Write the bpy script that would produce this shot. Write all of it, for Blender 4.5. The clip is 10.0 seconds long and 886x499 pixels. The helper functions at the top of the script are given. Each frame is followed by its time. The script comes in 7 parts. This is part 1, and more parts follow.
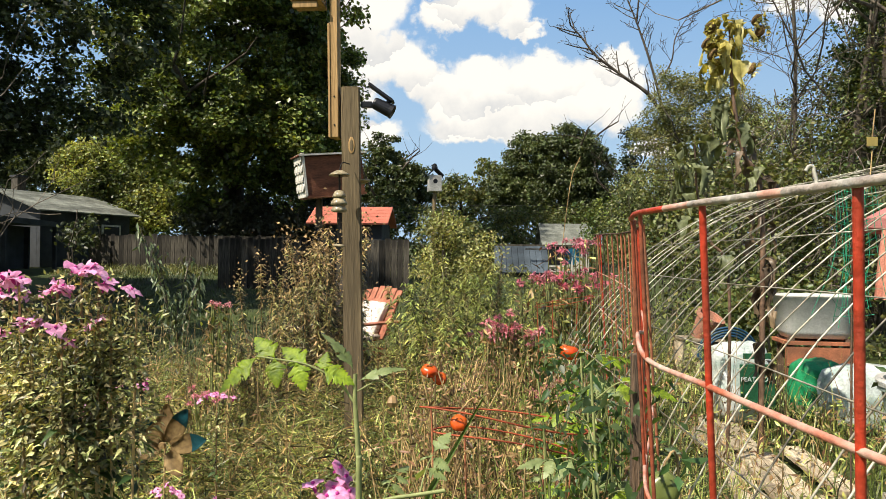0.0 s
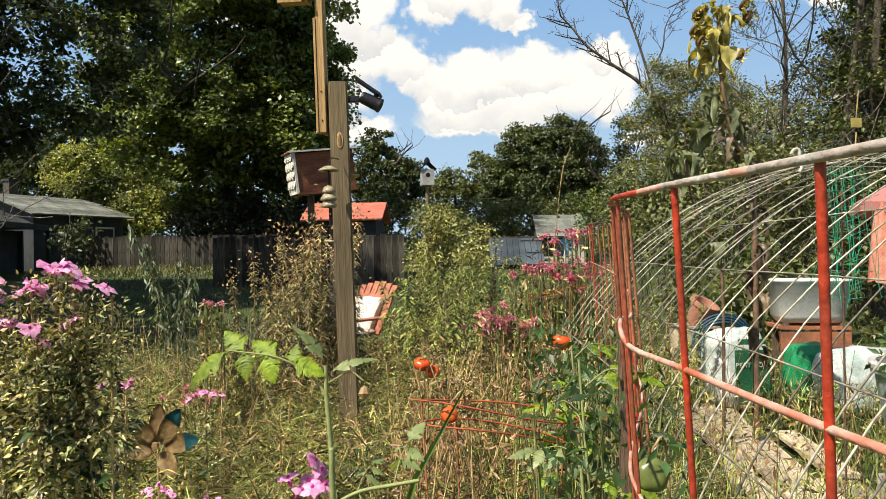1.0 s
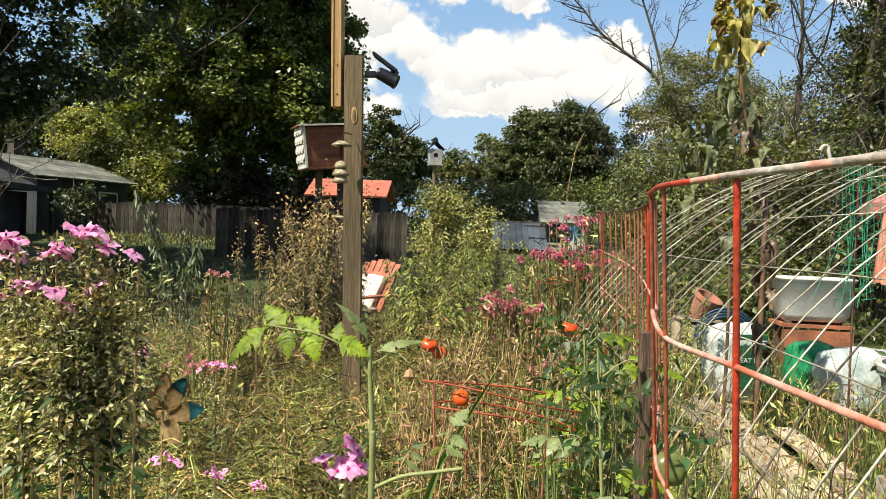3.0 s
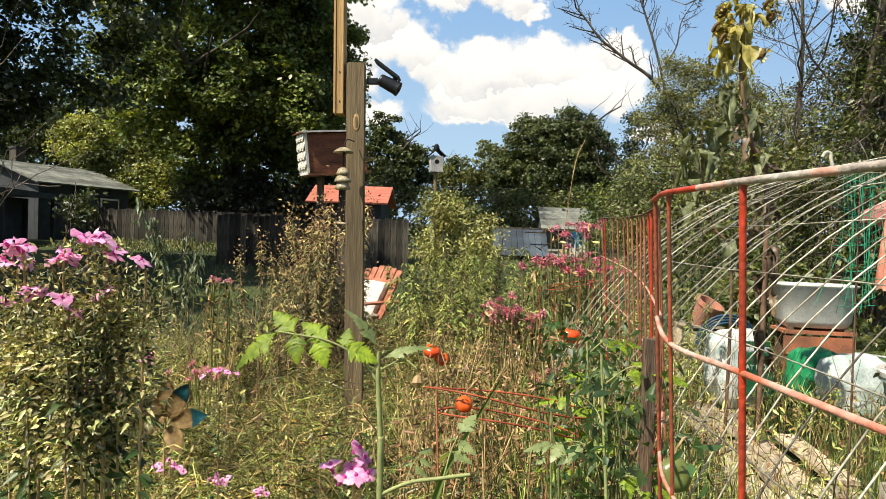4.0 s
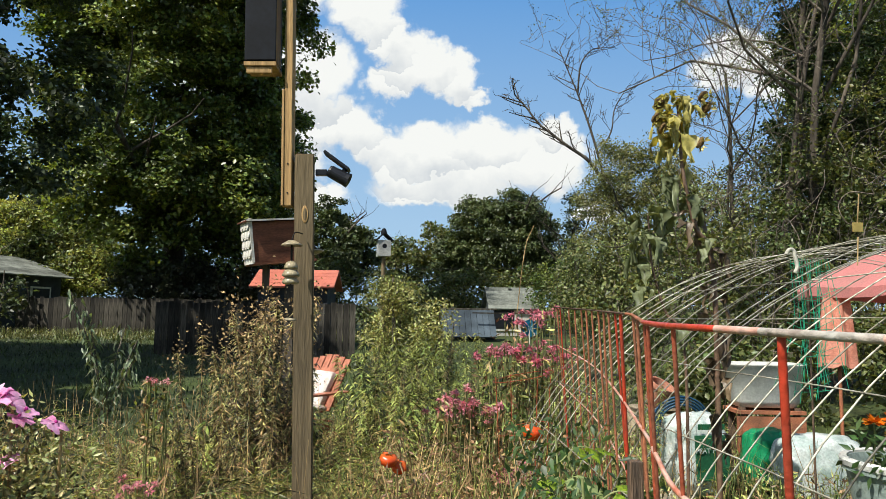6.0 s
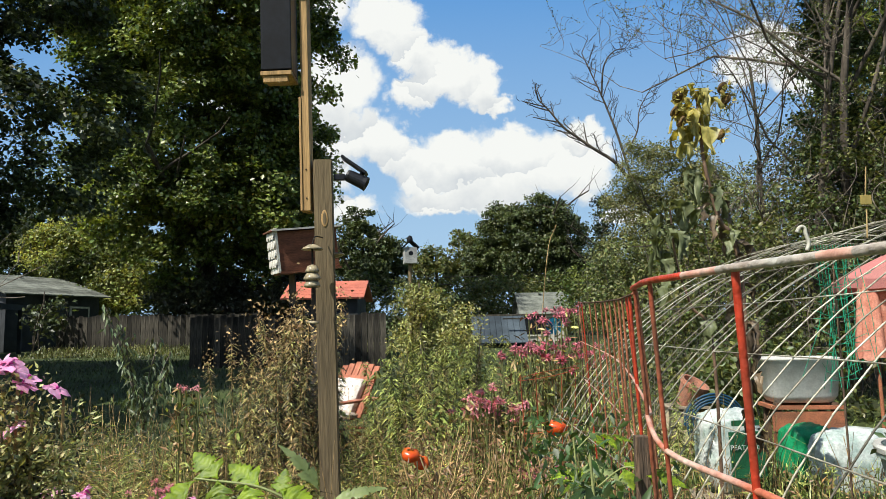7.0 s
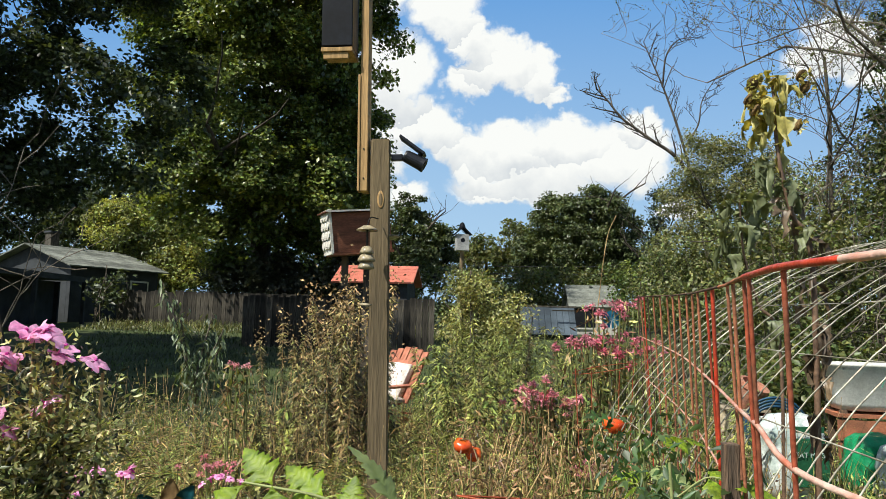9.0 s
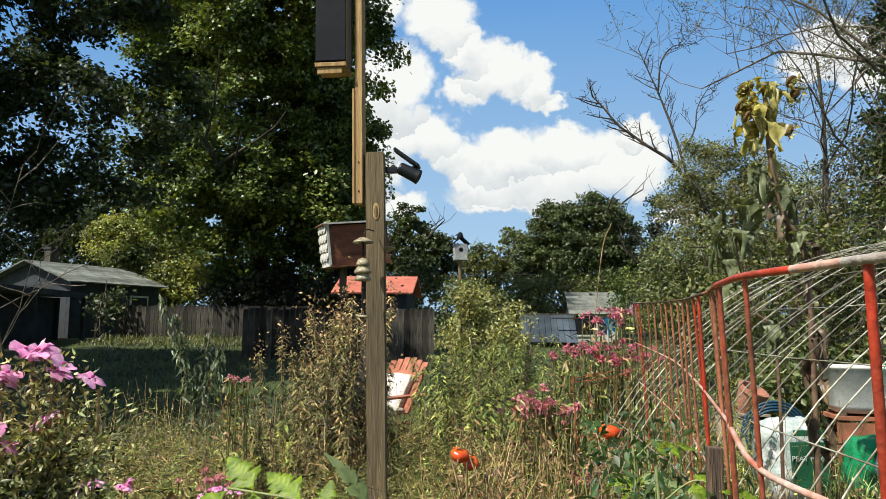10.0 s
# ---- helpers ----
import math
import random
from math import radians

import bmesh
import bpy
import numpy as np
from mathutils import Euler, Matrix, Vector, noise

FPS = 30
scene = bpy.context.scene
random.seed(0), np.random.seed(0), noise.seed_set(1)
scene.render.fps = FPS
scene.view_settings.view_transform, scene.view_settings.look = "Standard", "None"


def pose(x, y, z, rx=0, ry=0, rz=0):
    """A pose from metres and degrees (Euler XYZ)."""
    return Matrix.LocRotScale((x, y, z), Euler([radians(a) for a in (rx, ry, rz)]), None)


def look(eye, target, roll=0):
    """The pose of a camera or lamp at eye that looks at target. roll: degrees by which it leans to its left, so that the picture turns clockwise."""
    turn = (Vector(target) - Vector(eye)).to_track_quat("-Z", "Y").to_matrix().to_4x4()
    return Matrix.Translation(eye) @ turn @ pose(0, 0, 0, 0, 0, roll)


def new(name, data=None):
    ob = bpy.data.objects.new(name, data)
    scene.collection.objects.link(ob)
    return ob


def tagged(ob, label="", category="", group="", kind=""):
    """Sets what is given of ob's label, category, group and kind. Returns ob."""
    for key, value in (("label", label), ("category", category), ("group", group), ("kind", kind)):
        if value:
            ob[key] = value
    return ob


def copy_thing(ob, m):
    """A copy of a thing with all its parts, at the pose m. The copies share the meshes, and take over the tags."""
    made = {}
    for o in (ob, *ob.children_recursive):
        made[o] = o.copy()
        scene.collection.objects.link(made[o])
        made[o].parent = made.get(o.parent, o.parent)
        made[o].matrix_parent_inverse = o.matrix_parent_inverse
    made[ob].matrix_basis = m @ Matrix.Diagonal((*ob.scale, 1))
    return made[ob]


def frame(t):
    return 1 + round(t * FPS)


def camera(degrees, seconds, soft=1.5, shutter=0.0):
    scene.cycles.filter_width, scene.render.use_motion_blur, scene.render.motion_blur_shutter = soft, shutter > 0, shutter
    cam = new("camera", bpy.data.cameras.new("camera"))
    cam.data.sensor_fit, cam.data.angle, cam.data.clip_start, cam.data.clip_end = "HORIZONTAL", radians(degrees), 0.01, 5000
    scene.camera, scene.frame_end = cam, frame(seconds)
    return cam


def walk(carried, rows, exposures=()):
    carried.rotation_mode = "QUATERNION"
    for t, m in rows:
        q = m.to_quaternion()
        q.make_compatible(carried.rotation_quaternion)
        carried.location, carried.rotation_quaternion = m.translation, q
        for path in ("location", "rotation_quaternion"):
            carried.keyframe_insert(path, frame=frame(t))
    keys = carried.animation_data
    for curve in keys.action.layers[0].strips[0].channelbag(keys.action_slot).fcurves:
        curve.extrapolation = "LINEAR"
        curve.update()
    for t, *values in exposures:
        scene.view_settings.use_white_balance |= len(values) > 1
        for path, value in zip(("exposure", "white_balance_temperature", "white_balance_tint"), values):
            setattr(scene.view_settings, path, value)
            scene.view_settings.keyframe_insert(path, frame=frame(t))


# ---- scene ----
cam = camera(65.0, 10.0, soft=0.6)
EXPOSURES = [(0, 0.47, 7000, 9), (3.5, 0.54, 7000, 9), (4.7, 0.54, 7000, 9), (5.1, 0.38, 6650, 8), (5.4, 0.33, 6450, 7), (7.0, 0.32, 6450, 6), (7.5, 0.44, 6550, 9), (8.2, 0.42, 6500, 7), (10, 0.34, 6450, 6)]
PATH = [
    (0, (0.205, -0.228, 1.357), (0.126, 1.770, 1.379), 0.6),
    (0.5, (0.210, -0.207, 1.352), (0.149, 1.792, 1.334), 0.3),
    (1, (0.226, -0.221, 1.352), (0.159, 1.778, 1.357), -0.8),
    (1.5, (0.220, -0.220, 1.352), (0.152, 1.778, 1.339), -0.6),
    (2, (0.204, -0.207, 1.349), (0.135, 1.791, 1.303), 0.2),
    (2.2, (0.198, -0.214, 1.351), (0.128, 1.785, 1.328), 0.7),
    (3.5, (0.182, -0.193, 1.351), (0.113, 1.805, 1.289), 2.1),
    (4, (0.180, -0.203, 1.351), (0.107, 1.795, 1.320), 1.9),
    (4.5, (0.194, -0.166, 1.360), (0.210, 1.832, 1.295), 0.7),
    (4.7, (0.189, -0.167, 1.370), (0.265, 1.831, 1.308), 0.8),
    (4.8, (0.187, -0.169, 1.374), (0.279, 1.830, 1.325), 0.4),
    (5, (0.178, -0.143, 1.383), (0.377, 1.845, 1.477), 2.7),
    (5.1, (0.177, -0.119, 1.387), (0.511, 1.850, 1.500), 2.5),
    (5.3, (0.184, -0.113, 1.407), (0.398, 1.874, 1.492), 1.6),
    (5.5, (0.171, -0.122, 1.432), (0.367, 1.865, 1.552), 2.4),
    (5.7, (0.137, -0.107, 1.423), (0.273, 1.880, 1.604), 2.2),
    (6.8, (0.192, -0.118, 1.382), (0.203, 1.870, 1.602), -1.1),
    (7, (0.195, -0.125, 1.366), (0.186, 1.862, 1.593), -1.1),
    (7.2, (0.178, -0.081, 1.365), (0.008, 1.905, 1.532), 0.3),
    (7.4, (0.123, -0.026, 1.363), (-0.143, 1.955, 1.464), 3.3),
    (7.5, (0.108, -0.008, 1.360), (-0.062, 1.980, 1.490), 3.9),
    (7.9, (0.137, 0.041, 1.356), (0.013, 2.034, 1.448), 2.4),
    (8, (0.129, -0.001, 1.362), (-0.006, 1.992, 1.471), 2.5),
    (8.5, (0.153, -0.039, 1.363), (0.007, 1.948, 1.542), 1.9),
    (9, (0.159, -0.028, 1.361), (0.007, 1.957, 1.554), 1.4),
    (9.5, (0.178, -0.045, 1.358), (0.028, 1.937, 1.582), 0.5),
    (10, (0.180, -0.057, 1.364), (0.029, 1.925, 1.584), 0.4),
]
walk(cam, [(t, look(eye, target, roll)) for t, eye, target, roll in PATH], EXPOSURES)

# ---- sky, sun ----
SUN_AZ, SUN_EL = radians(-132), radians(53)
to_sun = Vector((math.sin(SUN_AZ) * math.cos(SUN_EL), math.cos(SUN_AZ) * math.cos(SUN_EL), math.sin(SUN_EL)))
world = bpy.data.worlds.new("sky")
scene.world = world
world.use_nodes = True
wn = world.node_tree.nodes
sky = wn.new("ShaderNodeTexSky")
sky.sky_type = "NISHITA"
sky.sun_disc = False
sky.sun_elevation, sky.sun_rotation = SUN_EL, SUN_AZ
wn["Background"].inputs["Strength"].default_value = 0.1
world.node_tree.links.new(sky.outputs["Color"], wn["Background"].inputs["Color"])
sun = new("sun", bpy.data.lights.new("sun", "SUN"))
sun.data.energy, sun.data.angle, sun.data.color = 5.0, radians(0.6), (1.0, 0.95, 0.86)
sun.matrix_world = look((0, 0, 30), Vector((0, 0, 30)) - to_sun)


# ---- materials ----
def mat(name, color, rough=0.8, metal=0.0, vary=0.25, scale=8.0, fine=60.0, bump=0.2, second=None, island=False, translucent=0.0, stretch=(1, 1, 1), hue=0.0, coords="Object", spec=0.3, piece=False):
    """A surface: a base colour, broken up by coarse and fine noise, with fine relief."""
    m = bpy.data.materials.new(name)
    m.use_nodes = True
    n, l = m.node_tree.nodes, m.node_tree.links
    b = n["Principled BSDF"]
    b.inputs["Roughness"].default_value, b.inputs["Metallic"].default_value = rough, metal
    b.inputs["Specular IOR Level"].default_value = spec
    tc = n.new("ShaderNodeTexCoord")
    mp = n.new("ShaderNodeMapping")
    mp.inputs["Scale"].default_value = stretch
    l.new(tc.outputs[coords], mp.inputs["Vector"])
    big, small = n.new("ShaderNodeTexNoise"), n.new("ShaderNodeTexNoise")
    big.inputs["Scale"].default_value, small.inputs["Scale"].default_value = scale, fine
    big.inputs["Detail"].default_value, small.inputs["Detail"].default_value = 5, 4
    for t in (big, small):
        l.new(mp.outputs["Vector"], t.inputs["Vector"])
    ramp = n.new("ShaderNodeValToRGB")
    c = Vector(color)
    d = Vector(second) if second else c * (1 - 1.6 * vary)
    ramp.color_ramp.elements[0].position, ramp.color_ramp.elements[1].position = 0.35, 0.65
    ramp.color_ramp.elements[0].color = (*[max(0, v) for v in d], 1)
    ramp.color_ramp.elements[1].color = (*[min(1, v * (1 + 0.3 * vary)) for v in c], 1)
    l.new(big.outputs["Fac"], ramp.inputs["Fac"])
    hsv = n.new("ShaderNodeHueSaturation")
    l.new(ramp.outputs["Color"], hsv.inputs["Color"])
    val = n.new("ShaderNodeMapRange")
    val.inputs["From Min"].default_value, val.inputs["From Max"].default_value = 0.3, 0.7
    val.inputs["To Min"].default_value, val.inputs["To Max"].default_value = 1 - vary, 1 + vary
    l.new(small.outputs["Fac"], val.inputs["Value"])
    last = val.outputs["Result"]
    if island or piece:
        src = n.new("ShaderNodeObjectInfo") if piece else n.new("ShaderNodeNewGeometry")
        rnd = src.outputs["Random"] if piece else src.outputs["Random Per Island"]
        v2 = n.new("ShaderNodeMapRange")
        v2.inputs["To Min"].default_value, v2.inputs["To Max"].default_value = 1 - 1.3 * vary, 1 + 1.3 * vary
        l.new(rnd, v2.inputs["Value"])
        mul = n.new("ShaderNodeMath")
        mul.operation = "MULTIPLY"
        l.new(last, mul.inputs[0]), l.new(v2.outputs["Result"], mul.inputs[1])
        last = mul.outputs["Value"]
        if hue:
            v3 = n.new("ShaderNodeMapRange")
            v3.inputs["To Min"].default_value, v3.inputs["To Max"].default_value = 0.5 - hue, 0.5 + hue
            wn2 = n.new("ShaderNodeTexWhiteNoise")
            wn2.noise_dimensions = "1D"
            l.new(rnd, wn2.inputs["W"]), l.new(wn2.outputs["Value"], v3.inputs["Value"])
            l.new(v3.outputs["Result"], hsv.inputs["Hue"])
    l.new(last, hsv.inputs["Value"])
    l.new(hsv.outputs["Color"], b.inputs["Base Color"])
    if bump:
        bp = n.new("ShaderNodeBump")
        bp.inputs["Strength"].default_value, bp.inputs["Distance"].default_value = bump, 0.01
        l.new(small.outputs["Fac"], bp.inputs["Height"])
        l.new(bp.outputs["Normal"], b.inputs["Normal"])
    if translucent:
        tr = n.new("ShaderNodeBsdfTranslucent")
        warm = n.new("ShaderNodeMix")
        warm.data_type, warm.blend_type = "RGBA", "MULTIPLY"
        warm.inputs["Factor"].default_value = 1
        warm.inputs["B"].default_value = (1.5, 1.35, 0.5, 1) if color[1] > color[2] * 1.2 and color[1] >= color[0] * 0.8 else (1.1, 1.05, 1.05, 1)
        l.new(hsv.outputs["Color"], warm.inputs["A"])
        l.new(warm.outputs["Result"], tr.inputs["Color"])
        mx = n.new("ShaderNodeMixShader")
        mx.inputs["Fac"].default_value = translucent
        l.new(b.outputs["BSDF"], mx.inputs[1]), l.new(tr.outputs["BSDF"], mx.inputs[2])
        l.new(mx.outputs["Shader"], n["Material Output"].inputs["Surface"])
    return m


def leaf_mat(name, color, vary=0.35, translucent=0.35, hue=0.03, second=None, scale=0.6, rough=0.45):
    return mat(name, color, rough, 0, vary, scale, 25, 0, second, island=True, translucent=translucent, hue=hue, spec=0.5)


M_soil = mat("soil", (0.16, 0.12, 0.07), 0.95, vary=0.4, scale=1.5, fine=30, bump=0.8)
# lawn colour darkened to hold the tree shade and the gaps under weeds
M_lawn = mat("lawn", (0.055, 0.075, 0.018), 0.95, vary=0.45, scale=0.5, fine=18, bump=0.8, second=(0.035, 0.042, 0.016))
# two tones paint lit clumps and dark gaps into the crown
M_maple = leaf_mat("maple_leaf", (0.21, 0.25, 0.06), 0.55, 0.28, 0.03, (0.065, 0.1, 0.025), 0.45, 0.38)
# darker copy of the maple leaf, shade on the left trees included
M_maple_shade = leaf_mat("shaded_maple_leaf", (0.062, 0.08, 0.034), 0.5, 0.3, 0.02, (0.034, 0.05, 0.022), 0.5)
M_oak = leaf_mat("far_leaf", (0.055, 0.085, 0.022), 0.4, 0.2, 0.03, (0.04, 0.06, 0.018), 0.2)
M_yellowgreen = leaf_mat("yellow_green_leaf", (0.33, 0.35, 0.11), 0.65, 0.3, 0.04, (0.085, 0.115, 0.04), 0.35)
M_scrub = leaf_mat("scrub_leaf", (0.16, 0.17, 0.055), 0.45, 0.25, 0.05, (0.085, 0.11, 0.032), 0.5)
M_bush = leaf_mat("bush_leaf", (0.075, 0.085, 0.05), 0.4, 0.2, 0.05)
M_bushdark = leaf_mat("shaded_shrub_leaf", (0.17, 0.21, 0.11), 0.45, 0.2, 0.03, (0.06, 0.085, 0.04), 5)
M_spruce = leaf_mat("spruce_needle", (0.04, 0.065, 0.03), 0.35, 0.1, 0.02)
M_weed = leaf_mat("weed_leaf", (0.37, 0.37, 0.12), 0.75, 0.18, 0.04, (0.15, 0.18, 0.045), 1.6, 0.36)
M_gold = leaf_mat("goldenrod_leaf", (0.36, 0.28, 0.11), 0.8, 0.12, 0.06, (0.13, 0.12, 0.045), 1.6, 0.4)
M_phloxleaf = leaf_mat("phlox_leaf", (0.38, 0.35, 0.16), 0.75, 0.2, 0.05, (0.13, 0.15, 0.05), 16, 0.4)
M_tomleaf = leaf_mat("tomato_leaf", (0.29, 0.39, 0.03), 0.45, 0.45, 0.02, (0.13, 0.21, 0.02), 150, 0.5)
M_youngleaf = leaf_mat("young_tomato_leaf", (0.26, 0.31, 0.13), 0.3, 0.3, 0.02, (0.17, 0.22, 0.08), 60, 0.45)
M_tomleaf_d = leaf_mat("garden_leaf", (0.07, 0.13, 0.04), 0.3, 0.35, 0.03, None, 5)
M_reed = leaf_mat("reed_leaf", (0.13, 0.21, 0.05), 0.25, 0.35, 0.02, (0.08, 0.15, 0.04), 9)
M_grass = leaf_mat("green_grass", (0.27, 0.3, 0.085), 0.75, 0.14, 0.04, (0.1, 0.14, 0.035), 1.4, 0.36)
M_dry = leaf_mat("dry_grass", (0.54, 0.4, 0.16), 0.75, 0.1, 0.03, (0.24, 0.16, 0.06), 1.4, 0.4)
M_lawnshade = leaf_mat("shaded_lawn_blade", (0.05, 0.075, 0.015), 0.5, 0.1, 0.03, (0.035, 0.05, 0.015), 0.6)
M_stem = mat("green_stem", (0.2, 0.22, 0.08), 0.7, vary=0.3, fine=40, island=True)
M_drystem = mat("dry_stem", (0.46, 0.32, 0.15), 0.85, vary=0.45, fine=40, island=True, second=(0.2, 0.13, 0.06))
M_tomstem = mat("tomato_stem", (0.3, 0.33, 0.13), 0.6, vary=0.15, fine=80)
M_bark = mat("bark", (0.11, 0.09, 0.07), 0.95, vary=0.45, scale=3, fine=20, bump=1.0, stretch=(1, 1, 0.25))
M_twig = mat("twig", (0.17, 0.14, 0.11), 0.9, vary=0.4, fine=15, island=True)
M_post = mat("weathered_post", (0.21, 0.155, 0.085), 0.9, vary=0.22, scale=2.5, fine=22, bump=0.5, stretch=(5, 5, 0.4), second=(0.125, 0.095, 0.056))
M_board = mat("pine_board", (0.5, 0.31, 0.13), 0.75, vary=0.25, scale=4, fine=30, bump=0.25, stretch=(6, 6, 0.4))
M_black = mat("black_paint", (0.006, 0.008, 0.013), 0.7, vary=0.3, fine=40, bump=0.05, spec=0.2)
M_plastic = mat("black_plastic", (0.015, 0.016, 0.02), 0.35, vary=0.2, fine=60, bump=0.05)
M_brown = mat("brown_stain", (0.2, 0.075, 0.04), 0.75, vary=0.3, scale=4, fine=30, stretch=(1, 1, 4))
M_white = mat("white_paint", (0.72, 0.7, 0.64), 0.65, vary=0.12, scale=9, fine=50, second=(0.5, 0.47, 0.4))
M_greywhite = mat("weathered_white", (0.4, 0.4, 0.38), 0.8, vary=0.2, scale=9, fine=50, second=(0.26, 0.26, 0.25))
M_cream = mat("chime_ceramic", (0.36, 0.3, 0.19), 0.3, vary=0.3, scale=20, fine=80, bump=0.1, second=(0.16, 0.13, 0.08))
M_iron = mat("dark_iron", (0.04, 0.035, 0.03), 0.6, 0.6, vary=0.3, fine=60)
M_red = mat("red_paint", (0.5, 0.045, 0.018), 0.45, vary=0.25, scale=14, fine=90, bump=0.25, second=(0.34, 0.05, 0.025), spec=0.5)
M_rust = mat("rust_red", (0.42, 0.15, 0.075), 0.75, vary=0.3, scale=8, fine=90, bump=0.3, second=(0.24, 0.1, 0.055))
M_oxide = mat("worn_oxide_paint", (0.4, 0.075, 0.035), 0.55, vary=0.3, scale=9, fine=90, bump=0.25, second=(0.22, 0.08, 0.045))
M_pinkrail = mat("faded_red_paint", (0.62, 0.43, 0.35), 0.5, vary=0.2, scale=16, fine=90, bump=0.25, second=(0.5, 0.15, 0.085), spec=0.5)
M_grey = mat("bare_grey_metal", (0.48, 0.46, 0.41), 0.55, 0.2, vary=0.25, scale=20, fine=90, bump=0.4, second=(0.36, 0.27, 0.22))
M_wire = mat("galvanised_wire", (0.4, 0.38, 0.31), 0.6, 0.15, vary=0.5, scale=6, fine=60, bump=0.2, second=(0.2, 0.175, 0.125), piece=True)
M_orange = mat("orange_wire", (0.4, 0.085, 0.035), 0.6, vary=0.35, fine=60)
M_tomato = mat("ripe_tomato", (0.58, 0.06, 0.012), 0.25, vary=0.12, scale=12, fine=40, bump=0.02, second=(0.62, 0.12, 0.015), spec=0.5)
M_greentom = mat("green_tomato", (0.15, 0.18, 0.05), 0.3, vary=0.12, scale=10, bump=0.02, spec=0.5)
M_phlox = mat("phlox_petal", (0.8, 0.45, 0.62), 0.6, vary=0.25, scale=60, fine=200, bump=0.1, island=True, translucent=0.3, hue=0.012, second=(0.7, 0.25, 0.46))
M_phloxeye = mat("phlox_eye", (0.55, 0.04, 0.3), 0.6, vary=0.2)
M_zinnia = mat("pink_petal", (0.66, 0.36, 0.37), 0.65, vary=0.3, scale=10, fine=50, bump=0, island=True, translucent=0.3, hue=0.02, second=(0.66, 0.2, 0.26))
M_magenta = mat("magenta_petal", (0.58, 0.17, 0.23), 0.65, vary=0.4, scale=10, fine=50, bump=0, island=True, translucent=0.3, hue=0.02, second=(0.55, 0.24, 0.28))
M_yellow = mat("yellow_petal", (0.8, 0.47, 0.02), 0.6, vary=0.2, scale=20, bump=0, island=True, translucent=0.3, hue=0.01)
M_marigold = mat("orange_petal", (0.8, 0.22, 0.01), 0.6, vary=0.2, scale=20, bump=0, island=True, translucent=0.3, hue=0.01)
M_sunleaf = leaf_mat("withered_sunflower_leaf", (0.52, 0.44, 0.13), 0.35, 0.25, 0.03, (0.3, 0.27, 0.08), 9)
M_sunleaf_g = leaf_mat("grey_green_leaf", (0.2, 0.22, 0.11), 0.35, 0.25, 0.03, (0.11, 0.13, 0.06), 9)
M_seed = mat("seed_head", (0.16, 0.1, 0.04), 0.9, vary=0.4, fine=90, bump=0.8)
M_tan = mat("tan_metal", (0.42, 0.29, 0.13), 0.6, 0.0, vary=0.3, scale=14, second=(0.17, 0.1, 0.04))
M_teal = mat("teal_metal", (0.02, 0.13, 0.16), 0.45, 0.1, vary=0.2, scale=14)
M_blueflag = mat("blue_foil", (0.03, 0.25, 0.42), 0.35, vary=0.2)
M_shingle = mat("grey_shingle", (0.2, 0.21, 0.18), 0.95, vary=0.25, scale=2, fine=14, bump=0.4, piece=True, spec=0.15)
M_darkwall = mat("dark_siding", (0.05, 0.055, 0.06), 0.8, vary=0.25, scale=2)
M_sidingw = mat("pale_siding", (0.55, 0.53, 0.48), 0.7, vary=0.15, scale=1.5)
M_redroof = mat("red_roof_sheet", (0.52, 0.16, 0.105), 0.6, vary=0.2, scale=2, second=(0.42, 0.13, 0.09))
M_bluegrey = mat("blue_grey_sheet", (0.075, 0.095, 0.115), 0.9, vary=0.25, scale=1.5, piece=True, spec=0.1)
M_fence = mat("grey_fence_board", (0.075, 0.066, 0.052), 0.9, vary=0.5, scale=2, fine=12, bump=0.4, stretch=(4, 4, 0.5), piece=True)
M_brush = leaf_mat("brush_leaf", (0.2, 0.22, 0.085), 0.6, 0.2, 0.05, (0.08, 0.1, 0.04), 0.9)
M_farcrown = leaf_mat("far_crown_leaf", (0.1, 0.125, 0.045), 0.45, 0.2, 0.03, (0.05, 0.07, 0.026), 0.6)
M_verge = leaf_mat("verge_grass", (0.2, 0.2, 0.07), 0.5, 0.15, 0.04, (0.1, 0.12, 0.04), 1.5)
M_scrap = leaf_mat("brown_grass_scrap", (0.36, 0.23, 0.09), 0.6, 0.15, 0.03, (0.16, 0.1, 0.045), 3)
M_withered = leaf_mat("withered_leaf", (0.32, 0.2, 0.085), 0.5, 0.15, 0.03, (0.18, 0.11, 0.05), 4)
M_deadleaf = leaf_mat("dead_brown_leaf", (0.17, 0.115, 0.065), 0.45, 0.1, 0.03, (0.08, 0.055, 0.035), 6)
M_olive = leaf_mat("olive_leaf", (0.24, 0.24, 0.1), 0.45, 0.3, 0.04, (0.12, 0.14, 0.05), 0.7)
M_shrub = leaf_mat("garden_shrub_leaf", (0.38, 0.37, 0.14), 0.5, 0.25, 0.04, (0.17, 0.19, 0.06), 1.5)
M_chair = mat("red_stained_slat", (0.38, 0.14, 0.085), 0.6, vary=0.3, scale=6, fine=30, stretch=(1, 1, 0.3), second=(0.3, 0.1, 0.055))
M_cushion = mat("pale_cushion", (0.74, 0.7, 0.64), 0.9, vary=0.15, scale=20, second=(0.55, 0.45, 0.4))
M_salmon = mat("salmon_canvas", (0.6, 0.21, 0.2), 0.85, vary=0.15, scale=3, fine=90, translucent=0.25, second=(0.52, 0.22, 0.2))
M_salmon2 = mat("salmon_cloth", (0.62, 0.29, 0.21), 0.85, vary=0.2, scale=8, second=(0.5, 0.18, 0.12))
M_tub = mat("white_tub", (0.6, 0.6, 0.56), 0.4, vary=0.12, scale=5, second=(0.45, 0.44, 0.4))
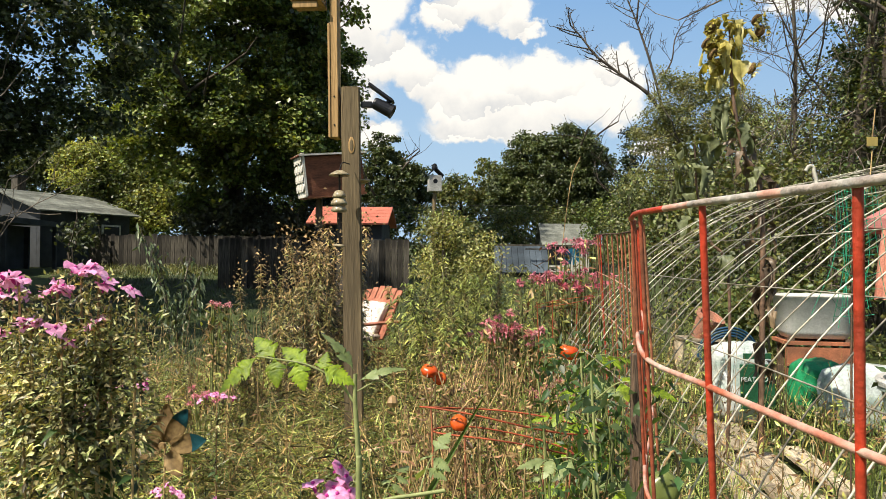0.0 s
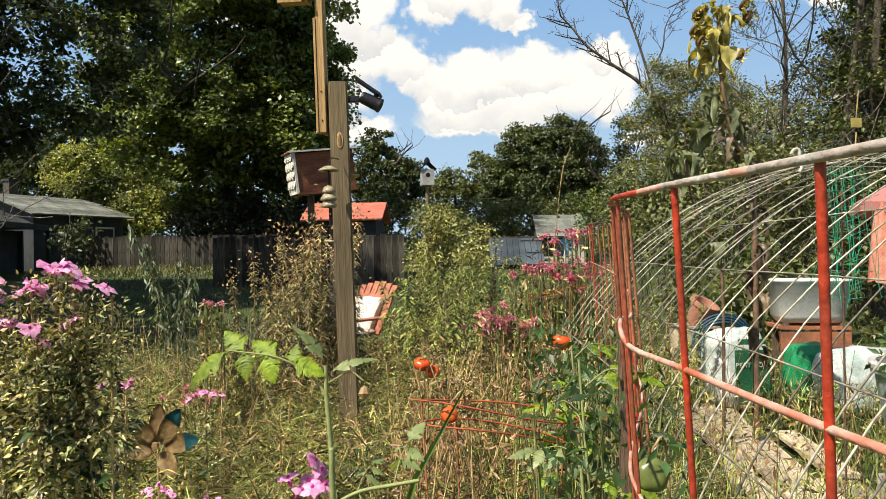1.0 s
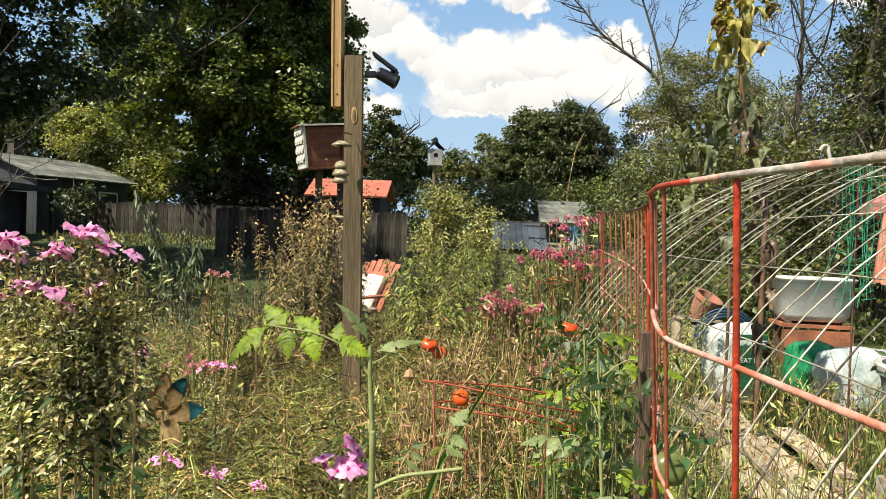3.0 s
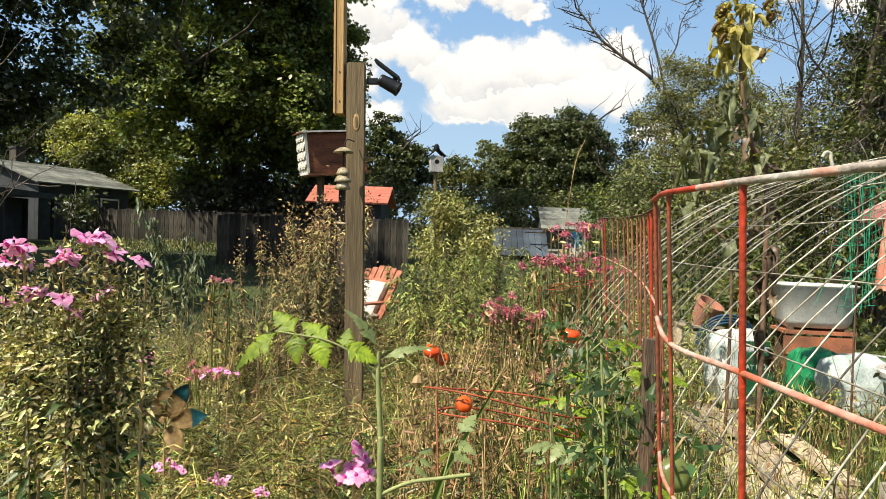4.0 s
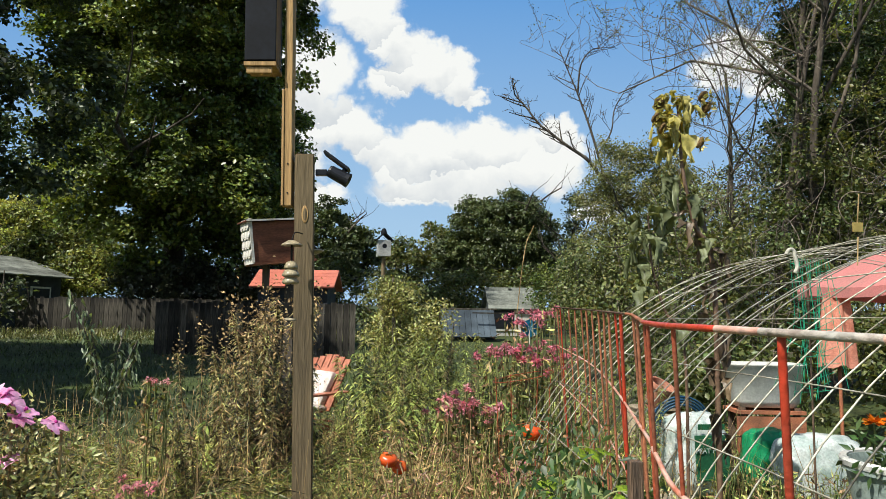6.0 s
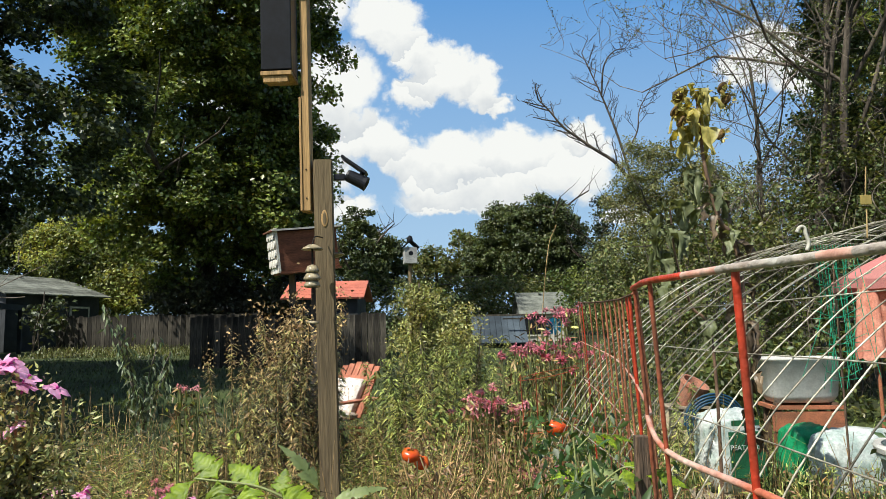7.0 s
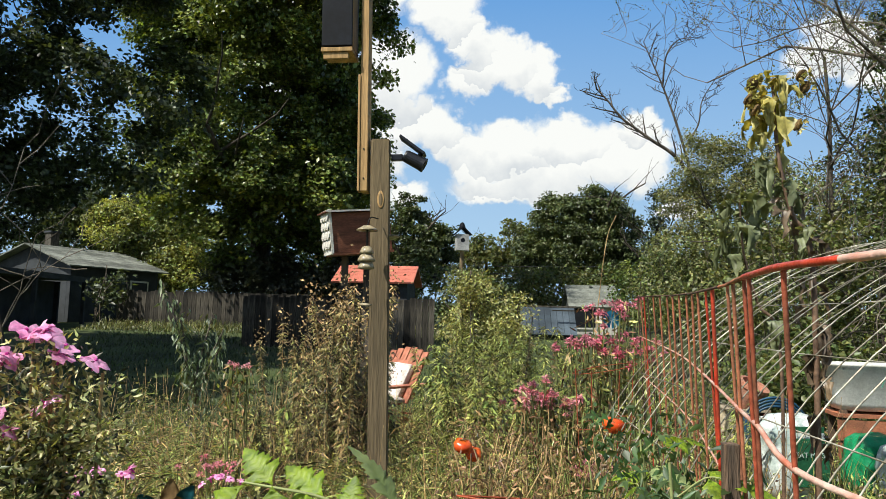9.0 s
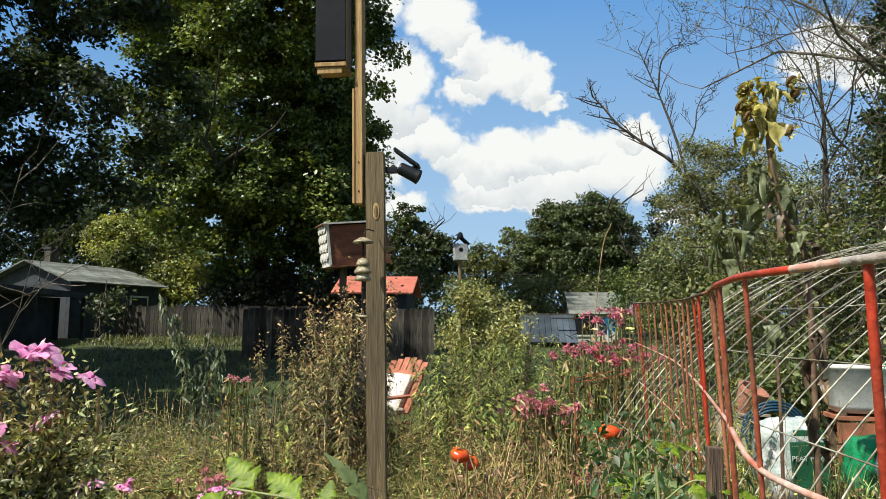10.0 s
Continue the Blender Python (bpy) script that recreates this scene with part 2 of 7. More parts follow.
M_pot = mat("green_grey_pot", (0.27, 0.33, 0.3), 0.5, vary=0.2, scale=5, second=(0.18, 0.23, 0.21))
M_bag = mat("white_bag", (0.55, 0.57, 0.55), 0.35, vary=0.2, scale=9, second=(0.3, 0.38, 0.35))
M_green = mat("green_plastic", (0.015, 0.25, 0.1), 0.35, vary=0.2, scale=8)
M_dkgreen = mat("dark_green_print", (0.02, 0.11, 0.05), 0.4, vary=0.2)
M_net = mat("green_netting", (0.03, 0.36, 0.2), 0.5, vary=0.2)
M_hose = mat("blue_hose", (0.02, 0.07, 0.13), 0.4, vary=0.2)
M_clay = mat("terracotta", (0.4, 0.16, 0.1), 0.85, vary=0.3, scale=10, second=(0.3, 0.17, 0.12))
M_plank = mat("pale_plank", (0.54, 0.45, 0.32), 0.9, vary=0.35, scale=5, fine=30, stretch=(4, 0.4, 1), second=(0.32, 0.25, 0.17), piece=True)
M_stakewood = mat("brown_stake", (0.15, 0.095, 0.06), 0.9, vary=0.4, scale=14, fine=60, bump=0.6, stretch=(5, 5, 0.5), second=(0.08, 0.06, 0.045))
M_deadwood = mat("dark_rust", (0.13, 0.075, 0.05), 0.85, vary=0.4, scale=18, fine=90, bump=0.5)
M_cable = mat("cable", (0.02, 0.02, 0.02), 0.7, vary=0.1)
M_rope = mat("pale_rope", (0.6, 0.57, 0.48), 0.9, vary=0.2, fine=90)


# ---- mesh helpers ----
def fast_mesh(name, verts, faces, material, smooth=False):
    """A mesh from arrays: verts (n, 3), faces (m, k)."""
    verts, faces = np.asarray(verts, np.float32), np.asarray(faces, np.int32)
    me = bpy.data.meshes.new(name)
    m, k = faces.shape
    me.vertices.add(len(verts))
    me.vertices.foreach_set("co", verts.ravel())
    me.loops.add(m * k)
    me.loops.foreach_set("vertex_index", faces.ravel())
    me.polygons.add(m)
    me.polygons.foreach_set("loop_start", np.arange(0, m * k, k, dtype=np.int32))
    me.polygons.foreach_set("loop_total", np.full(m, k, np.int32))
    me.update(calc_edges=True)
    me.validate()
    if smooth:
        me.polygons.foreach_set("use_smooth", np.ones(m, bool))
    me.materials.append(material)
    return me


def link(name, me, parent=None, label="", m=None):
    ob = new(name, me)
    if parent:
        ob.parent = parent
    if m is not None:
        ob.matrix_basis = m
    if label:
        ob["label"] = label
    return ob


def part(name, bm, material, parent=None, label="", smooth=False, m=None, bevel=0.0):
    if bevel:
        bmesh.ops.bevel(bm, geom=bm.edges[:], offset=bevel, segments=2, affect="EDGES", profile=0.6)
    me = bpy.data.meshes.new(name)
    if smooth:
        for f in bm.faces:
            f.smooth = True
    bm.to_mesh(me)
    bm.free()
    me.materials.append(material)
    return link(name, me, parent, label, m)


def thing(name, label, category, at=(0, 0, 0), rz=0, group="", kind=""):
    ob = new(name)
    ob.matrix_basis = pose(*at, 0, 0, rz)
    return tagged(ob, label, category, group, kind)


def box(bm, cx, cy, cz, sx, sy, sz, turn=None):
    """A block in bm, by its middle and its sizes."""
    m = Matrix.Translation((cx, cy, cz)) @ (turn or Matrix()) @ Matrix.Diagonal((sx, sy, sz, 1))
    bmesh.ops.create_cube(bm, size=1, matrix=m)
    return bm


def block(cx, cy, cz, sx, sy, sz, turn=None):
    return box(bmesh.new(), cx, cy, cz, sx, sy, sz, turn)


def tube_arrays(path, radii, sides=6):
    """Vertices and quads of a tube along a path."""
    p = np.asarray(path, float)
    n = len(p)
    r = np.broadcast_to(np.asarray(radii, float), (n,))
    tan = np.gradient(p, axis=0)
    tan /= np.linalg.norm(tan, axis=1, keepdims=True) + 1e-9
    ref = np.where(np.abs(tan[:, 2:3]) > 0.9, np.array([[1.0, 0, 0]]), np.array([[0, 0, 1.0]]))
    u = np.cross(tan, ref)
    u /= np.linalg.norm(u, axis=1, keepdims=True) + 1e-9
    for i in range(1, n):
        if u[i] @ u[i - 1] < 0:
            u[i] = -u[i]
    v = np.cross(tan, u)
    a = np.linspace(0, 2 * math.pi, sides, endpoint=False)
    ring = u[:, None] * np.cos(a)[None, :, None] + v[:, None] * np.sin(a)[None, :, None]
    verts = (p[:, None] + ring * r[:, None, None]).reshape(-1, 3)
    i, j = np.meshgrid(np.arange(n - 1), np.arange(sides), indexing="ij")
    j2 = (j + 1) % sides
    faces = np.stack([i * sides + j, i * sides + j2, (i + 1) * sides + j2, (i + 1) * sides + j], -1).reshape(-1, 4)
    return verts, faces


def join(arrays):
    vs, fs, n = [], [], 0
    for v, f in arrays:
        vs.append(v), fs.append(np.asarray(f) + n)
        n += len(v)
    return np.concatenate(vs), np.concatenate(fs)


def tubes(name, paths, material, parent=None, label="", sides=6, smooth=True):
    """One mesh of several tubes: paths of (points, radii)."""
    v, f = join([tube_arrays(p, r, sides) for p, r in paths])
    return link(name, fast_mesh(name, v, f, material, smooth), parent, label)


def bend(points, steps=8):
    """A smooth curve through a few points (Catmull-Rom)."""
    p = [Vector(q) for q in points]
    p = [p[0] * 2 - p[1], *p, p[-1] * 2 - p[-2]]
    out = []
    for i in range(1, len(p) - 2):
        for k in range(steps):
            t = k / steps
            a, b, c, d = p[i - 1:i + 3]
            out.append(0.5 * (2 * b + (c - a) * t + (2 * a - 5 * b + 4 * c - d) * t * t + (3 * b - a - 3 * c + d) * t ** 3))
    out.append(p[-2])
    return [tuple(q) for q in out]


RNG = np.random.default_rng(7)


def unit(v):
    return v / (np.linalg.norm(v, axis=-1, keepdims=True) + 1e-9)


def leaf_arrays(at, along, normal, length, width, fold=0.15, droop=0.15):
    """Folded leaves, six corners and two quads each: base, two flanks a side, tip."""
    n = len(at)
    along, normal = unit(along), unit(normal)
    side = unit(np.cross(along, normal))
    normal = np.cross(side, along)
    L, W = np.broadcast_to(length, (n,))[:, None], np.broadcast_to(width, (n,))[:, None]
    mid = at + along * L * 0.5 - normal * (L * fold * 0.5)
    a = at
    b = at + along * L * 0.4 + side * W * 0.5
    c = at + along * L - normal * L * droop
    d = at + along * L * 0.4 - side * W * 0.5
    v = np.stack([a, b, c, d, mid], 1).reshape(-1, 3)
    i = (np.arange(n) * 5)[:, None]
    f = np.stack([i + 0, i + 1, i + 4, i + 1, i + 2, i + 4, i + 2, i + 3, i + 4, i + 3, i + 0, i + 4], 1).reshape(-1, 3)
    return v, f


def card_arrays(at, normal, size, squash=0.7):
    """Small four-cornered leaves for far crowns, bent across the middle."""
    n = len(at)
    normal = unit(normal)
    u = unit(np.cross(normal, RNG.normal(size=(n, 3))))
    w = np.cross(normal, u)
    s = np.broadcast_to(size, (n,))[:, None]
    v = np.stack([at - u * s * 0.6, at + w * s * squash * 0.5 + normal * s * 0.12, at + u * s * 0.6, at - w * s * squash * 0.5 + normal * s * 0.12], 1).reshape(-1, 3)
    i = (np.arange(n) * 4)[:, None]
    f = np.stack([i, i + 1, i + 2, i, i + 2, i + 3], 1).reshape(-1, 3)
    return v, f


def blade_arrays(base, lean, height, width):
    """Grass blades that bend over: five corners each."""
    n = len(base)
    lean3 = np.concatenate([lean, np.zeros((n, 1))], 1)
    across = unit(np.stack([-lean[:, 1], lean[:, 0], np.zeros(n)], 1) + RNG.normal(scale=0.3, size=(n, 3)) * [1, 1, 0])
    h, w = height[:, None], np.broadcast_to(width, (n,))[:, None]
    up = np.array([0, 0, 1.0])
    p1 = base + up * h * 0.55 + lean3 * h * 0.3
    p2 = base + up * h * (1 - 0.35 * np.minimum(1, np.linalg.norm(lean, axis=1, keepdims=True))) + lean3 * h
    v = np.stack([base - across * w / 2, base + across * w / 2, p1 - across * w * 0.4, p1 + across * w * 0.4, p2], 1).reshape(-1, 3)
    i = (np.arange(n) * 5)[:, None]
    f = np.stack([i, i + 1, i + 2, i + 1, i + 3, i + 2, i + 2, i + 3, i + 4], 1).reshape(-1, 3)
    return v, f


def ground_z(x, y):
    """The lie of the land: level by the garden, rising behind it."""
    x, y = np.asarray(x, float), np.asarray(y, float)
    s = np.clip((y - 6) / 22, 0, 1)
    far = np.clip((y - 30) / 60, 0, 1)
    return 0.78 * s * s * (3 - 2 * s) + 3.0 * far * far + 0.03 * np.sin(x * 1.7 + 0.6) * np.cos(y * 1.3)


# ---- ground ----
def build_ground():
    xs = np.concatenate([[-3000, -800, -300], np.linspace(-90, -14, 20), np.linspace(-13, 13, 53), np.linspace(14, 90, 20), [300, 800, 3000]])
    ys = np.concatenate([[-3000, -600, -120], np.linspace(-40, -3, 10), np.linspace(-2, 12, 40), np.linspace(13, 60, 40), [80, 120, 300, 900, 3000]])
    X, Y = np.meshgrid(xs, ys, indexing="ij")
    V = np.stack([X, Y, ground_z(X, Y)], -1).reshape(-1, 3)
    nx, ny = len(xs), len(ys)
    i, j = np.meshgrid(np.arange(nx - 1), np.arange(ny - 1), indexing="ij")
    F = np.stack([i * ny + j, (i + 1) * ny + j, (i + 1) * ny + j + 1, i * ny + j + 1], -1).reshape(-1, 4)
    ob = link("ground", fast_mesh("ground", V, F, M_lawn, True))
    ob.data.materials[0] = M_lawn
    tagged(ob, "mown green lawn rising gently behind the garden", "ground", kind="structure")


build_ground()


# ---- sky backdrop ----
def build_backdrop():
    """A far upright sheet of blue sky with cumulus clouds."""
    m = bpy.data.materials.new("cloudy_sky")
    m.use_nodes = True
    n, l = m.node_tree.nodes, m.node_tree.links
    n.clear()
    out, em = n.new("ShaderNodeOutputMaterial"), n.new("ShaderNodeEmission")
    l.new(em.outputs["Emission"], out.inputs["Surface"])
    tc = n.new("ShaderNodeTexCoord")

    def math_node(op, a, b=None, clamp=False):
        q = n.new("ShaderNodeMath")
        q.operation, q.use_clamp = op, clamp
        for k, v in enumerate((a, b)):
            if v is None:
                continue
            if isinstance(v, (int, float)):
                q.inputs[k].default_value = v
            else:
                l.new(v, q.inputs[k])
        return q.outputs["Value"]

    def noise_node(scale, detail, rough=0.55, vec=None):
        q = n.new("ShaderNodeTexNoise")
        q.inputs["Scale"].default_value, q.inputs["Detail"].default_value, q.inputs["Roughness"].default_value = scale, detail, rough
        l.new(vec or tc.outputs["Object"], q.inputs["Vector"])
        return q.outputs

    # billows push the outline about
    w1, w2 = noise_node(0.016, 6), noise_node(0.06, 5)
    sep = n.new("ShaderNodeSeparateXYZ")
    l.new(tc.outputs["Object"], sep.inputs["Vector"])
    c1, c2 = n.new("ShaderNodeSeparateColor"), n.new("ShaderNodeSeparateColor")
    l.new(w1["Color"], c1.inputs["Color"]), l.new(w2["Color"], c2.inputs["Color"])
    px = math_node("ADD", math_node("ADD", sep.outputs["X"], math_node("MULTIPLY", math_node("SUBTRACT", c1.outputs["Red"], 0.5), 60)), math_node("MULTIPLY", math_node("SUBTRACT", c2.outputs["Red"], 0.5), 34))
    pz = math_node("ADD", math_node("ADD", sep.outputs["Z"], math_node("MULTIPLY", math_node("SUBTRACT", c1.outputs["Green"], 0.5), 60)), math_node("MULTIPLY", math_node("SUBTRACT", c2.outputs["Green"], 0.5), 34))
    cover, low = None, None
    for x, z, a, b in CLOUDS:
        dx = math_node("DIVIDE", math_node("SUBTRACT", px, x), a)
        dz = math_node("DIVIDE", math_node("SUBTRACT", pz, z), b)
        d = math_node("SQRT", math_node("ADD", math_node("MULTIPLY", dx, dx), math_node("MULTIPLY", dz, dz)))
        k = math_node("SUBTRACT", 1.0, d)
        cover = k if cover is None else math_node("MAXIMUM", cover, k)
        s = math_node("MULTIPLY", math_node("MULTIPLY", dz, -1.0), math_node("GREATER_THAN", k, -0.2))
        low = s if low is None else math_node("MAXIMUM", low, s)
    edge = n.new("ShaderNodeMapRange")
    edge.interpolation_type = "SMOOTHSTEP"
    edge.inputs["From Min"].default_value, edge.inputs["From Max"].default_value = -0.1, 0.3
    l.new(cover, edge.inputs["Value"])
    ramp = n.new("ShaderNodeValToRGB")
    ramp.color_ramp.elements[0].position, ramp.color_ramp.elements[1].position = 0.1, 0.6
    ramp.color_ramp.elements[0].color, ramp.color_ramp.elements[1].color = (0.47, 0.68, 0.92, 1), (0.13, 0.36, 0.78, 1)
    l.new(math_node("DIVIDE", sep.outputs["Z"], 800.0), ramp.inputs["Fac"])
    shade = n.new("ShaderNodeValToRGB")
    shade.color_ramp.elements[0].position, shade.color_ramp.elements[1].position = 0.25, 0.85
    shade.color_ramp.elements[0].color, shade.color_ramp.elements[1].color = (1.05, 1.04, 1.02, 1), (0.72, 0.75, 0.8, 1)
    n3 = noise_node(0.012, 6)
    l.new(math_node("ADD", math_node("MULTIPLY", low, 0.6), math_node("MULTIPLY", math_node("SUBTRACT", n3["Fac"], 0.45), 0.7)), shade.inputs["Fac"])
    mix = n.new("ShaderNodeMix")
    mix.data_type = "RGBA"
    l.new(edge.outputs["Result"], mix.inputs["Factor"]), l.new(ramp.outputs["Color"], mix.inputs["A"]), l.new(shade.outputs["Color"], mix.inputs["B"])
    l.new(mix.outputs["Result"], em.inputs["Color"])
    em.inputs["Strength"].default_value = SKY_GLOW
    bm = bmesh.new()
    box(bm, 0, 3, 330, 2600, 6, 780)
    ob = part("backdrop", bm, m)
    ob.location = (200, 900, 0)
    tagged(ob, "blue summer sky with bright white cumulus clouds", "sky", kind="structure")


SKY_GLOW = 0.72
# middles and half sizes, on a sheet 900 m away
CLOUDS = [(-343, 331, 61, 60), (-359, 254, 57, 79), (-306, 260, 57, 39), (-272, 239, 32, 43), (-382, 441, 66, 39), (-277, 416, 57, 39), (-244, 379, 36, 39), (-206, 346, 47, 38), (-237, 316, 39, 29), (-161, 329, 39, 34), (-136, 302, 29, 16), (-113, 216, 146, 53),
          (-105, 242, 49, 34), (-186, 233, 57, 36), (-231, 208, 47, 39), (-26, 213, 61, 46), (-166, 171, 103, 23), (-17, 252, 32, 23), (241, 371, 53, 38), (210, 342, 46, 26), (273, 332, 46, 38), (-344, 158, 57, 24), (-476, 360, 86, 79), (38, 139, 34, 15)]
build_backdrop()


# ---- trees ----
def limbs(base, height, spread, radius, rng, levels=3, lean=(0, 0), forks=4, droop=0.0, first=0.35, crook=0.13):
    """Tapered trunk and limbs: tube paths and the tips of the last twigs."""
    paths, tips = [], []

    def grow(p, d, length, r, level):
        pts, q, dd = [tuple(p)], Vector(p), Vector(d).normalized()
        n = 6 if level == 0 else 5
        for k in range(n):
            dd = (dd + Vector(rng.normal(scale=crook if level else crook * 0.22, size=3)) + Vector((0, 0, 0.06 if level else 0.02)) - Vector((0, 0, droop * level))).normalized()
            q = q + dd * (length / n)
            pts.append(tuple(q))
        paths.append((pts, np.linspace(r, r * (0.45 if level < levels else 0.25), len(pts))))
        if level >= levels:
            tips.append(pts[-1]), tips.append(pts[-3])
            return
        for k in range(forks + (level == 0) * 3):
            s = first + (1 - first) * (k + 0.5) / (forks + (level == 0) * 3) if level == 0 else 0.3 + 0.7 * (k + 0.6) / forks
            i = min(len(pts) - 1, max(1, round(s * n)))
            a = rng.uniform(0, 2 * math.pi)
            side = Vector((math.cos(a), math.sin(a), rng.uniform(0.1, 0.7)))
            away = (dd * 0.35 + side * spread).normalized()
            grow(pts[i], away, length * rng.uniform(0.42, 0.62), max(0.004, r * (1 - 0.5 * s) * 0.5), level + 1)
    grow(Vector(base), Vector((lean[0], lean[1], 1)), height, radius, 0)
    return paths, tips


def crown_points(blobs, clumps, per, clump_r, rng, shell=0.55, flat=0.6, reach=1.12, sag=0.0):
    """Leaf places: clumps sown in the outer part of several ellipsoids, then leaves round each clump."""
    vol = np.array([b[3] * b[4] * b[5] for b in blobs]) ** 0.8
    pick = rng.choice(len(blobs), clumps, p=vol / vol.sum())
    B = np.array(blobs)[pick]
    d = unit(rng.normal(size=(clumps, 3)))
    r = rng.uniform(shell ** 3, 1.0, clumps) ** (1 / 3) * rng.uniform(min(0.82, reach * 0.7), reach, clumps)
    c = B[:, :3] + d * B[:, 3:6] * r[:, None]
    size = rng.uniform(0.6, 1.35, clumps) * clump_r
    off = np.clip(rng.normal(size=(clumps, per, 3)) * 0.5, -0.85, 0.85)
    off[..., 2] = off[..., 2] * flat - sag * (off[..., 0] ** 2 + off[..., 1] ** 2)
    p = (c[:, None] + off * size[:, None, None]).reshape(-1, 3)
    out = np.repeat(d, per, 0)
    return p, out


def tree(name, label, at, height, radius, blobs, clumps, per, clump_r, leaf, leaf_material, seed, levels=2, shell=0.5, lean=(0, 0), spread=0.9, category="tree", forks=4):
    rng = np.random.default_rng(seed)
    z = float(ground_z(at[0], at[1]))
    ob = thing(name, label, category, (at[0], at[1], z))
    paths, tips = limbs((0, 0, -0.1), height, spread, radius, rng, levels, lean, forks)
    tubes("trunk", paths, M_bark, ob, sides=6)
    B = [(x - at[0], y - at[1], zz - z, a, b, c) for x, y, zz, a, b, c in blobs]
    p, out = crown_points(B, clumps, per, clump_r, rng, shell, 0.6, 1.0)
    nrm = rng.normal(size=p.shape) + np.array([0, 0, 0.9]) + out * 0.4
    v, f = card_arrays(p, nrm, rng.uniform(0.7, 1.3, len(p)) * leaf)
    link("crown", fast_mesh("crown", v, f, leaf_material), ob)
    return ob


def big_maple(label, at, height, radius, blobs, boughs, per, bough_r, leaf, material, seed, fill):
    """A maple whose crown is built of many rounded leafy boughs over a darker inside."""
    rng = np.random.default_rng(seed)
    z = float(ground_z(at[0], at[1]))
    ob = thing("maple_tree", label, "tree", (at[0], at[1], z))
    paths, tips = limbs((0, 0, -0.1), height, 1.0, radius, rng, 2, (0, 0), 4)
    tubes("trunk", paths, M_bark, ob, sides=6)
    B = [(x - at[0], y - at[1], zz - z, a, b, c) for x, y, zz, a, b, c in blobs]
    p, out = crown_points(B, boughs, per, bough_r, rng, 0.72, 0.7, 1.05)
    v, f = card_arrays(p, rng.normal(size=p.shape) * 0.55 + np.array([0, 0, 0.75]) + out * 0.5, rng.uniform(0.6, 1.35, len(p)) * leaf, 0.85)
    link("crown", fast_mesh("crown", v, f, material), ob)
    p, out = crown_points(B, fill, 120, bough_r, rng, 0.0, 0.8, 0.8)
    v, f = card_arrays(p, rng.normal(size=p.shape), rng.uniform(0.8, 1.4, len(p)) * leaf * 1.3, 0.85)
    link("inner_crown", fast_mesh("inner_crown", v, f, material), ob)
    return ob


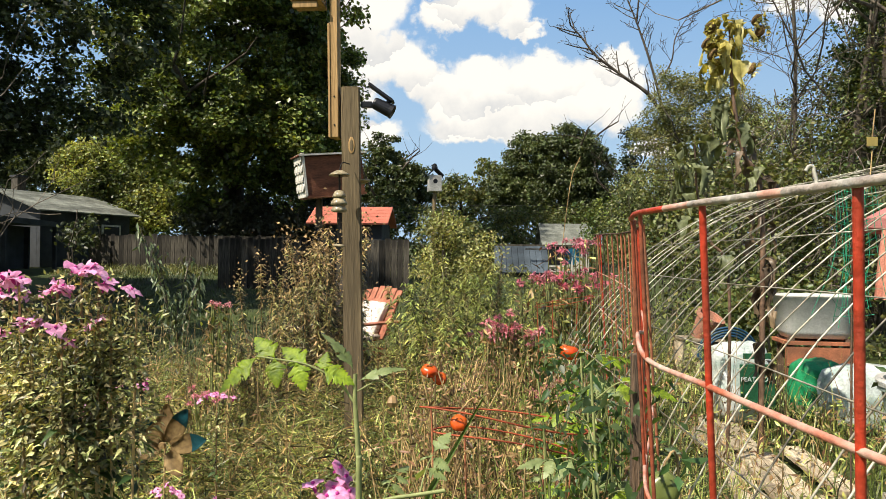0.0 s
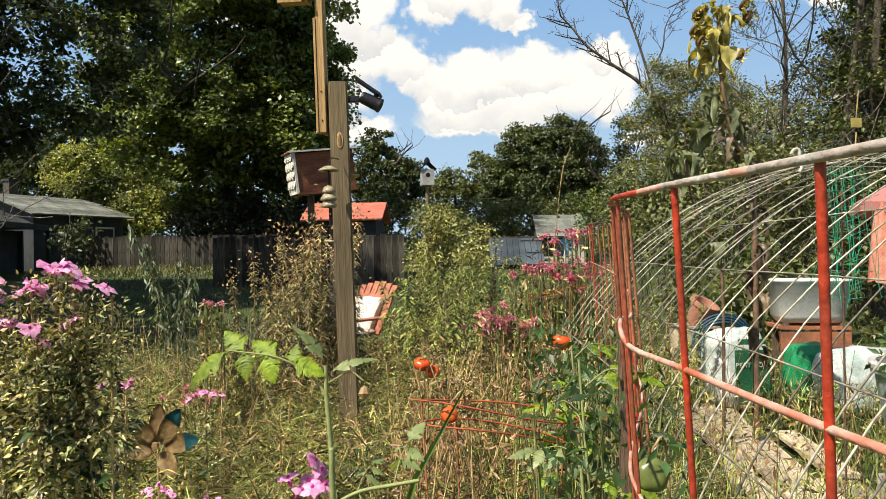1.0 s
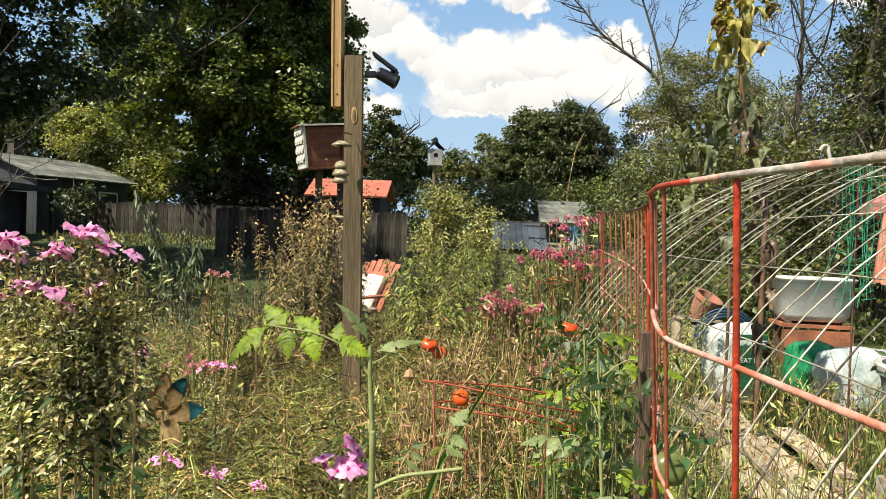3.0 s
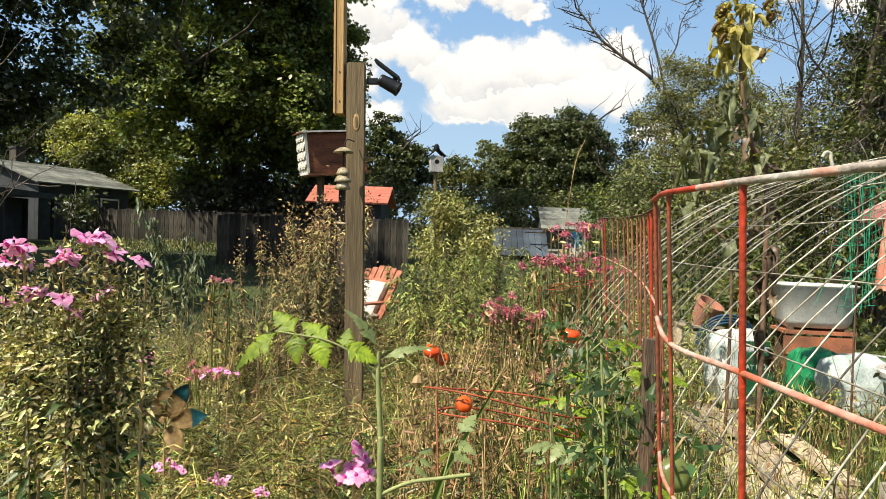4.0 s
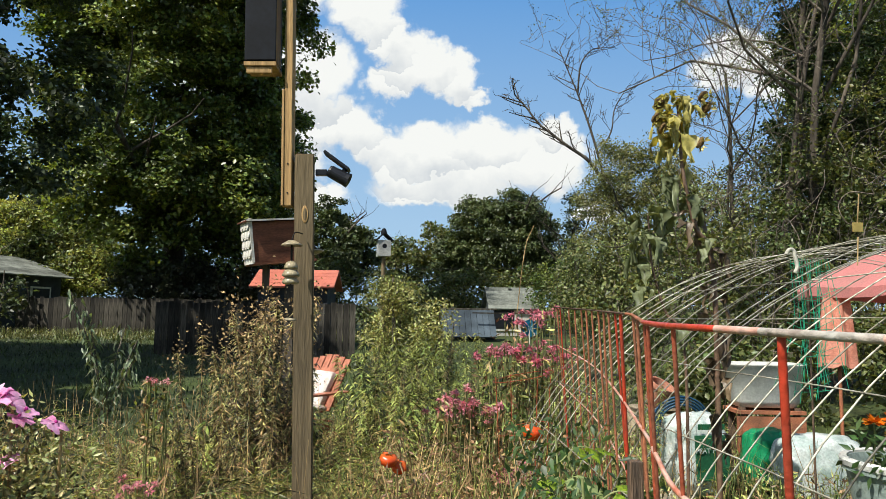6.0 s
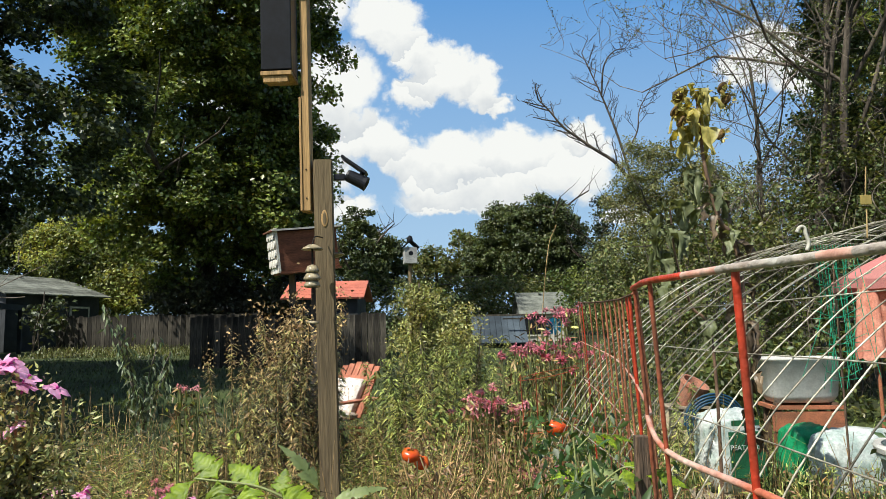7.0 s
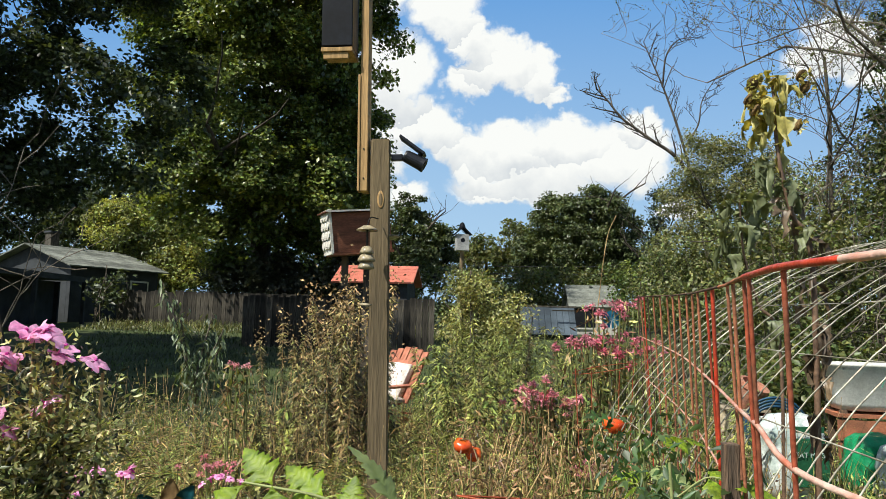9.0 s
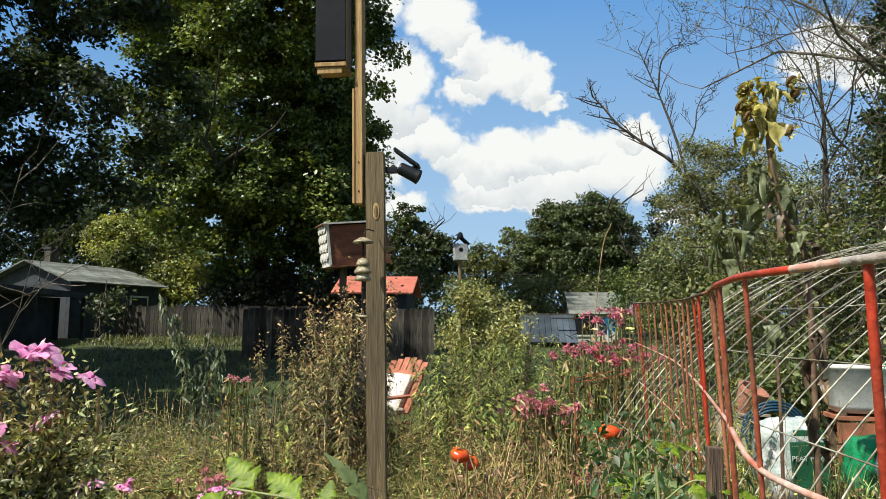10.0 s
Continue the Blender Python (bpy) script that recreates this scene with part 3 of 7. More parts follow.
def build_trees():
    # two big maples by the left lawn
    big_maple("large dark green maple with a dense leafy crown", (-9.3, 27.2), 10, 0.5,
              [(-9.44, 26.31, 9.66, 5.11, 4.26, 4.83), (-7.4, 23.8, 13.0, 3.2, 3.0, 2.6), (-6.75, 27.4, 8.0, 2.7, 2.6, 3.4), (-7.17, 24.4, 16.19, 3.55, 3.55, 3.6), (-12.00, 26.31, 15.05, 3.98, 4.26, 5.11), (-5.61, 25.60, 12.78, 1.99, 2.41, 4.26), (-9.30, 25.60, 5.96, 4.54, 2.84, 1.99), (-6.60, 25.89, 6.25, 2.13, 2.56, 1.99), (-9.44, 26.45, 3.98, 2.84, 1.99, 1.14), (-6.46, 26.17, 4.12, 1.70, 1.70, 1.14)],
              900, 250, 0.66, 0.14, M_maple, 11, 130)
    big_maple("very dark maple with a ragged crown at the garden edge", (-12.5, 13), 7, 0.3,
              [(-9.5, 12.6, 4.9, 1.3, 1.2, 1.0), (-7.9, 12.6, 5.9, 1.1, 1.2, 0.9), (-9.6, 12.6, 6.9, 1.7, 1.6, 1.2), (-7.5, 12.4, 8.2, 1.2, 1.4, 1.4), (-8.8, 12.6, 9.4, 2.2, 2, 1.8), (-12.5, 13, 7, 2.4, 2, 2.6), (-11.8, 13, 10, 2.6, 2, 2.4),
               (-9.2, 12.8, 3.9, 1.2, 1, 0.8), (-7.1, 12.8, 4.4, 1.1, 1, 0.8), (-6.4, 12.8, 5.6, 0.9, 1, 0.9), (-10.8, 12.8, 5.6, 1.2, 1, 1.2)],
              430, 190, 0.4, 0.095, M_maple_shade, 12, 10)
    # maples added beyond the view, only to throw shade over the lawn
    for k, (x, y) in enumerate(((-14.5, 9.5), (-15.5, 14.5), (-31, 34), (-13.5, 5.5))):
        tree("maple_tree", "dark maple added out of view to shade the lawn", (x, y), 6, 0.3,
             [(x, y, 7.5, 3.4, 3.2, 3.4), (x + 1.5, y - 0.5, 10, 2.4, 2.4, 2.2)], 150, 110, 0.9, 0.26, M_maple_shade, 190 + k, spread=1.0)
    tree("small_tree", "airy yellow-green leafy tree behind the board fence", (-16.9, 33.0), 4.3, 0.12,
         [(-19.51, 33.00, 5.73, 0.84, 0.72, 0.66), (-18.55, 32.88, 6.21, 0.96, 0.72, 0.60), (-17.47, 32.88, 5.73, 0.96, 0.72, 0.72), (-18.91, 32.76, 4.89, 1.20, 0.84, 0.72), (-17.71, 32.76, 4.65, 1.32, 0.96, 0.84), (-16.27, 33.00, 5.13, 1.08, 0.84, 0.72),
          (-15.19, 33.00, 5.13, 0.84, 0.72, 0.60), (-15.67, 32.88, 4.05, 1.32, 0.96, 0.84), (-17.35, 32.64, 3.45, 1.44, 0.96, 0.84), (-14.47, 32.88, 4.17, 0.96, 0.84, 0.84), (-18.43, 32.64, 3.33, 0.96, 0.72, 0.60), (-14.95, 32.64, 2.97, 1.20, 0.84, 0.72), (-13.75, 32.88, 3.33, 0.96, 0.72, 0.84), (-16.39, 32.40, 2.37, 1.44, 0.72, 0.60), (-19.39, 32.16, 2.85, 0.60, 0.60, 0.84)], 680, 52, 0.46, 0.14, M_yellowgreen, 13, shell=0.1, spread=1.1)
    # far wood on the skyline
    tree("round_tree", "round dark green tree in the middle distance", (-4.2, 38), 5.5, 0.22,
         [(-4.4, 38, 5.6, 1.9, 1.6, 2.6), (-3.1, 38, 5.0, 1.3, 1.4, 2.2)], 170, 110, 0.46, 0.16, M_farcrown, 14)
    tree("round_tree", "broad dark green tree in the middle distance", (5.6, 40), 6.5, 0.3,
         [(3.7, 40, 7.0, 1.6, 1.6, 2.0), (5.6, 39.6, 7.2, 1.9, 1.8, 2.0), (7.0, 40, 6.4, 1.5, 1.6, 2.0), (5.4, 39.4, 5.0, 3.0, 2, 2.2), (2.3, 40, 4.9, 1.3, 1.4, 1.6), (7.3, 40, 4.4, 1.3, 1.4, 1.6)], 640, 130, 0.46, 0.14, M_farcrown, 15)
    tree("hazy_tree", "olive-green tree behind the garden", (-0.5, 46), 5, 0.2,
         [(-0.8, 46, 5.0, 1.8, 1.5, 2), (1.4, 47, 6.4, 1.5, 1.5, 2.0), (2.8, 46, 5.2, 1.6, 1.5, 2.2)], 200, 70, 0.55, 0.18, M_scrub, 16)
    tree("leafy_tree", "olive-green tree with thin foliage and bare limbs", (10.9, 33), 6.2, 0.2,
         [(10.4, 33, 8.0, 1.5, 1.4, 1.5), (12.2, 33, 7.2, 1.8, 1.4, 1.8), (9.6, 33, 6.2, 1.4, 1.2, 1.4), (8.4, 33, 4.6, 1.2, 1, 1.5), (11.5, 33, 4.8, 2.6, 1.4, 1.8), (10.7, 33, 9.6, 1.1, 1.0, 0.9), (12.0, 33, 9.0, 1.3, 1.2, 1.1), (9.7, 33, 7.9, 1.0, 1.0, 0.9), (13.4, 33, 8.0, 1.4, 1.2, 1.2), (9.1, 33, 8.5, 1.0, 1.0, 1.0), (9.6, 33, 9.7, 0.8, 0.8, 0.8), (8.5, 33, 7.1, 1.0, 1.0, 1.0)], 640, 60, 0.5, 0.1, M_olive, 17, levels=2, shell=0.2, forks=3)
    tree("leafy_tree", "tall sunlit green tree behind the umbrella", (13.2, 15.4), 8.5, 0.24,
         [(11.6, 15, 8.0, 2.4, 2, 2.6), (14.0, 15.5, 6.0, 2.6, 2, 2.6), (11.2, 15, 4.6, 1.8, 1.6, 1.8), (9.6, 15, 6.4, 1.2, 1.2, 2.2), (12, 15, 11, 2.4, 2, 2), (14.5, 15, 9, 2.4, 2, 3)], 640, 120, 0.5, 0.12, M_maple, 18)
    tree("spruce_tree", "dark narrow spruce on the skyline", (8.4, 36), 5.6, 0.15,
         [(8.4, 36, 2.2 + 1.1 * k, 1.5 - 0.24 * k, 1.2 - 0.2 * k, 0.7) for k in range(6)], 200, 60, 0.4, 0.12, M_spruce, 19)


build_trees()


def hedge(name, label, blobs, clumps, per, clump_r, leaf, material, seed, category="bush", stems=10):
    """A bush: thin stems from the ground and clumps of leaves."""
    rng = np.random.default_rng(seed)
    bx, by = float(np.mean([b[0] for b in blobs])), float(np.mean([b[1] for b in blobs]))
    z = float(ground_z(bx, by))
    ob = thing(name, label, category, (bx, by, z))
    B = [(x - bx, y - by, zz - z, a, b, c) for x, y, zz, a, b, c in blobs]
    paths = []
    for k in range(stems):
        b = B[rng.integers(len(B))]
        foot = (b[0] + rng.normal() * b[3] * 0.3, b[1] + rng.normal() * b[4] * 0.3, -0.05)
        tip = (b[0] + rng.normal() * b[3] * 0.5, b[1] + rng.normal() * b[4] * 0.5, b[2] + b[5] * rng.uniform(0, 0.8))
        mid = tuple((foot[i] + tip[i]) / 2 + rng.normal() * 0.12 for i in range(3))
        path = (bend([foot, mid, tip], 4), 0.02 if clump_r > 0.3 else 0.006)
        if stems <= 12:
            tubes("stem", [path], M_twig, ob, sides=4)
        paths.append(path)
    if stems > 12:
        tagged(tubes("stem_tangle", paths, M_twig, ob, sides=4), kind="stuff")
    p, out = crown_points(B, clumps, per, clump_r, rng, 0.2, 0.8)
    nrm = rng.normal(size=p.shape) + np.array([0, 0, 0.8]) + out * 0.4
    v, f = card_arrays(p, nrm, rng.uniform(0.7, 1.3, len(p)) * leaf)
    link("foliage", fast_mesh("foliage", v, f, material), ob)
    return ob


def build_far_greenery():
    hedge("shrubs", "dark brownish-green shrubs along the wooden fence", [(-9.5 + 1.3 * k, 25.9, 2.4 + 0.3 * (k % 2), 1.2, 0.6, 1.0) for k in range(4)], 190, 60, 0.42, 0.13, M_bush, 21)
    hedge("shrubs", "dark brownish shrubs under the big maple", [(-10.8 + 1.3 * k, 26.4 + 0.2 * (k % 2), 2.3 + 0.35 * ((k * 2) % 3), 1.05, 0.7, 1.1) for k in range(4)], 130, 60, 0.36, 0.11, M_bush, 28)
    hedge("shrubs", "dark shrubs beside the dark carport", [(-21.5, 24, 2, 1.5, 1, 2), (-14.2, 24.6, 2.2, 0.7, 0.6, 1.0)], 70, 60, 0.5, 0.15, M_maple_shade, 22)
    hedge("shrubs", "dark wood behind the low house", [(-26, 36.5, 6, 4, 1, 3), (-20, 37, 5.5, 4, 1, 2.6), (-30, 36, 6, 4, 1, 3.4)], 260, 90, 0.8, 0.2, M_maple_shade, 29)
    hedge("shrubs", "green thicket behind the red fence", [(7.6, 24, 2.4, 1.8, 1, 2.0), (10, 23, 2.6, 2.0, 1.2, 2.2), (12.5, 22, 2.4, 2, 1.2, 2.0), (5.8, 27, 2.4, 1.2, 1, 1.6)], 330, 80, 0.45, 0.1, M_maple, 23)
    hedge("shrubs", "low brush round the far roofs", [(-0.6, 25, 1.9, 1.3, 0.8, 1.2), (2.2, 32, 2.3, 2.5, 1, 1.8), (5.5, 33.5, 2.4, 2.5, 1, 1.8), (8.5, 31, 2.4, 2.0, 1, 1.8), (-3, 32, 2.4, 2.8, 1, 1.7), (0.2, 31, 2.0, 1.6, 1, 1.5)], 420, 50, 0.45, 0.13, M_scrub, 24)
    hedge("shrubs", "dark evergreen wood along the skyline", [(8.6, 44, 4.6, 2.2, 1.2, 3.4), (11.5, 46, 4, 3, 1.5, 3.5), (16, 44, 4.5, 3, 1.5, 3.5), (-9, 42, 4.5, 5, 1.5, 4), (-17, 42, 6, 6, 2, 5.5), (-26, 42, 6, 6, 2, 6), (-22, 40, 9, 6, 2, 5), (3, 50, 3.4, 5, 1.5, 2.6)], 620, 70, 0.8, 0.24, M_oak, 25)
    hedge("shrubs", "dark green undergrowth behind the umbrella", [(4.6, 9.4, 0.7, 1.0, 0.6, 0.8), (6.2, 9.4, 0.9, 1.2, 0.6, 1.0), (8.0, 9.6, 1.0, 1.3, 0.6, 1.1), (9.8, 9.8, 1.2, 1.3, 0.7, 1.3), (3.6, 8.6, 0.5, 0.7, 0.6, 0.6)], 260, 50, 0.3, 0.08, M_scrub, 27)
    # unseen surround, added to hold back low light from behind and the sides
    hedge("shrubs", "unseen wood added behind the camera to close off light", [(-12 + 5 * k, -16, 3.5, 3.4, 1.5, 3.5) for k in range(6)] + [(26, -6 + 6 * k, 3.5, 2, 3.5, 3.5) for k in range(4)] + [(-27, -6 + 6 * k, 3.5, 2, 3.5, 3.5) for k in range(4)], 500, 45, 0.8, 0.3, M_oak, 26)


build_far_greenery()


def bare_tree(name, label, at, height, radius, seed, lean, levels=4, forks=4, spread=0.9, category="tree", r_twig=0.006, crook=0.2, leaves=0, leaf=0.07, mains=()):
    """A leafless or thinly leaved tree; mains: given courses of its main limbs, which then fork by themselves."""
    rng = np.random.default_rng(seed)
    z = float(ground_z(at[0], at[1]))
    ob = thing(name, label, category, (at[0], at[1], z))
    tips = []
    if mains:
        for course, r in mains:
            pts = bend([(x - at[0], y - at[1], zz - z) for x, y, zz in course], 6)
            group = [(pts, np.linspace(r, r * 0.3, len(pts)))]
            for k in range(len(pts) // 3, len(pts), 2):
                d = Vector(pts[min(k + 1, len(pts) - 1)]) - Vector(pts[k - 1])
                side = Vector((-d.z, rng.normal() * 0.3, d.x)).normalized() * rng.choice((-1, 1))
                dd = (d.normalized() * 0.8 + side * 0.8)
                p2, t2 = limbs(pts[k], height * rng.uniform(0.5, 1.0), spread, r * 0.35, rng, levels, (dd.x / max(0.3, abs(dd.z)), dd.y), forks, first=0.3, crook=crook)
                group += p2
                tips += t2
            tubes("limb", [(p, np.maximum(q, r_twig)) for p, q in group], M_bark, ob, sides=4)
    else:
        paths, tips = limbs((0, 0, -0.1), height, spread, radius, rng, levels, lean, forks, first=0.4, crook=crook)
        tubes("trunk", paths[:1], M_bark, ob)
        cut = [i for i, (p, q) in enumerate(paths) if i and np.linalg.norm(np.array(paths[0][0]) - np.array(p[0]), axis=1).min() < 1e-6] + [len(paths)]
        for a, b in zip(cut, cut[1:]):
            tubes("limb", [(p, np.maximum(q, r_twig)) for p, q in paths[a:b]], M_twig, ob, sides=4)
    if leaves:
        T = np.array(tips)[rng.integers(len(tips), size=leaves)] + rng.normal(size=(leaves, 3)) * 0.045
        v, f = card_arrays(T, rng.normal(size=(leaves, 3)) + [0, 0, 0.6], rng.uniform(0.6, 1.3, leaves) * leaf)
        tagged(link("foliage", fast_mesh("foliage", v, f, M_scrub), ob), kind="stuff")
    return ob


def build_bare():
    bare_tree("dead_tree", "bare dead tree with forked grey limbs", (10.8, 34), 1.35, 0.16, 31, (0, 0), 2, 1, 0.8, r_twig=0.01, crook=0.26, mains=(
        (((10.4, 34, 0.5), (10.2, 34, 5.0), (9.6, 34, 8.0), (8.8, 34, 9.4), (7.7, 34, 10.2), (6.9, 34, 10.8), (6.2, 34, 11.35), (5.55, 34, 12.2), (5.0, 34, 12.8)), 0.12),
        (((9.6, 34, 8.0), (9.35, 34, 9.3), (8.85, 34, 11.1), (8.46, 34, 12.25), (8.15, 34, 13.1), (7.7, 34, 14.2), (7.3, 34, 15.2)), 0.08),
        (((8.2, 34, 12.9), (8.4, 34, 14.5), (9.0, 34, 15.3), (9.65, 34, 15.3)), 0.05),
        (((9.2, 34, 9.8), (9.9, 34, 11.0), (10.1, 34, 12.2), (10.8, 34, 13.4)), 0.05)))
    bare_tree("thin_tree", "thin bare tree with twigs and a few olive leaves", (6.5, 12), 7.6, 0.075, 32, (0.0, 0), 4, 4, 0.5, r_twig=0.004, crook=0.24, leaves=3000, leaf=0.04)
    bare_tree("thin_tree", "thin bare tree with twigs and a few olive leaves", (7.4, 12.4), 8.4, 0.1, 33, (-0.03, 0), 4, 4, 0.5, r_twig=0.004, crook=0.24, leaves=3600, leaf=0.04)
    bare_tree("thin_tree", "thin bare tree with twigs and a few olive leaves", (6.1, 13), 6.2, 0.06, 34, (0.02, 0), 4, 4, 0.5, r_twig=0.004, crook=0.26, leaves=4200, leaf=0.04)
    hedge("vine_thicket", "tangled scrub and vines with sparse leaves", [(4.4, 10.5, 1.8, 1.0, 0.8, 1.4), (5.6, 11, 2.1, 1.2, 0.9, 1.7), (7.0, 11.5, 2.8, 1.2, 0.9, 2.4), (8.6, 12, 3.6, 1.3, 0.9, 3.0), (10.4, 12.4, 3.2, 1.3, 0.9, 2.6), (3.4, 10.5, 1.3, 0.8, 0.8, 1.0)], 420, 60, 0.3, 0.07, M_scrub, 35, "thicket", 90)
    tree("leafy_tree", "tall tree wrapped in dark vines beside the thicket", (7.3, 12.7), 7.5, 0.13,
         [(7.25, 12.7, 3.4, 0.45, 0.4, 1.6), (7.2, 12.7, 5.8, 0.4, 0.4, 1.7), (7.4, 12.7, 8.0, 0.6, 0.5, 1.5), (7.9, 12.7, 6.9, 0.6, 0.5, 0.9)], 170, 80, 0.22, 0.065, M_oak, 37, spread=0.5)
    hedge("vine_thicket", "tall dark thicket with creepers behind the umbrella", [(8.6, 13.2, 4.6, 0.9, 0.7, 2.2), (9.7, 13.4, 5.6, 1.1, 0.8, 2.6), (11.0, 13.6, 6.4, 1.2, 0.8, 2.6), (8.2, 13.2, 3.0, 0.9, 0.7, 1.6)], 300, 70, 0.34, 0.08, M_oak, 38, "thicket", 40)
    hedge("vine_thicket", "dense grey-green brush rising behind the wire arch", [(3.6, 13.4, 1.9, 0.9, 0.6, 1.1), (4.5, 13.4, 2.2, 1.0, 0.6, 1.3), (5.4, 13.4, 2.6, 1.0, 0.6, 1.5), (6.3, 13.4, 3.1, 1.0, 0.6, 1.7), (7.2, 13.4, 3.6, 1.0, 0.6, 1.9), (8.2, 13.5, 4.2, 1.0, 0.6, 2.2)], 760, 60, 0.26, 0.055, M_brush, 39, "thicket", 120)
    # hanging vines
    rng = np.random.default_rng(36)
    ob = thing("vines", "grey hanging vines and twigs over the thicket", "vines", (6.8, 10.8, 0), kind="stuff")
    paths = []
    for k in range(330):
        x, y = rng.uniform(-2.8, 3.2), rng.uniform(-1, 1.2)
        z = rng.uniform(1.0, 4.4) + 0.35 * x
        pts = [(x, y, z)]
        a = rng.uniform(0, 6.28)
        for j in range(4):
            a += rng.normal() * 0.9
            pts.append((pts[-1][0] + math.cos(a) * 0.3, pts[-1][1] + rng.normal() * 0.12, max(0.1, pts[-1][2] + math.sin(a) * 0.3)))
        paths.append((bend(pts, 4), rng.uniform(0.003, 0.009)))
    tubes("vine_stems", paths, M_twig, ob, sides=4)


build_bare()


# ---- houses and fences ----
def gable_house(name, label, x0, x1, y0, y1, eave, ridge, wall_mat, roof_mat, courses, overhang=0.35, door=None, windows=(), chimney=None, rz=0):
    """A low house: four walls, two roof slopes laid in courses, openings in the front wall."""
    zg = float(ground_z((x0 + x1) / 2, (y0 + y1) / 2))
    ob = thing(name, label, "house", ((x0 + x1) / 2, (y0 + y1) / 2, zg), rz)
    w, d, h, rh = x1 - x0, y1 - y0, eave - zg, ridge - zg
    wall = part("wall", block(0, d / 2 - 0.1, h / 2, w, 0.2, h), wall_mat, ob)
    part("wall", block(-w / 2 + 0.1, 0, h / 2, 0.2, d - 0.42, h), wall_mat, ob)
    part("wall", block(w / 2 - 0.1, 0, h / 2, 0.2, d - 0.42, h), wall_mat, ob)
    bm = bmesh.new()
    box(bm, 0, -d / 2 + 0.1, h / 2, w, 0.2, h)
    part("wall", bm, wall_mat, ob)
    for sx in (-1, 1):
        bm = bmesh.new()
        vs = [bm.verts.new((sx * (w / 2 - k), y, z)) for k in (0.02, 0.2) for y, z in ((-d / 2, h), (d / 2, h), (0, rh))]
        bm.faces.new(vs[:3]), bm.faces.new(vs[5:2:-1])
        for a, b in ((0, 1), (1, 2), (2, 0)):
            bm.faces.new((vs[a], vs[a + 3], vs[b + 3], vs[b]))
        bmesh.ops.recalc_face_normals(bm, faces=bm.faces)
        part("gable", bm, wall_mat, ob)
    run = d / 2 + overhang
    drop = (rh - h) * run / (d / 2)
    slope = math.atan2(drop, run)
    length = math.hypot(run, drop)
    roof = part("roof", block(0, 0, 0, 0.12, d * 0.2, 0.06), roof_mat, ob)
    roof.location = (0, 0, rh + 0.05)
    for s in (-1, 1):
        for k in range(courses):
            c = (k + 0.5) / courses
            turn = Matrix.Rotation(-s * slope, 4, "X")
            bm = block(0, s * run * c, -drop * c + 0.015 - 0.0, w + 2 * overhang, length / courses + 0.03, 0.05, turn @ Matrix.Rotation(s * 0.012, 4, "X"))
            part("shingle_course", bm, roof_mat, roof)
    if door:
        part("door", block(door, -d / 2 - 0.03, 1.0, 0.9, 0.08, 2.0), M_darkwall, ob)
    for wx in windows:
        win = part("window", block(wx, -d / 2 - 0.02, h * 0.6, 1.0, 0.06, 0.9), M_white, ob)
        part("pane", block(wx, -d / 2 - 0.055, h * 0.6, 0.84, 0.02, 0.74), M_plastic, win)
    if chimney is not None:
        ch = part("chimney", block(chimney, 0.5, rh + 0.25, 0.4, 0.4, 0.9), M_fence, ob)
        part("cap", block(chimney, 0.5, rh + 0.73, 0.5, 0.5, 0.08), M_darkwall, ch)
    return ob


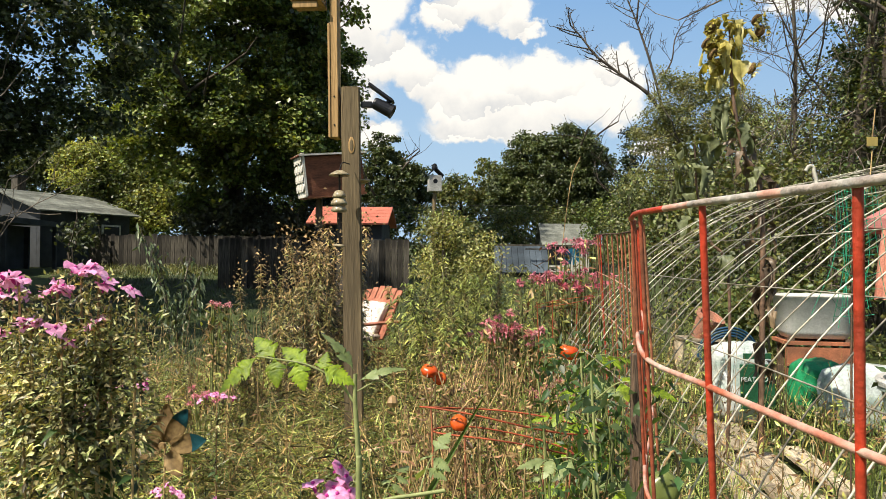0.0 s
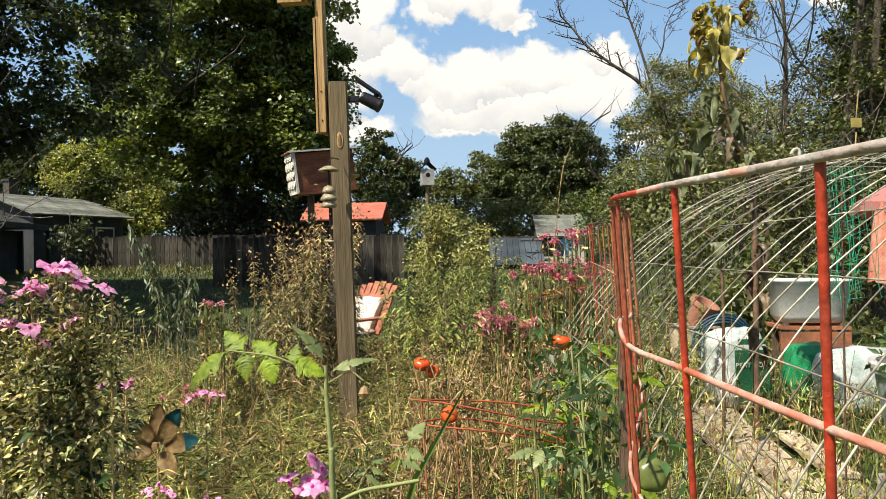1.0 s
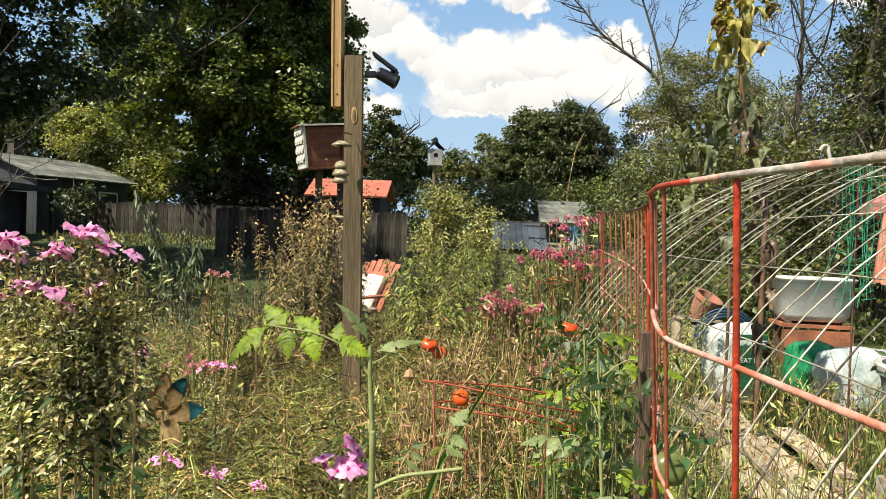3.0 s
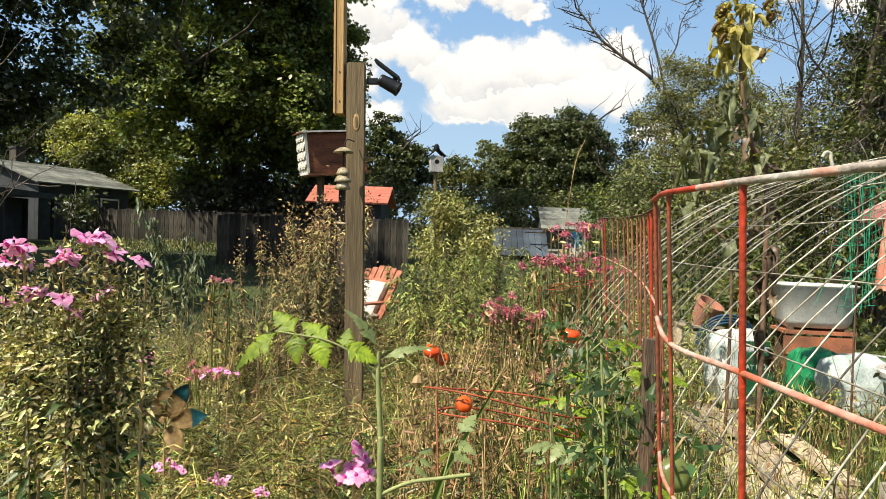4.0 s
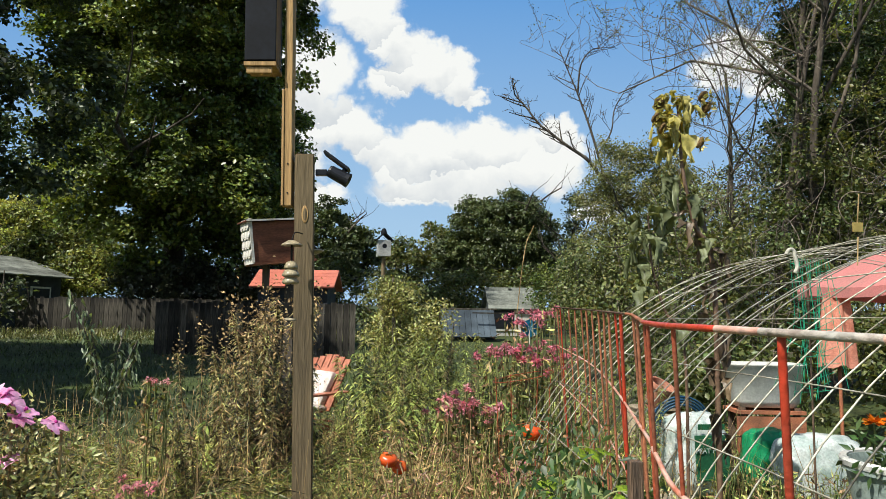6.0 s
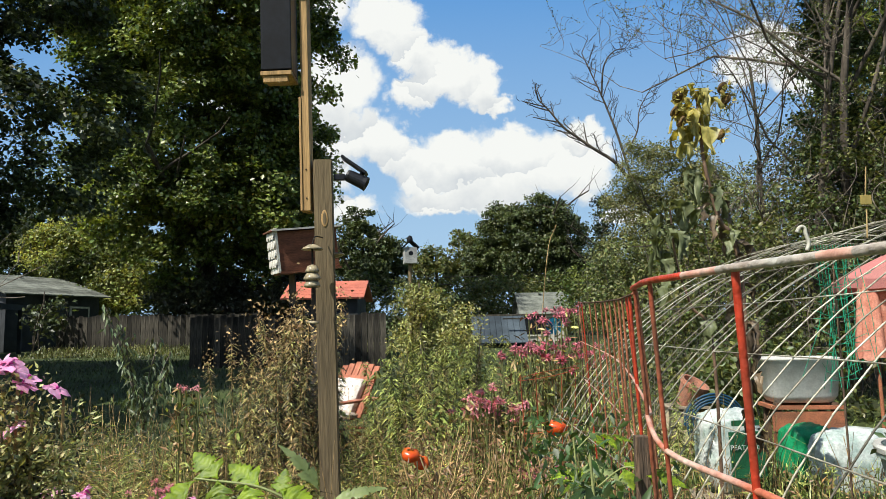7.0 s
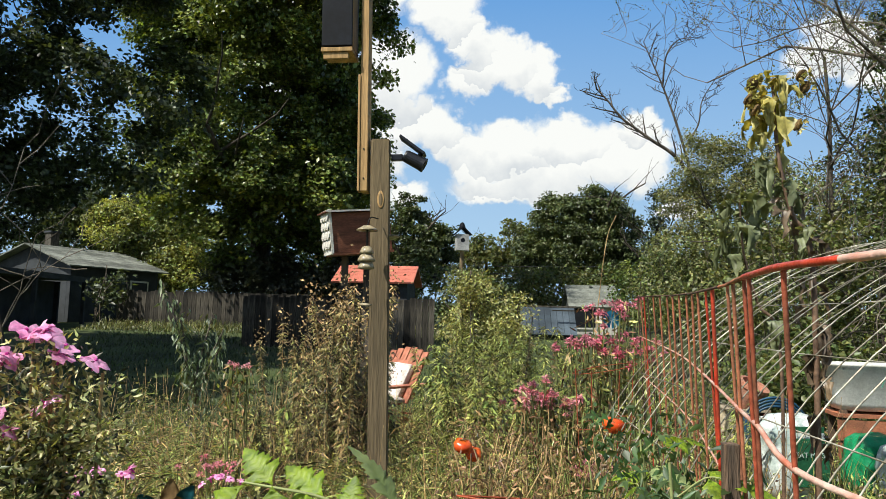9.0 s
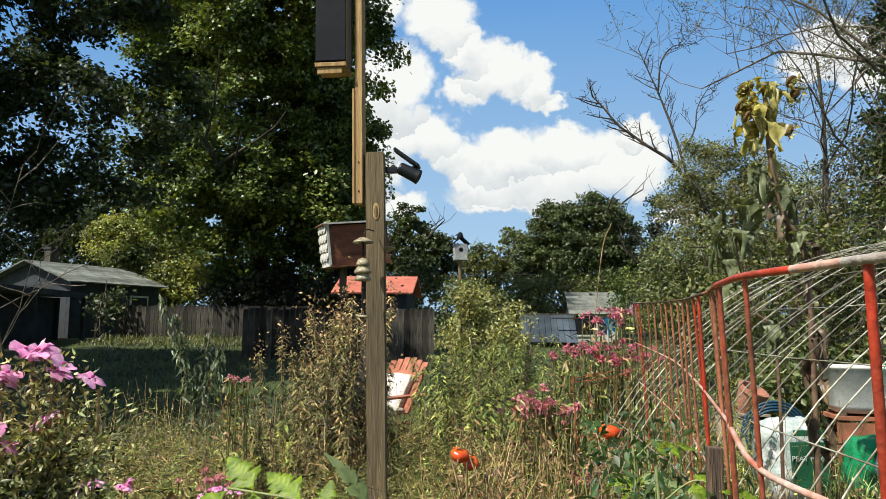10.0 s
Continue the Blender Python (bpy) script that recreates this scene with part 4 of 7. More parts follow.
def build_houses():
    gable_house("house", "low house with a grey shingle roof and a small chimney", -20.9, -16.4, 27.5, 32.5, 3.12, 3.95, M_darkwall, M_shingle, 9, chimney=-1.0, windows=(1.2,), rz=70)
    # open carport in front of it
    z = float(ground_z(-18, 22.7))
    ob = thing("carport", "dark open carport with a flat grey roof", "carport", (-18.4, 22.5, z), rz=9)
    part("roof", block(0, 0, 1.82, 6.2, 6.8, 0.12), M_shingle, ob)
    part("fascia", block(3.13, 0, 1.81, 0.05, 6.8, 0.2), M_darkwall, ob)
    part("fascia", block(0, -3.43, 1.81, 6.2, 0.05, 0.2), M_darkwall, ob)
    # near-black walls stand in for the shade under the carport roof
    part("back_wall", block(-0.4, 3.2, 0.85, 5.0, 0.1, 1.72), M_darkwall, ob)
    part("shaded_inner_wall", block(1.9, 0.2, 0.85, 0.1, 5.8, 1.72), M_darkwall, ob)
    for y in (-3.2, -0.6, 3.25):
        part("post", block(3.0, y, 0.85, 0.13, 0.13, 1.72), M_darkwall, ob)
    gable_house("shed", "small shed with a bright red metal roof", -4.24, -2.32, 19.4, 21.4, 2.3, 2.74, M_darkwall, M_redroof, 5, 0.2)
    gable_house("house", "pale house with a grey shingle roof among trees", 3.22, 4.98, 28, 31, 1.9, 2.74, M_sidingw, M_shingle, 6, 0.15, windows=(-0.4,))
    # blue-grey sheeted lean-to with slats
    ob = thing("lean_to", "blue-grey sheet-covered lean-to behind the weeds", "shed", (2.0, 24.4, float(ground_z(2, 24))))
    turn = Matrix.Rotation(radians(38), 4, "X")
    for k in range(9):
        part("sheet", block(-0.86 + 0.21 * k, -0.2, 0.62, 0.2, 1.5, 0.03, turn), M_bluegrey, ob)
    part("ridge", block(0, 0.42, 1.13, 2.0, 0.09, 0.05), M_fence, ob)
    part("frame", block(0, 0.42, 0.55, 1.9, 0.06, 1.1), M_darkwall, ob)
    part("rail", block(1.2, -0.5, 0.98, 2.2, 0.06, 0.04), M_fence, ob)
    # fence of upright boards behind the lawn
    for name, x0, x1, y0, y1, h in (("board_fence", -13.9, -6.6, 25, 24.8, 1.34), ("board_fence", -6.6, -1.4, 18.3, 18.0, 1.39)):
        ob = thing(name, "weathered grey-brown wooden board fence across the lawn", "fence", ((x0 + x1) / 2, (y0 + y1) / 2, float(ground_z((x0 + x1) / 2, y0))))
        n = int((x1 - x0) / 0.16)
        rng = np.random.default_rng(5)
        shared = None
        for k in range(n):
            u = (k + 0.5) / n - 0.5
            if shared is None:
                b = part("board", block(0, 0, h / 2, 0.15, 0.025, h), M_fence, ob)
                shared = b.data
            else:
                b = link("board", shared, ob)
            b.location = (u * (x1 - x0), u * (y1 - y0) + rng.normal() * 0.008, -rng.uniform(0, 0.07))
        for zz in (0.3, 1.05):
            part("rail", block(0, 0.05, zz, x1 - x0, 0.04, 0.09, Matrix.Rotation(math.atan2(y1 - y0, x1 - x0), 4, "Z")), M_fence, ob)


build_houses()


def build_wires():
    for k, (z0, z1) in enumerate(((3.3, 3.15), (3.0, 2.95), (3.6, 3.7))):
        pts = [(-26 + 46 * s, 37 + k * 0.4, z0 + (z1 - z0) * s + 1.0 - 0.5 * math.sin(math.pi * s)) for s in np.linspace(0, 1, 14)]
        ob = thing("power_line", "thin black power line strung across the distance", "cable", (0, 0, 0), group="power lines")
        tubes("wire", [(pts, 0.018)], M_cable, ob, sides=5)
    for x in (-26, 20):
        ob = thing("utility_pole", "wooden utility pole carrying the power lines", "pole", (x, 37.4, float(ground_z(x, 37.4))), group="utility poles")
        tubes("pole", [([(0, 0, -0.2), (0, 0, 4.2)], [0.13, 0.1])], M_bark, ob, sides=10)
        part("crossarm", block(0, 0, 3.7, 0.1, 1.6, 0.1), M_bark, ob)


build_wires()


# ---- the post and what hangs on it ----
POST = (-0.347, 3.19)
POST_LEAN = -1.3


def lean_with_post(ob):
    """Tilts a thing about the foot of the leaning post."""
    foot = Matrix.Translation((*POST, 0))
    ob.matrix_basis = foot @ Matrix.Rotation(radians(POST_LEAN), 4, "Y") @ foot.inverted() @ ob.matrix_basis


def lathe(profile, steps=20, capped=True):
    """A turned shape from (radius, height) pairs."""
    bm = bmesh.new()
    rings = []
    for r, z in profile:
        rings.append([bm.verts.new((r * math.cos(2 * math.pi * k / steps), r * math.sin(2 * math.pi * k / steps), z)) for k in range(steps)])
    for a, b in zip(rings, rings[1:]):
        for k in range(steps):
            bm.faces.new((a[k], a[(k + 1) % steps], b[(k + 1) % steps], b[k]))
    if capped:
        bm.faces.new(rings[0][::-1]), bm.faces.new(rings[-1])
    bmesh.ops.remove_doubles(bm, verts=bm.verts, dist=1e-5)
    bmesh.ops.recalc_face_normals(bm, faces=bm.faces)
    return bm


def build_post():
    ob = thing("garden_post", "tall weathered square wooden post in the weeds", "post", (*POST, 0), rz=6)
    bm = bmesh.new()
    box(bm, 0, 0, 1.085, 0.09, 0.084, 2.21)
    bmesh.ops.bevel(bm, geom=bm.edges[:], offset=0.005, segments=2, affect="EDGES")
    part("post_body", bm, M_post, ob)
    lean_with_post(ob)
    # dark oval knot with a pale rim
    for k, (rx, rz, m, dy) in enumerate(((0.016, 0.042, M_board, -0.0435), (0.009, 0.03, M_post, -0.0455))):
        bm = lathe([(0.0, 0), (1.0, 0), (0.9, 0.002), (0.0, 0.003)], 16)
        bmesh.ops.transform(bm, matrix=Matrix.Translation((0.004, dy, 1.9)) @ Matrix.Rotation(radians(90), 4, "X") @ Matrix.Diagonal((rx, rz, 1, 1)), verts=bm.verts)
        part("knot", bm, m, ob)
    # upright board carrying the bat house
    ob = thing("support_board", "pale pine board screwed upright to the post", "board", (POST[0] - 0.073, POST[1] - 0.005, 1.94))
    lean_with_post(ob)
    part("plank", block(0, 0, 0.75, 0.036, 0.09, 1.5), M_board, ob, bevel=0.003)
    part("batten", block(-0.024, -0.02, 0.28, 0.011, 0.06, 0.56), M_board, ob, bevel=0.002)
    for z in (0.06, 0.2):
        part("screw", lathe([(0.004, 0), (0.004, 0.003), (0.0, 0.004)], 8), M_iron, ob, m=pose(0, -0.045, z, 90))
    # bat house
    ob = thing("bat_house", "black wooden bat house with a pale pine floor", "bat house", (POST[0] - 0.195, POST[1] - 0.02, 2.6))
    lean_with_post(ob)
    part("front", block(-0.005, -0.065, 0.31, 0.145, 0.018, 0.56), M_black, ob, bevel=0.002)
    part("back", block(-0.005, 0.07, 0.31, 0.145, 0.02, 0.6), M_black, ob, bevel=0.002)
    for x in (-0.07, 0.06):
        part("side", block(x, 0.002, 0.31, 0.016, 0.112, 0.56), M_board if x > 0 else M_black, ob, bevel=0.002)
    part("floor", block(-0.005, 0, 0.01, 0.15, 0.155, 0.02), M_board, ob, bevel=0.002)
    part("floor_lip", block(-0.01, -0.06, -0.018, 0.12, 0.02, 0.03), M_board, ob, bevel=0.002)
    part("roof", block(-0.005, -0.02, 0.61, 0.19, 0.22, 0.02, Matrix.Rotation(radians(12), 4, "X")), M_black, ob, bevel=0.002)
    # solar spot lamp
    ob = thing("solar_lamp", "black plastic solar spotlight with a tilted panel", "lamp", (POST[0] + 0.055, POST[1] - 0.005, 2.105))
    lean_with_post(ob)
    part("bracket", block(0.025, 0, 0, 0.055, 0.03, 0.03), M_plastic, ob, bevel=0.004)
    bm = lathe([(0.0, -0.055), (0.026, -0.055), (0.03, -0.045), (0.033, 0.03), (0.036, 0.05), (0.03, 0.052), (0.0, 0.045)], 20)
    head = part("lamp_head", bm, M_plastic, ob, smooth=False, m=pose(0.112, -0.02, -0.02, 0, 118, 0))
    part("lens", lathe([(0.0, 0), (0.028, 0), (0.0, 0.004)], 16), M_plastic, head, "dark glass lens", m=pose(0, 0, 0.047))
    part("solar_panel", block(0.10, -0.01, 0.052, 0.145, 0.085, 0.014, Matrix.Rotation(radians(37), 4, "Y")), M_plastic, ob, bevel=0.003)
    tubes("hinge", [([(0.14, -0.01, 0.022), (0.132, -0.012, -0.002)], 0.012)], M_plastic, ob, sides=10)
    # wind chime
    ob = thing("wind_chime", "ceramic wind chime with a wide cap hanging by the post", "wind chime", (-0.417, 3.03, 1.75))
    part("cap", lathe([(0.0, 0.012), (0.018, 0.01), (0.042, -0.004), (0.05, -0.012), (0.046, -0.014), (0.02, -0.006), (0.0, -0.004)], 24), M_cream, ob, smooth=True)
    tubes("hanger", [([(0, 0, 0.0), (0.002, 0, -0.1)], 0.005), (bend([(0, 0, 0.012), (0.01, 0.02, 0.05), (0.03, 0.1, 0.055)]), 0.003)], M_iron, ob)
    for z, r in ((-0.105, 0.03), (-0.14, 0.038), (-0.172, 0.036)):
        part("bell", lathe([(0.006, 0.024), (r * 0.7, 0.018), (r, 0.0), (r * 1.05, -0.009), (r * 0.8, -0.014), (0.005, -0.01)], 24), M_cream, ob, smooth=True, m=pose(0, 0, z))
    tubes("cord", [([(0, 0, -0.18), (0.004, 0, -0.34)], 0.0015)], M_iron, ob, sides=4)
    part("clapper", lathe([(0.004, 0.004), (0.028, 0), (0.026, -0.006), (0.004, -0.006)], 16), M_cream, ob, smooth=True, m=pose(0.004, 0, -0.34, 8, 6))
    # pale insulator-like dish on the other side
    ob = thing("wall_dish", "pale round dish fixed to the post", "dish", (POST[0] + 0.04, POST[1] + 0.03, 1.73))
    lean_with_post(ob)
    part("saucer", lathe([(0.0, -0.012), (0.02, -0.012), (0.045, 0.0), (0.05, 0.004), (0.045, 0.008), (0.0, 0.006)], 24), M_cream, ob, smooth=True)
    tubes("arm", [([(0, 0, -0.005), (-0.02, -0.0, -0.03)], 0.005)], M_iron, ob)


build_post()


def build_birdhouses():
    # long brown martin house behind the post, white gable end turned to the left
    ob = thing("bird_house", "long brown bird house with a white scalloped gable end", "bird house", (-0.955, 5.6, 1.86), rz=30)
    ob.matrix_basis = pose(-0.955, 5.6, 1.865, 0, -7, 30)
    part("body", block(0.0, 0, 0.17, 0.5, 0.2, 0.32), M_brown, ob, bevel=0.004)
    end = part("gable_end", block(-0.262, 0, 0.18, 0.022, 0.22, 0.36), M_white, ob, bevel=0.002)
    for k in range(4):
        for j in range(3):
            part("scallop", lathe([(0.0, 0), (0.036, 0), (0.036, 0.006), (0.0, 0.006)], 14), M_white, end, m=pose(-0.277, -0.07 + 0.07 * j, 0.08 + 0.075 * k, 0, -84, 0))
        part("perch_line", block(-0.281, 0, 0.06 + 0.075 * k, 0.008, 0.2, 0.006), M_iron, end)
    part("roof_board", block(-0.01, 0, 0.342, 0.58, 0.26, 0.012), M_brown, ob, bevel=0.002)
    part("roof_trim", block(-0.01, -0.134, 0.342, 0.585, 0.008, 0.014), M_white, ob)
    part("floor", block(0, 0, 0.0, 0.52, 0.22, 0.02), M_brown, ob)
    pole = thing("bird_house_post", "dark wooden post under the brown bird house", "post", (-0.89, 5.66, 0))
    part("post_body", block(0, 0, 0.92, 0.075, 0.075, 1.86), M_bark, pole, bevel=0.004)
    part("brace", block(-0.2, 0.0, 1.72, 0.05, 0.05, 0.24), M_bark, pole)
    # small far nest box
    z0 = float(ground_z(-0.26, 10.2))
    ob = thing("nest_box", "small white nest box with a dark pitched roof", "bird house", (-0.345, 10.2, 2.34), rz=12)
    part("body", block(0, 0, 0.12, 0.19, 0.17, 0.24), M_greywhite, ob, bevel=0.004)
    for s in (-1, 1):
        part("roof_board", block(s * 0.062, 0, 0.29, 0.17, 0.22, 0.018, Matrix.Rotation(s * radians(42), 4, "Y")), M_black, ob)
    part("finial", lathe([(0.0, 0.1), (0.03, 0.08), (0.045, 0.04), (0.05, 0.0), (0, 0)], 12), M_black, ob, m=pose(0, 0, 0.33))
    part("entrance", lathe([(0.0, 0), (0.034, 0), (0.034, 0.006), (0, 0.006)], 16), M_black, ob, m=pose(0, -0.08, 0.15, 90))
    pole = thing("nest_box_pole", "wooden pole carrying the far nest box", "pole", (-0.345, 10.2, z0))
    tubes("pole", [([(0, 0, -0.1), (0, 0, 2.34 - z0)], 0.03)], M_post, pole, sides=10)


build_birdhouses()


def build_chair():
    """A slatted garden chair, turned half away, with a pale cushion."""
    ob = thing("garden_chair", "reddish slatted adirondack chair with a pale cushion", "chair", (-1.12, 7.3, 0.02), rz=-36)
    back = Matrix.Rotation(radians(-32), 4, "X")
    for k in range(6):
        x = -0.24 + 0.096 * k
        part("back_slat", block(x, 0.42, 0.69, 0.082, 0.02, 0.74 - 0.05 * abs(k - 2.5), back), M_chair, ob, bevel=0.004)
    for z in (0.5, 0.82):
        part("back_rail", block(0, 0.46 + (z - 0.74) * 0.44, z, 0.56, 0.03, 0.07, back), M_chair, ob)
    for k in range(5):
        part("seat_slat", block(0, -0.1 + 0.1 * k, 0.4 - 0.02 * k, 0.56, 0.085, 0.02, Matrix.Rotation(radians(-10), 4, "X")), M_chair, ob, bevel=0.004)
    for s in (-1, 1):
        part("arm", block(s * 0.34, 0.1, 0.62, 0.13, 0.72, 0.022), M_chair, ob, bevel=0.006)
        part("front_leg", block(s * 0.31, -0.2, 0.3, 0.09, 0.03, 0.62), M_chair, ob)
        part("side_rail", block(s * 0.28, 0.2, 0.24, 0.03, 0.9, 0.11, Matrix.Rotation(radians(-18), 4, "X")), M_chair, ob)
    bm = bmesh.new()
    box(bm, 0, 0.06, 0.455, 0.46, 0.5, 0.1)
    bmesh.ops.subdivide_edges(bm, edges=bm.edges[:], cuts=3, use_grid_fill=True)
    for v in bm.verts:
        v.co.z += 0.02 * noise.noise(v.co * 9) - 0.04 * ((v.co.x / 0.23) ** 4 + ((v.co.y - 0.08) / 0.22) ** 4) * (1 if v.co.z > 0.45 else -1) * 0.5
    cu = thing("seat_cushion", "pale crumpled cushion lying on the garden chair", "cushion", (-1.12, 7.3, 0.02), rz=-36)
    part("pad", bm, M_cushion, cu, smooth=True)
    bm = bmesh.new()
    box(bm, -0.03, 0.33, 0.63, 0.42, 0.07, 0.42, back)
    bmesh.ops.subdivide_edges(bm, edges=bm.edges[:], cuts=3, use_grid_fill=True)
    for v in bm.verts:
        v.co += Vector((0, 0.02, 0.02)) * noise.noise(v.co * 8)
    part("back_pad", bm, M_cushion, cu, smooth=True)
    ob = thing("low_table", "low pale wooden table beside the garden chair", "table", (-1.15, 6.0, 0), rz=10)
    for k in range(3):
        part("table_slat", block(0, -0.1 + 0.1 * k, 0.7, 0.5, 0.09, 0.022), M_plank, ob)
    for x in (-0.2, 0.2):
        for y in (-0.1, 0.1):
            part("leg", block(x, y, 0.345, 0.04, 0.04, 0.69), M_plank, ob)


build_chair()


# ---- the red wire fence ----
FENCE = [(0.475, -0.2), (0.452, -0.02), (0.428, 0.182), (0.404, 0.379), (0.396, 0.565), (0.422, 0.718), (0.556, 1.2), (0.698, 1.9), (0.808, 2.6), (0.882, 3.6)]
FENCE_TOP = [1.397, 1.4, 1.402, 1.406, 1.409, 1.411, 1.427, 1.442, 1.46, 1.488]
FENCE_BEND = [(1.0, 0.185), (1.9, 0.21), (2.6, 0.208), (3.6, 0.2)]


def fence_at(y):
    ys = [p[1] for p in FENCE]
    return float(np.interp(y, ys, [p[0] for p in FENCE])), float(np.interp(y, ys, FENCE_TOP))


def build_red_fence():
    ob = thing("wire_fence", "rusty red-painted metal bar fence with grey worn stretches", "fence", (0, 0, 0))

    def rail(dz, y0, y1, r, material, wob=0.0, name="rail"):
        pts = [(fence_at(y)[0] - 0.003, y, fence_at(y)[1] + dz + wob * math.sin(7 * y)) for y in np.linspace(y0, y1, max(4, int((y1 - y0) / 0.09)))]
        tubes(name, [(bend(pts, 3), r)], material, ob, sides=10)
    rail(0, -0.2, 0.25, 0.0032, M_grey, name="top_rail")
    rail(0, 0.25, 0.28, 0.0033, M_pinkrail, name="top_rail")
    rail(0, 0.28, 0.4, 0.0032, M_grey, name="top_rail")
    rail(0, 0.4, 0.47, 0.0032, M_pinkrail, name="top_rail")
    rail(0, 0.47, 0.75, 0.0032, M_red, name="top_rail")
    rail(0, 0.75, 1.3, 0.0029, M_rust, name="top_rail")
    rail(0, 1.3, 3.6, 0.0027, M_deadwood, name="top_rail")

    def on_bars(y, down):
        """A place on the sheet of bars, which slopes a little away below the top rail."""
        x, top = fence_at(y)
        return (x + 0.09 * down, y + 0.14 * down, top - down)
    mid = bend([on_bars(y, d) for y, d in [(-0.2, 0.155), (0.0, 0.155), (0.182, 0.16), (0.379, 0.162), (0.565, 0.168), (0.718, 0.156)] + FENCE_BEND], 6)
    tubes("rail", [(mid, np.linspace(0.0033, 0.0026, len(mid)))], M_pinkrail, ob, sides=8)
    low = bend([on_bars(y, d) for y, d in ((-0.2, 0.4), (0.1, 0.38), (0.385, 0.36), (0.563, 0.35), (0.713, 0.345), (1.2, 0.385), (1.9, 0.4), (2.6, 0.412), (3.6, 0.4))], 6)
    tubes("rail", [(low, 0.0025)], M_pinkrail, ob, sides=8)
    rng = np.random.default_rng(3)
    for k, y in enumerate((-0.18, 0.0, 0.182, 0.379, 0.565, 0.718, 0.79, 1.02, 1.2, 1.45, 1.6, 1.82, 1.97, 2.12, 2.34, 2.56, 2.7, 2.87, 3.05, 3.22, 3.34, 3.46, 3.56)):
        near = y < 0.74
        wob = 0.0 if near else 0.02
        pts = [on_bars(y, 1.39), on_bars(y, 0.7), on_bars(y, 0.0)]
        pts = [(p[0] + rng.normal() * wob * (1 - 0.5 * i), p[1] + rng.normal() * wob * (1 - 0.5 * i), p[2]) for i, p in enumerate(pts)]
        pts[2] = on_bars(y, 0.0)
        paint = M_oxide if 0.5 < y < 0.8 else M_red if near or rng.uniform() < 0.3 else (M_rust if rng.uniform() < 0.75 else M_deadwood)
        tubes("bar", [(bend(pts, 3), 0.0024 if 0.5 < y < 0.8 else 0.0032 if near else rng.uniform(0.0026, 0.0042))], paint, ob, sides=8)


build_red_fence()


def build_arch():
    """Wire panels bent into a low tunnel beside the fence."""
    xc, zc, R = ARCH_X, ARCH_Z, ARCH_R
    for name, y0, y1, seed in (("wire_arch", 0.55, 1.82, 1), ("wire_arch", 1.9, 3.17, 2)):
        ob = thing(name, "arched panel of weathered galvanised wire mesh", "trellis", (xc, (y0 + y1) / 2, 0), group="wire arches")
        rng = np.random.default_rng(seed)
        hw = (y1 - y0) / 2
        n = 13
        for k in range(n):
            y = -hw + 2 * hw * k / (n - 1) + rng.normal() * 0.018
            pts = [(-R * math.cos(a) + 0.012 * math.sin(5 * a + seed), y + 0.02 * math.sin(3 * a + k), zc + (R + 0.012 * math.sin(4 * a + 2 * k)) * math.sin(a)) for a in np.linspace(-0.02, math.pi + 0.02, 40)]
            tubes("arch_wire", [(pts, 0.0018)], M_wire, ob, sides=6)
        m = 24
        for k in range(m + 1):
            a = math.pi * k / m
            p = (-R * math.cos(a) + 0.012 * math.sin(5 * a + seed), zc + R * math.sin(a) + 0.004)
            tubes("cross_wire", [([(p[0], -hw - 0.01, p[1]), (p[0], 0, p[1] + 0.004), (p[0], hw + 0.01, p[1])], 0.0017)], M_wire, ob, sides=6)


ARCH_X, ARCH_Z, ARCH_R = 2.04, 0.19, 1.55
build_arch()


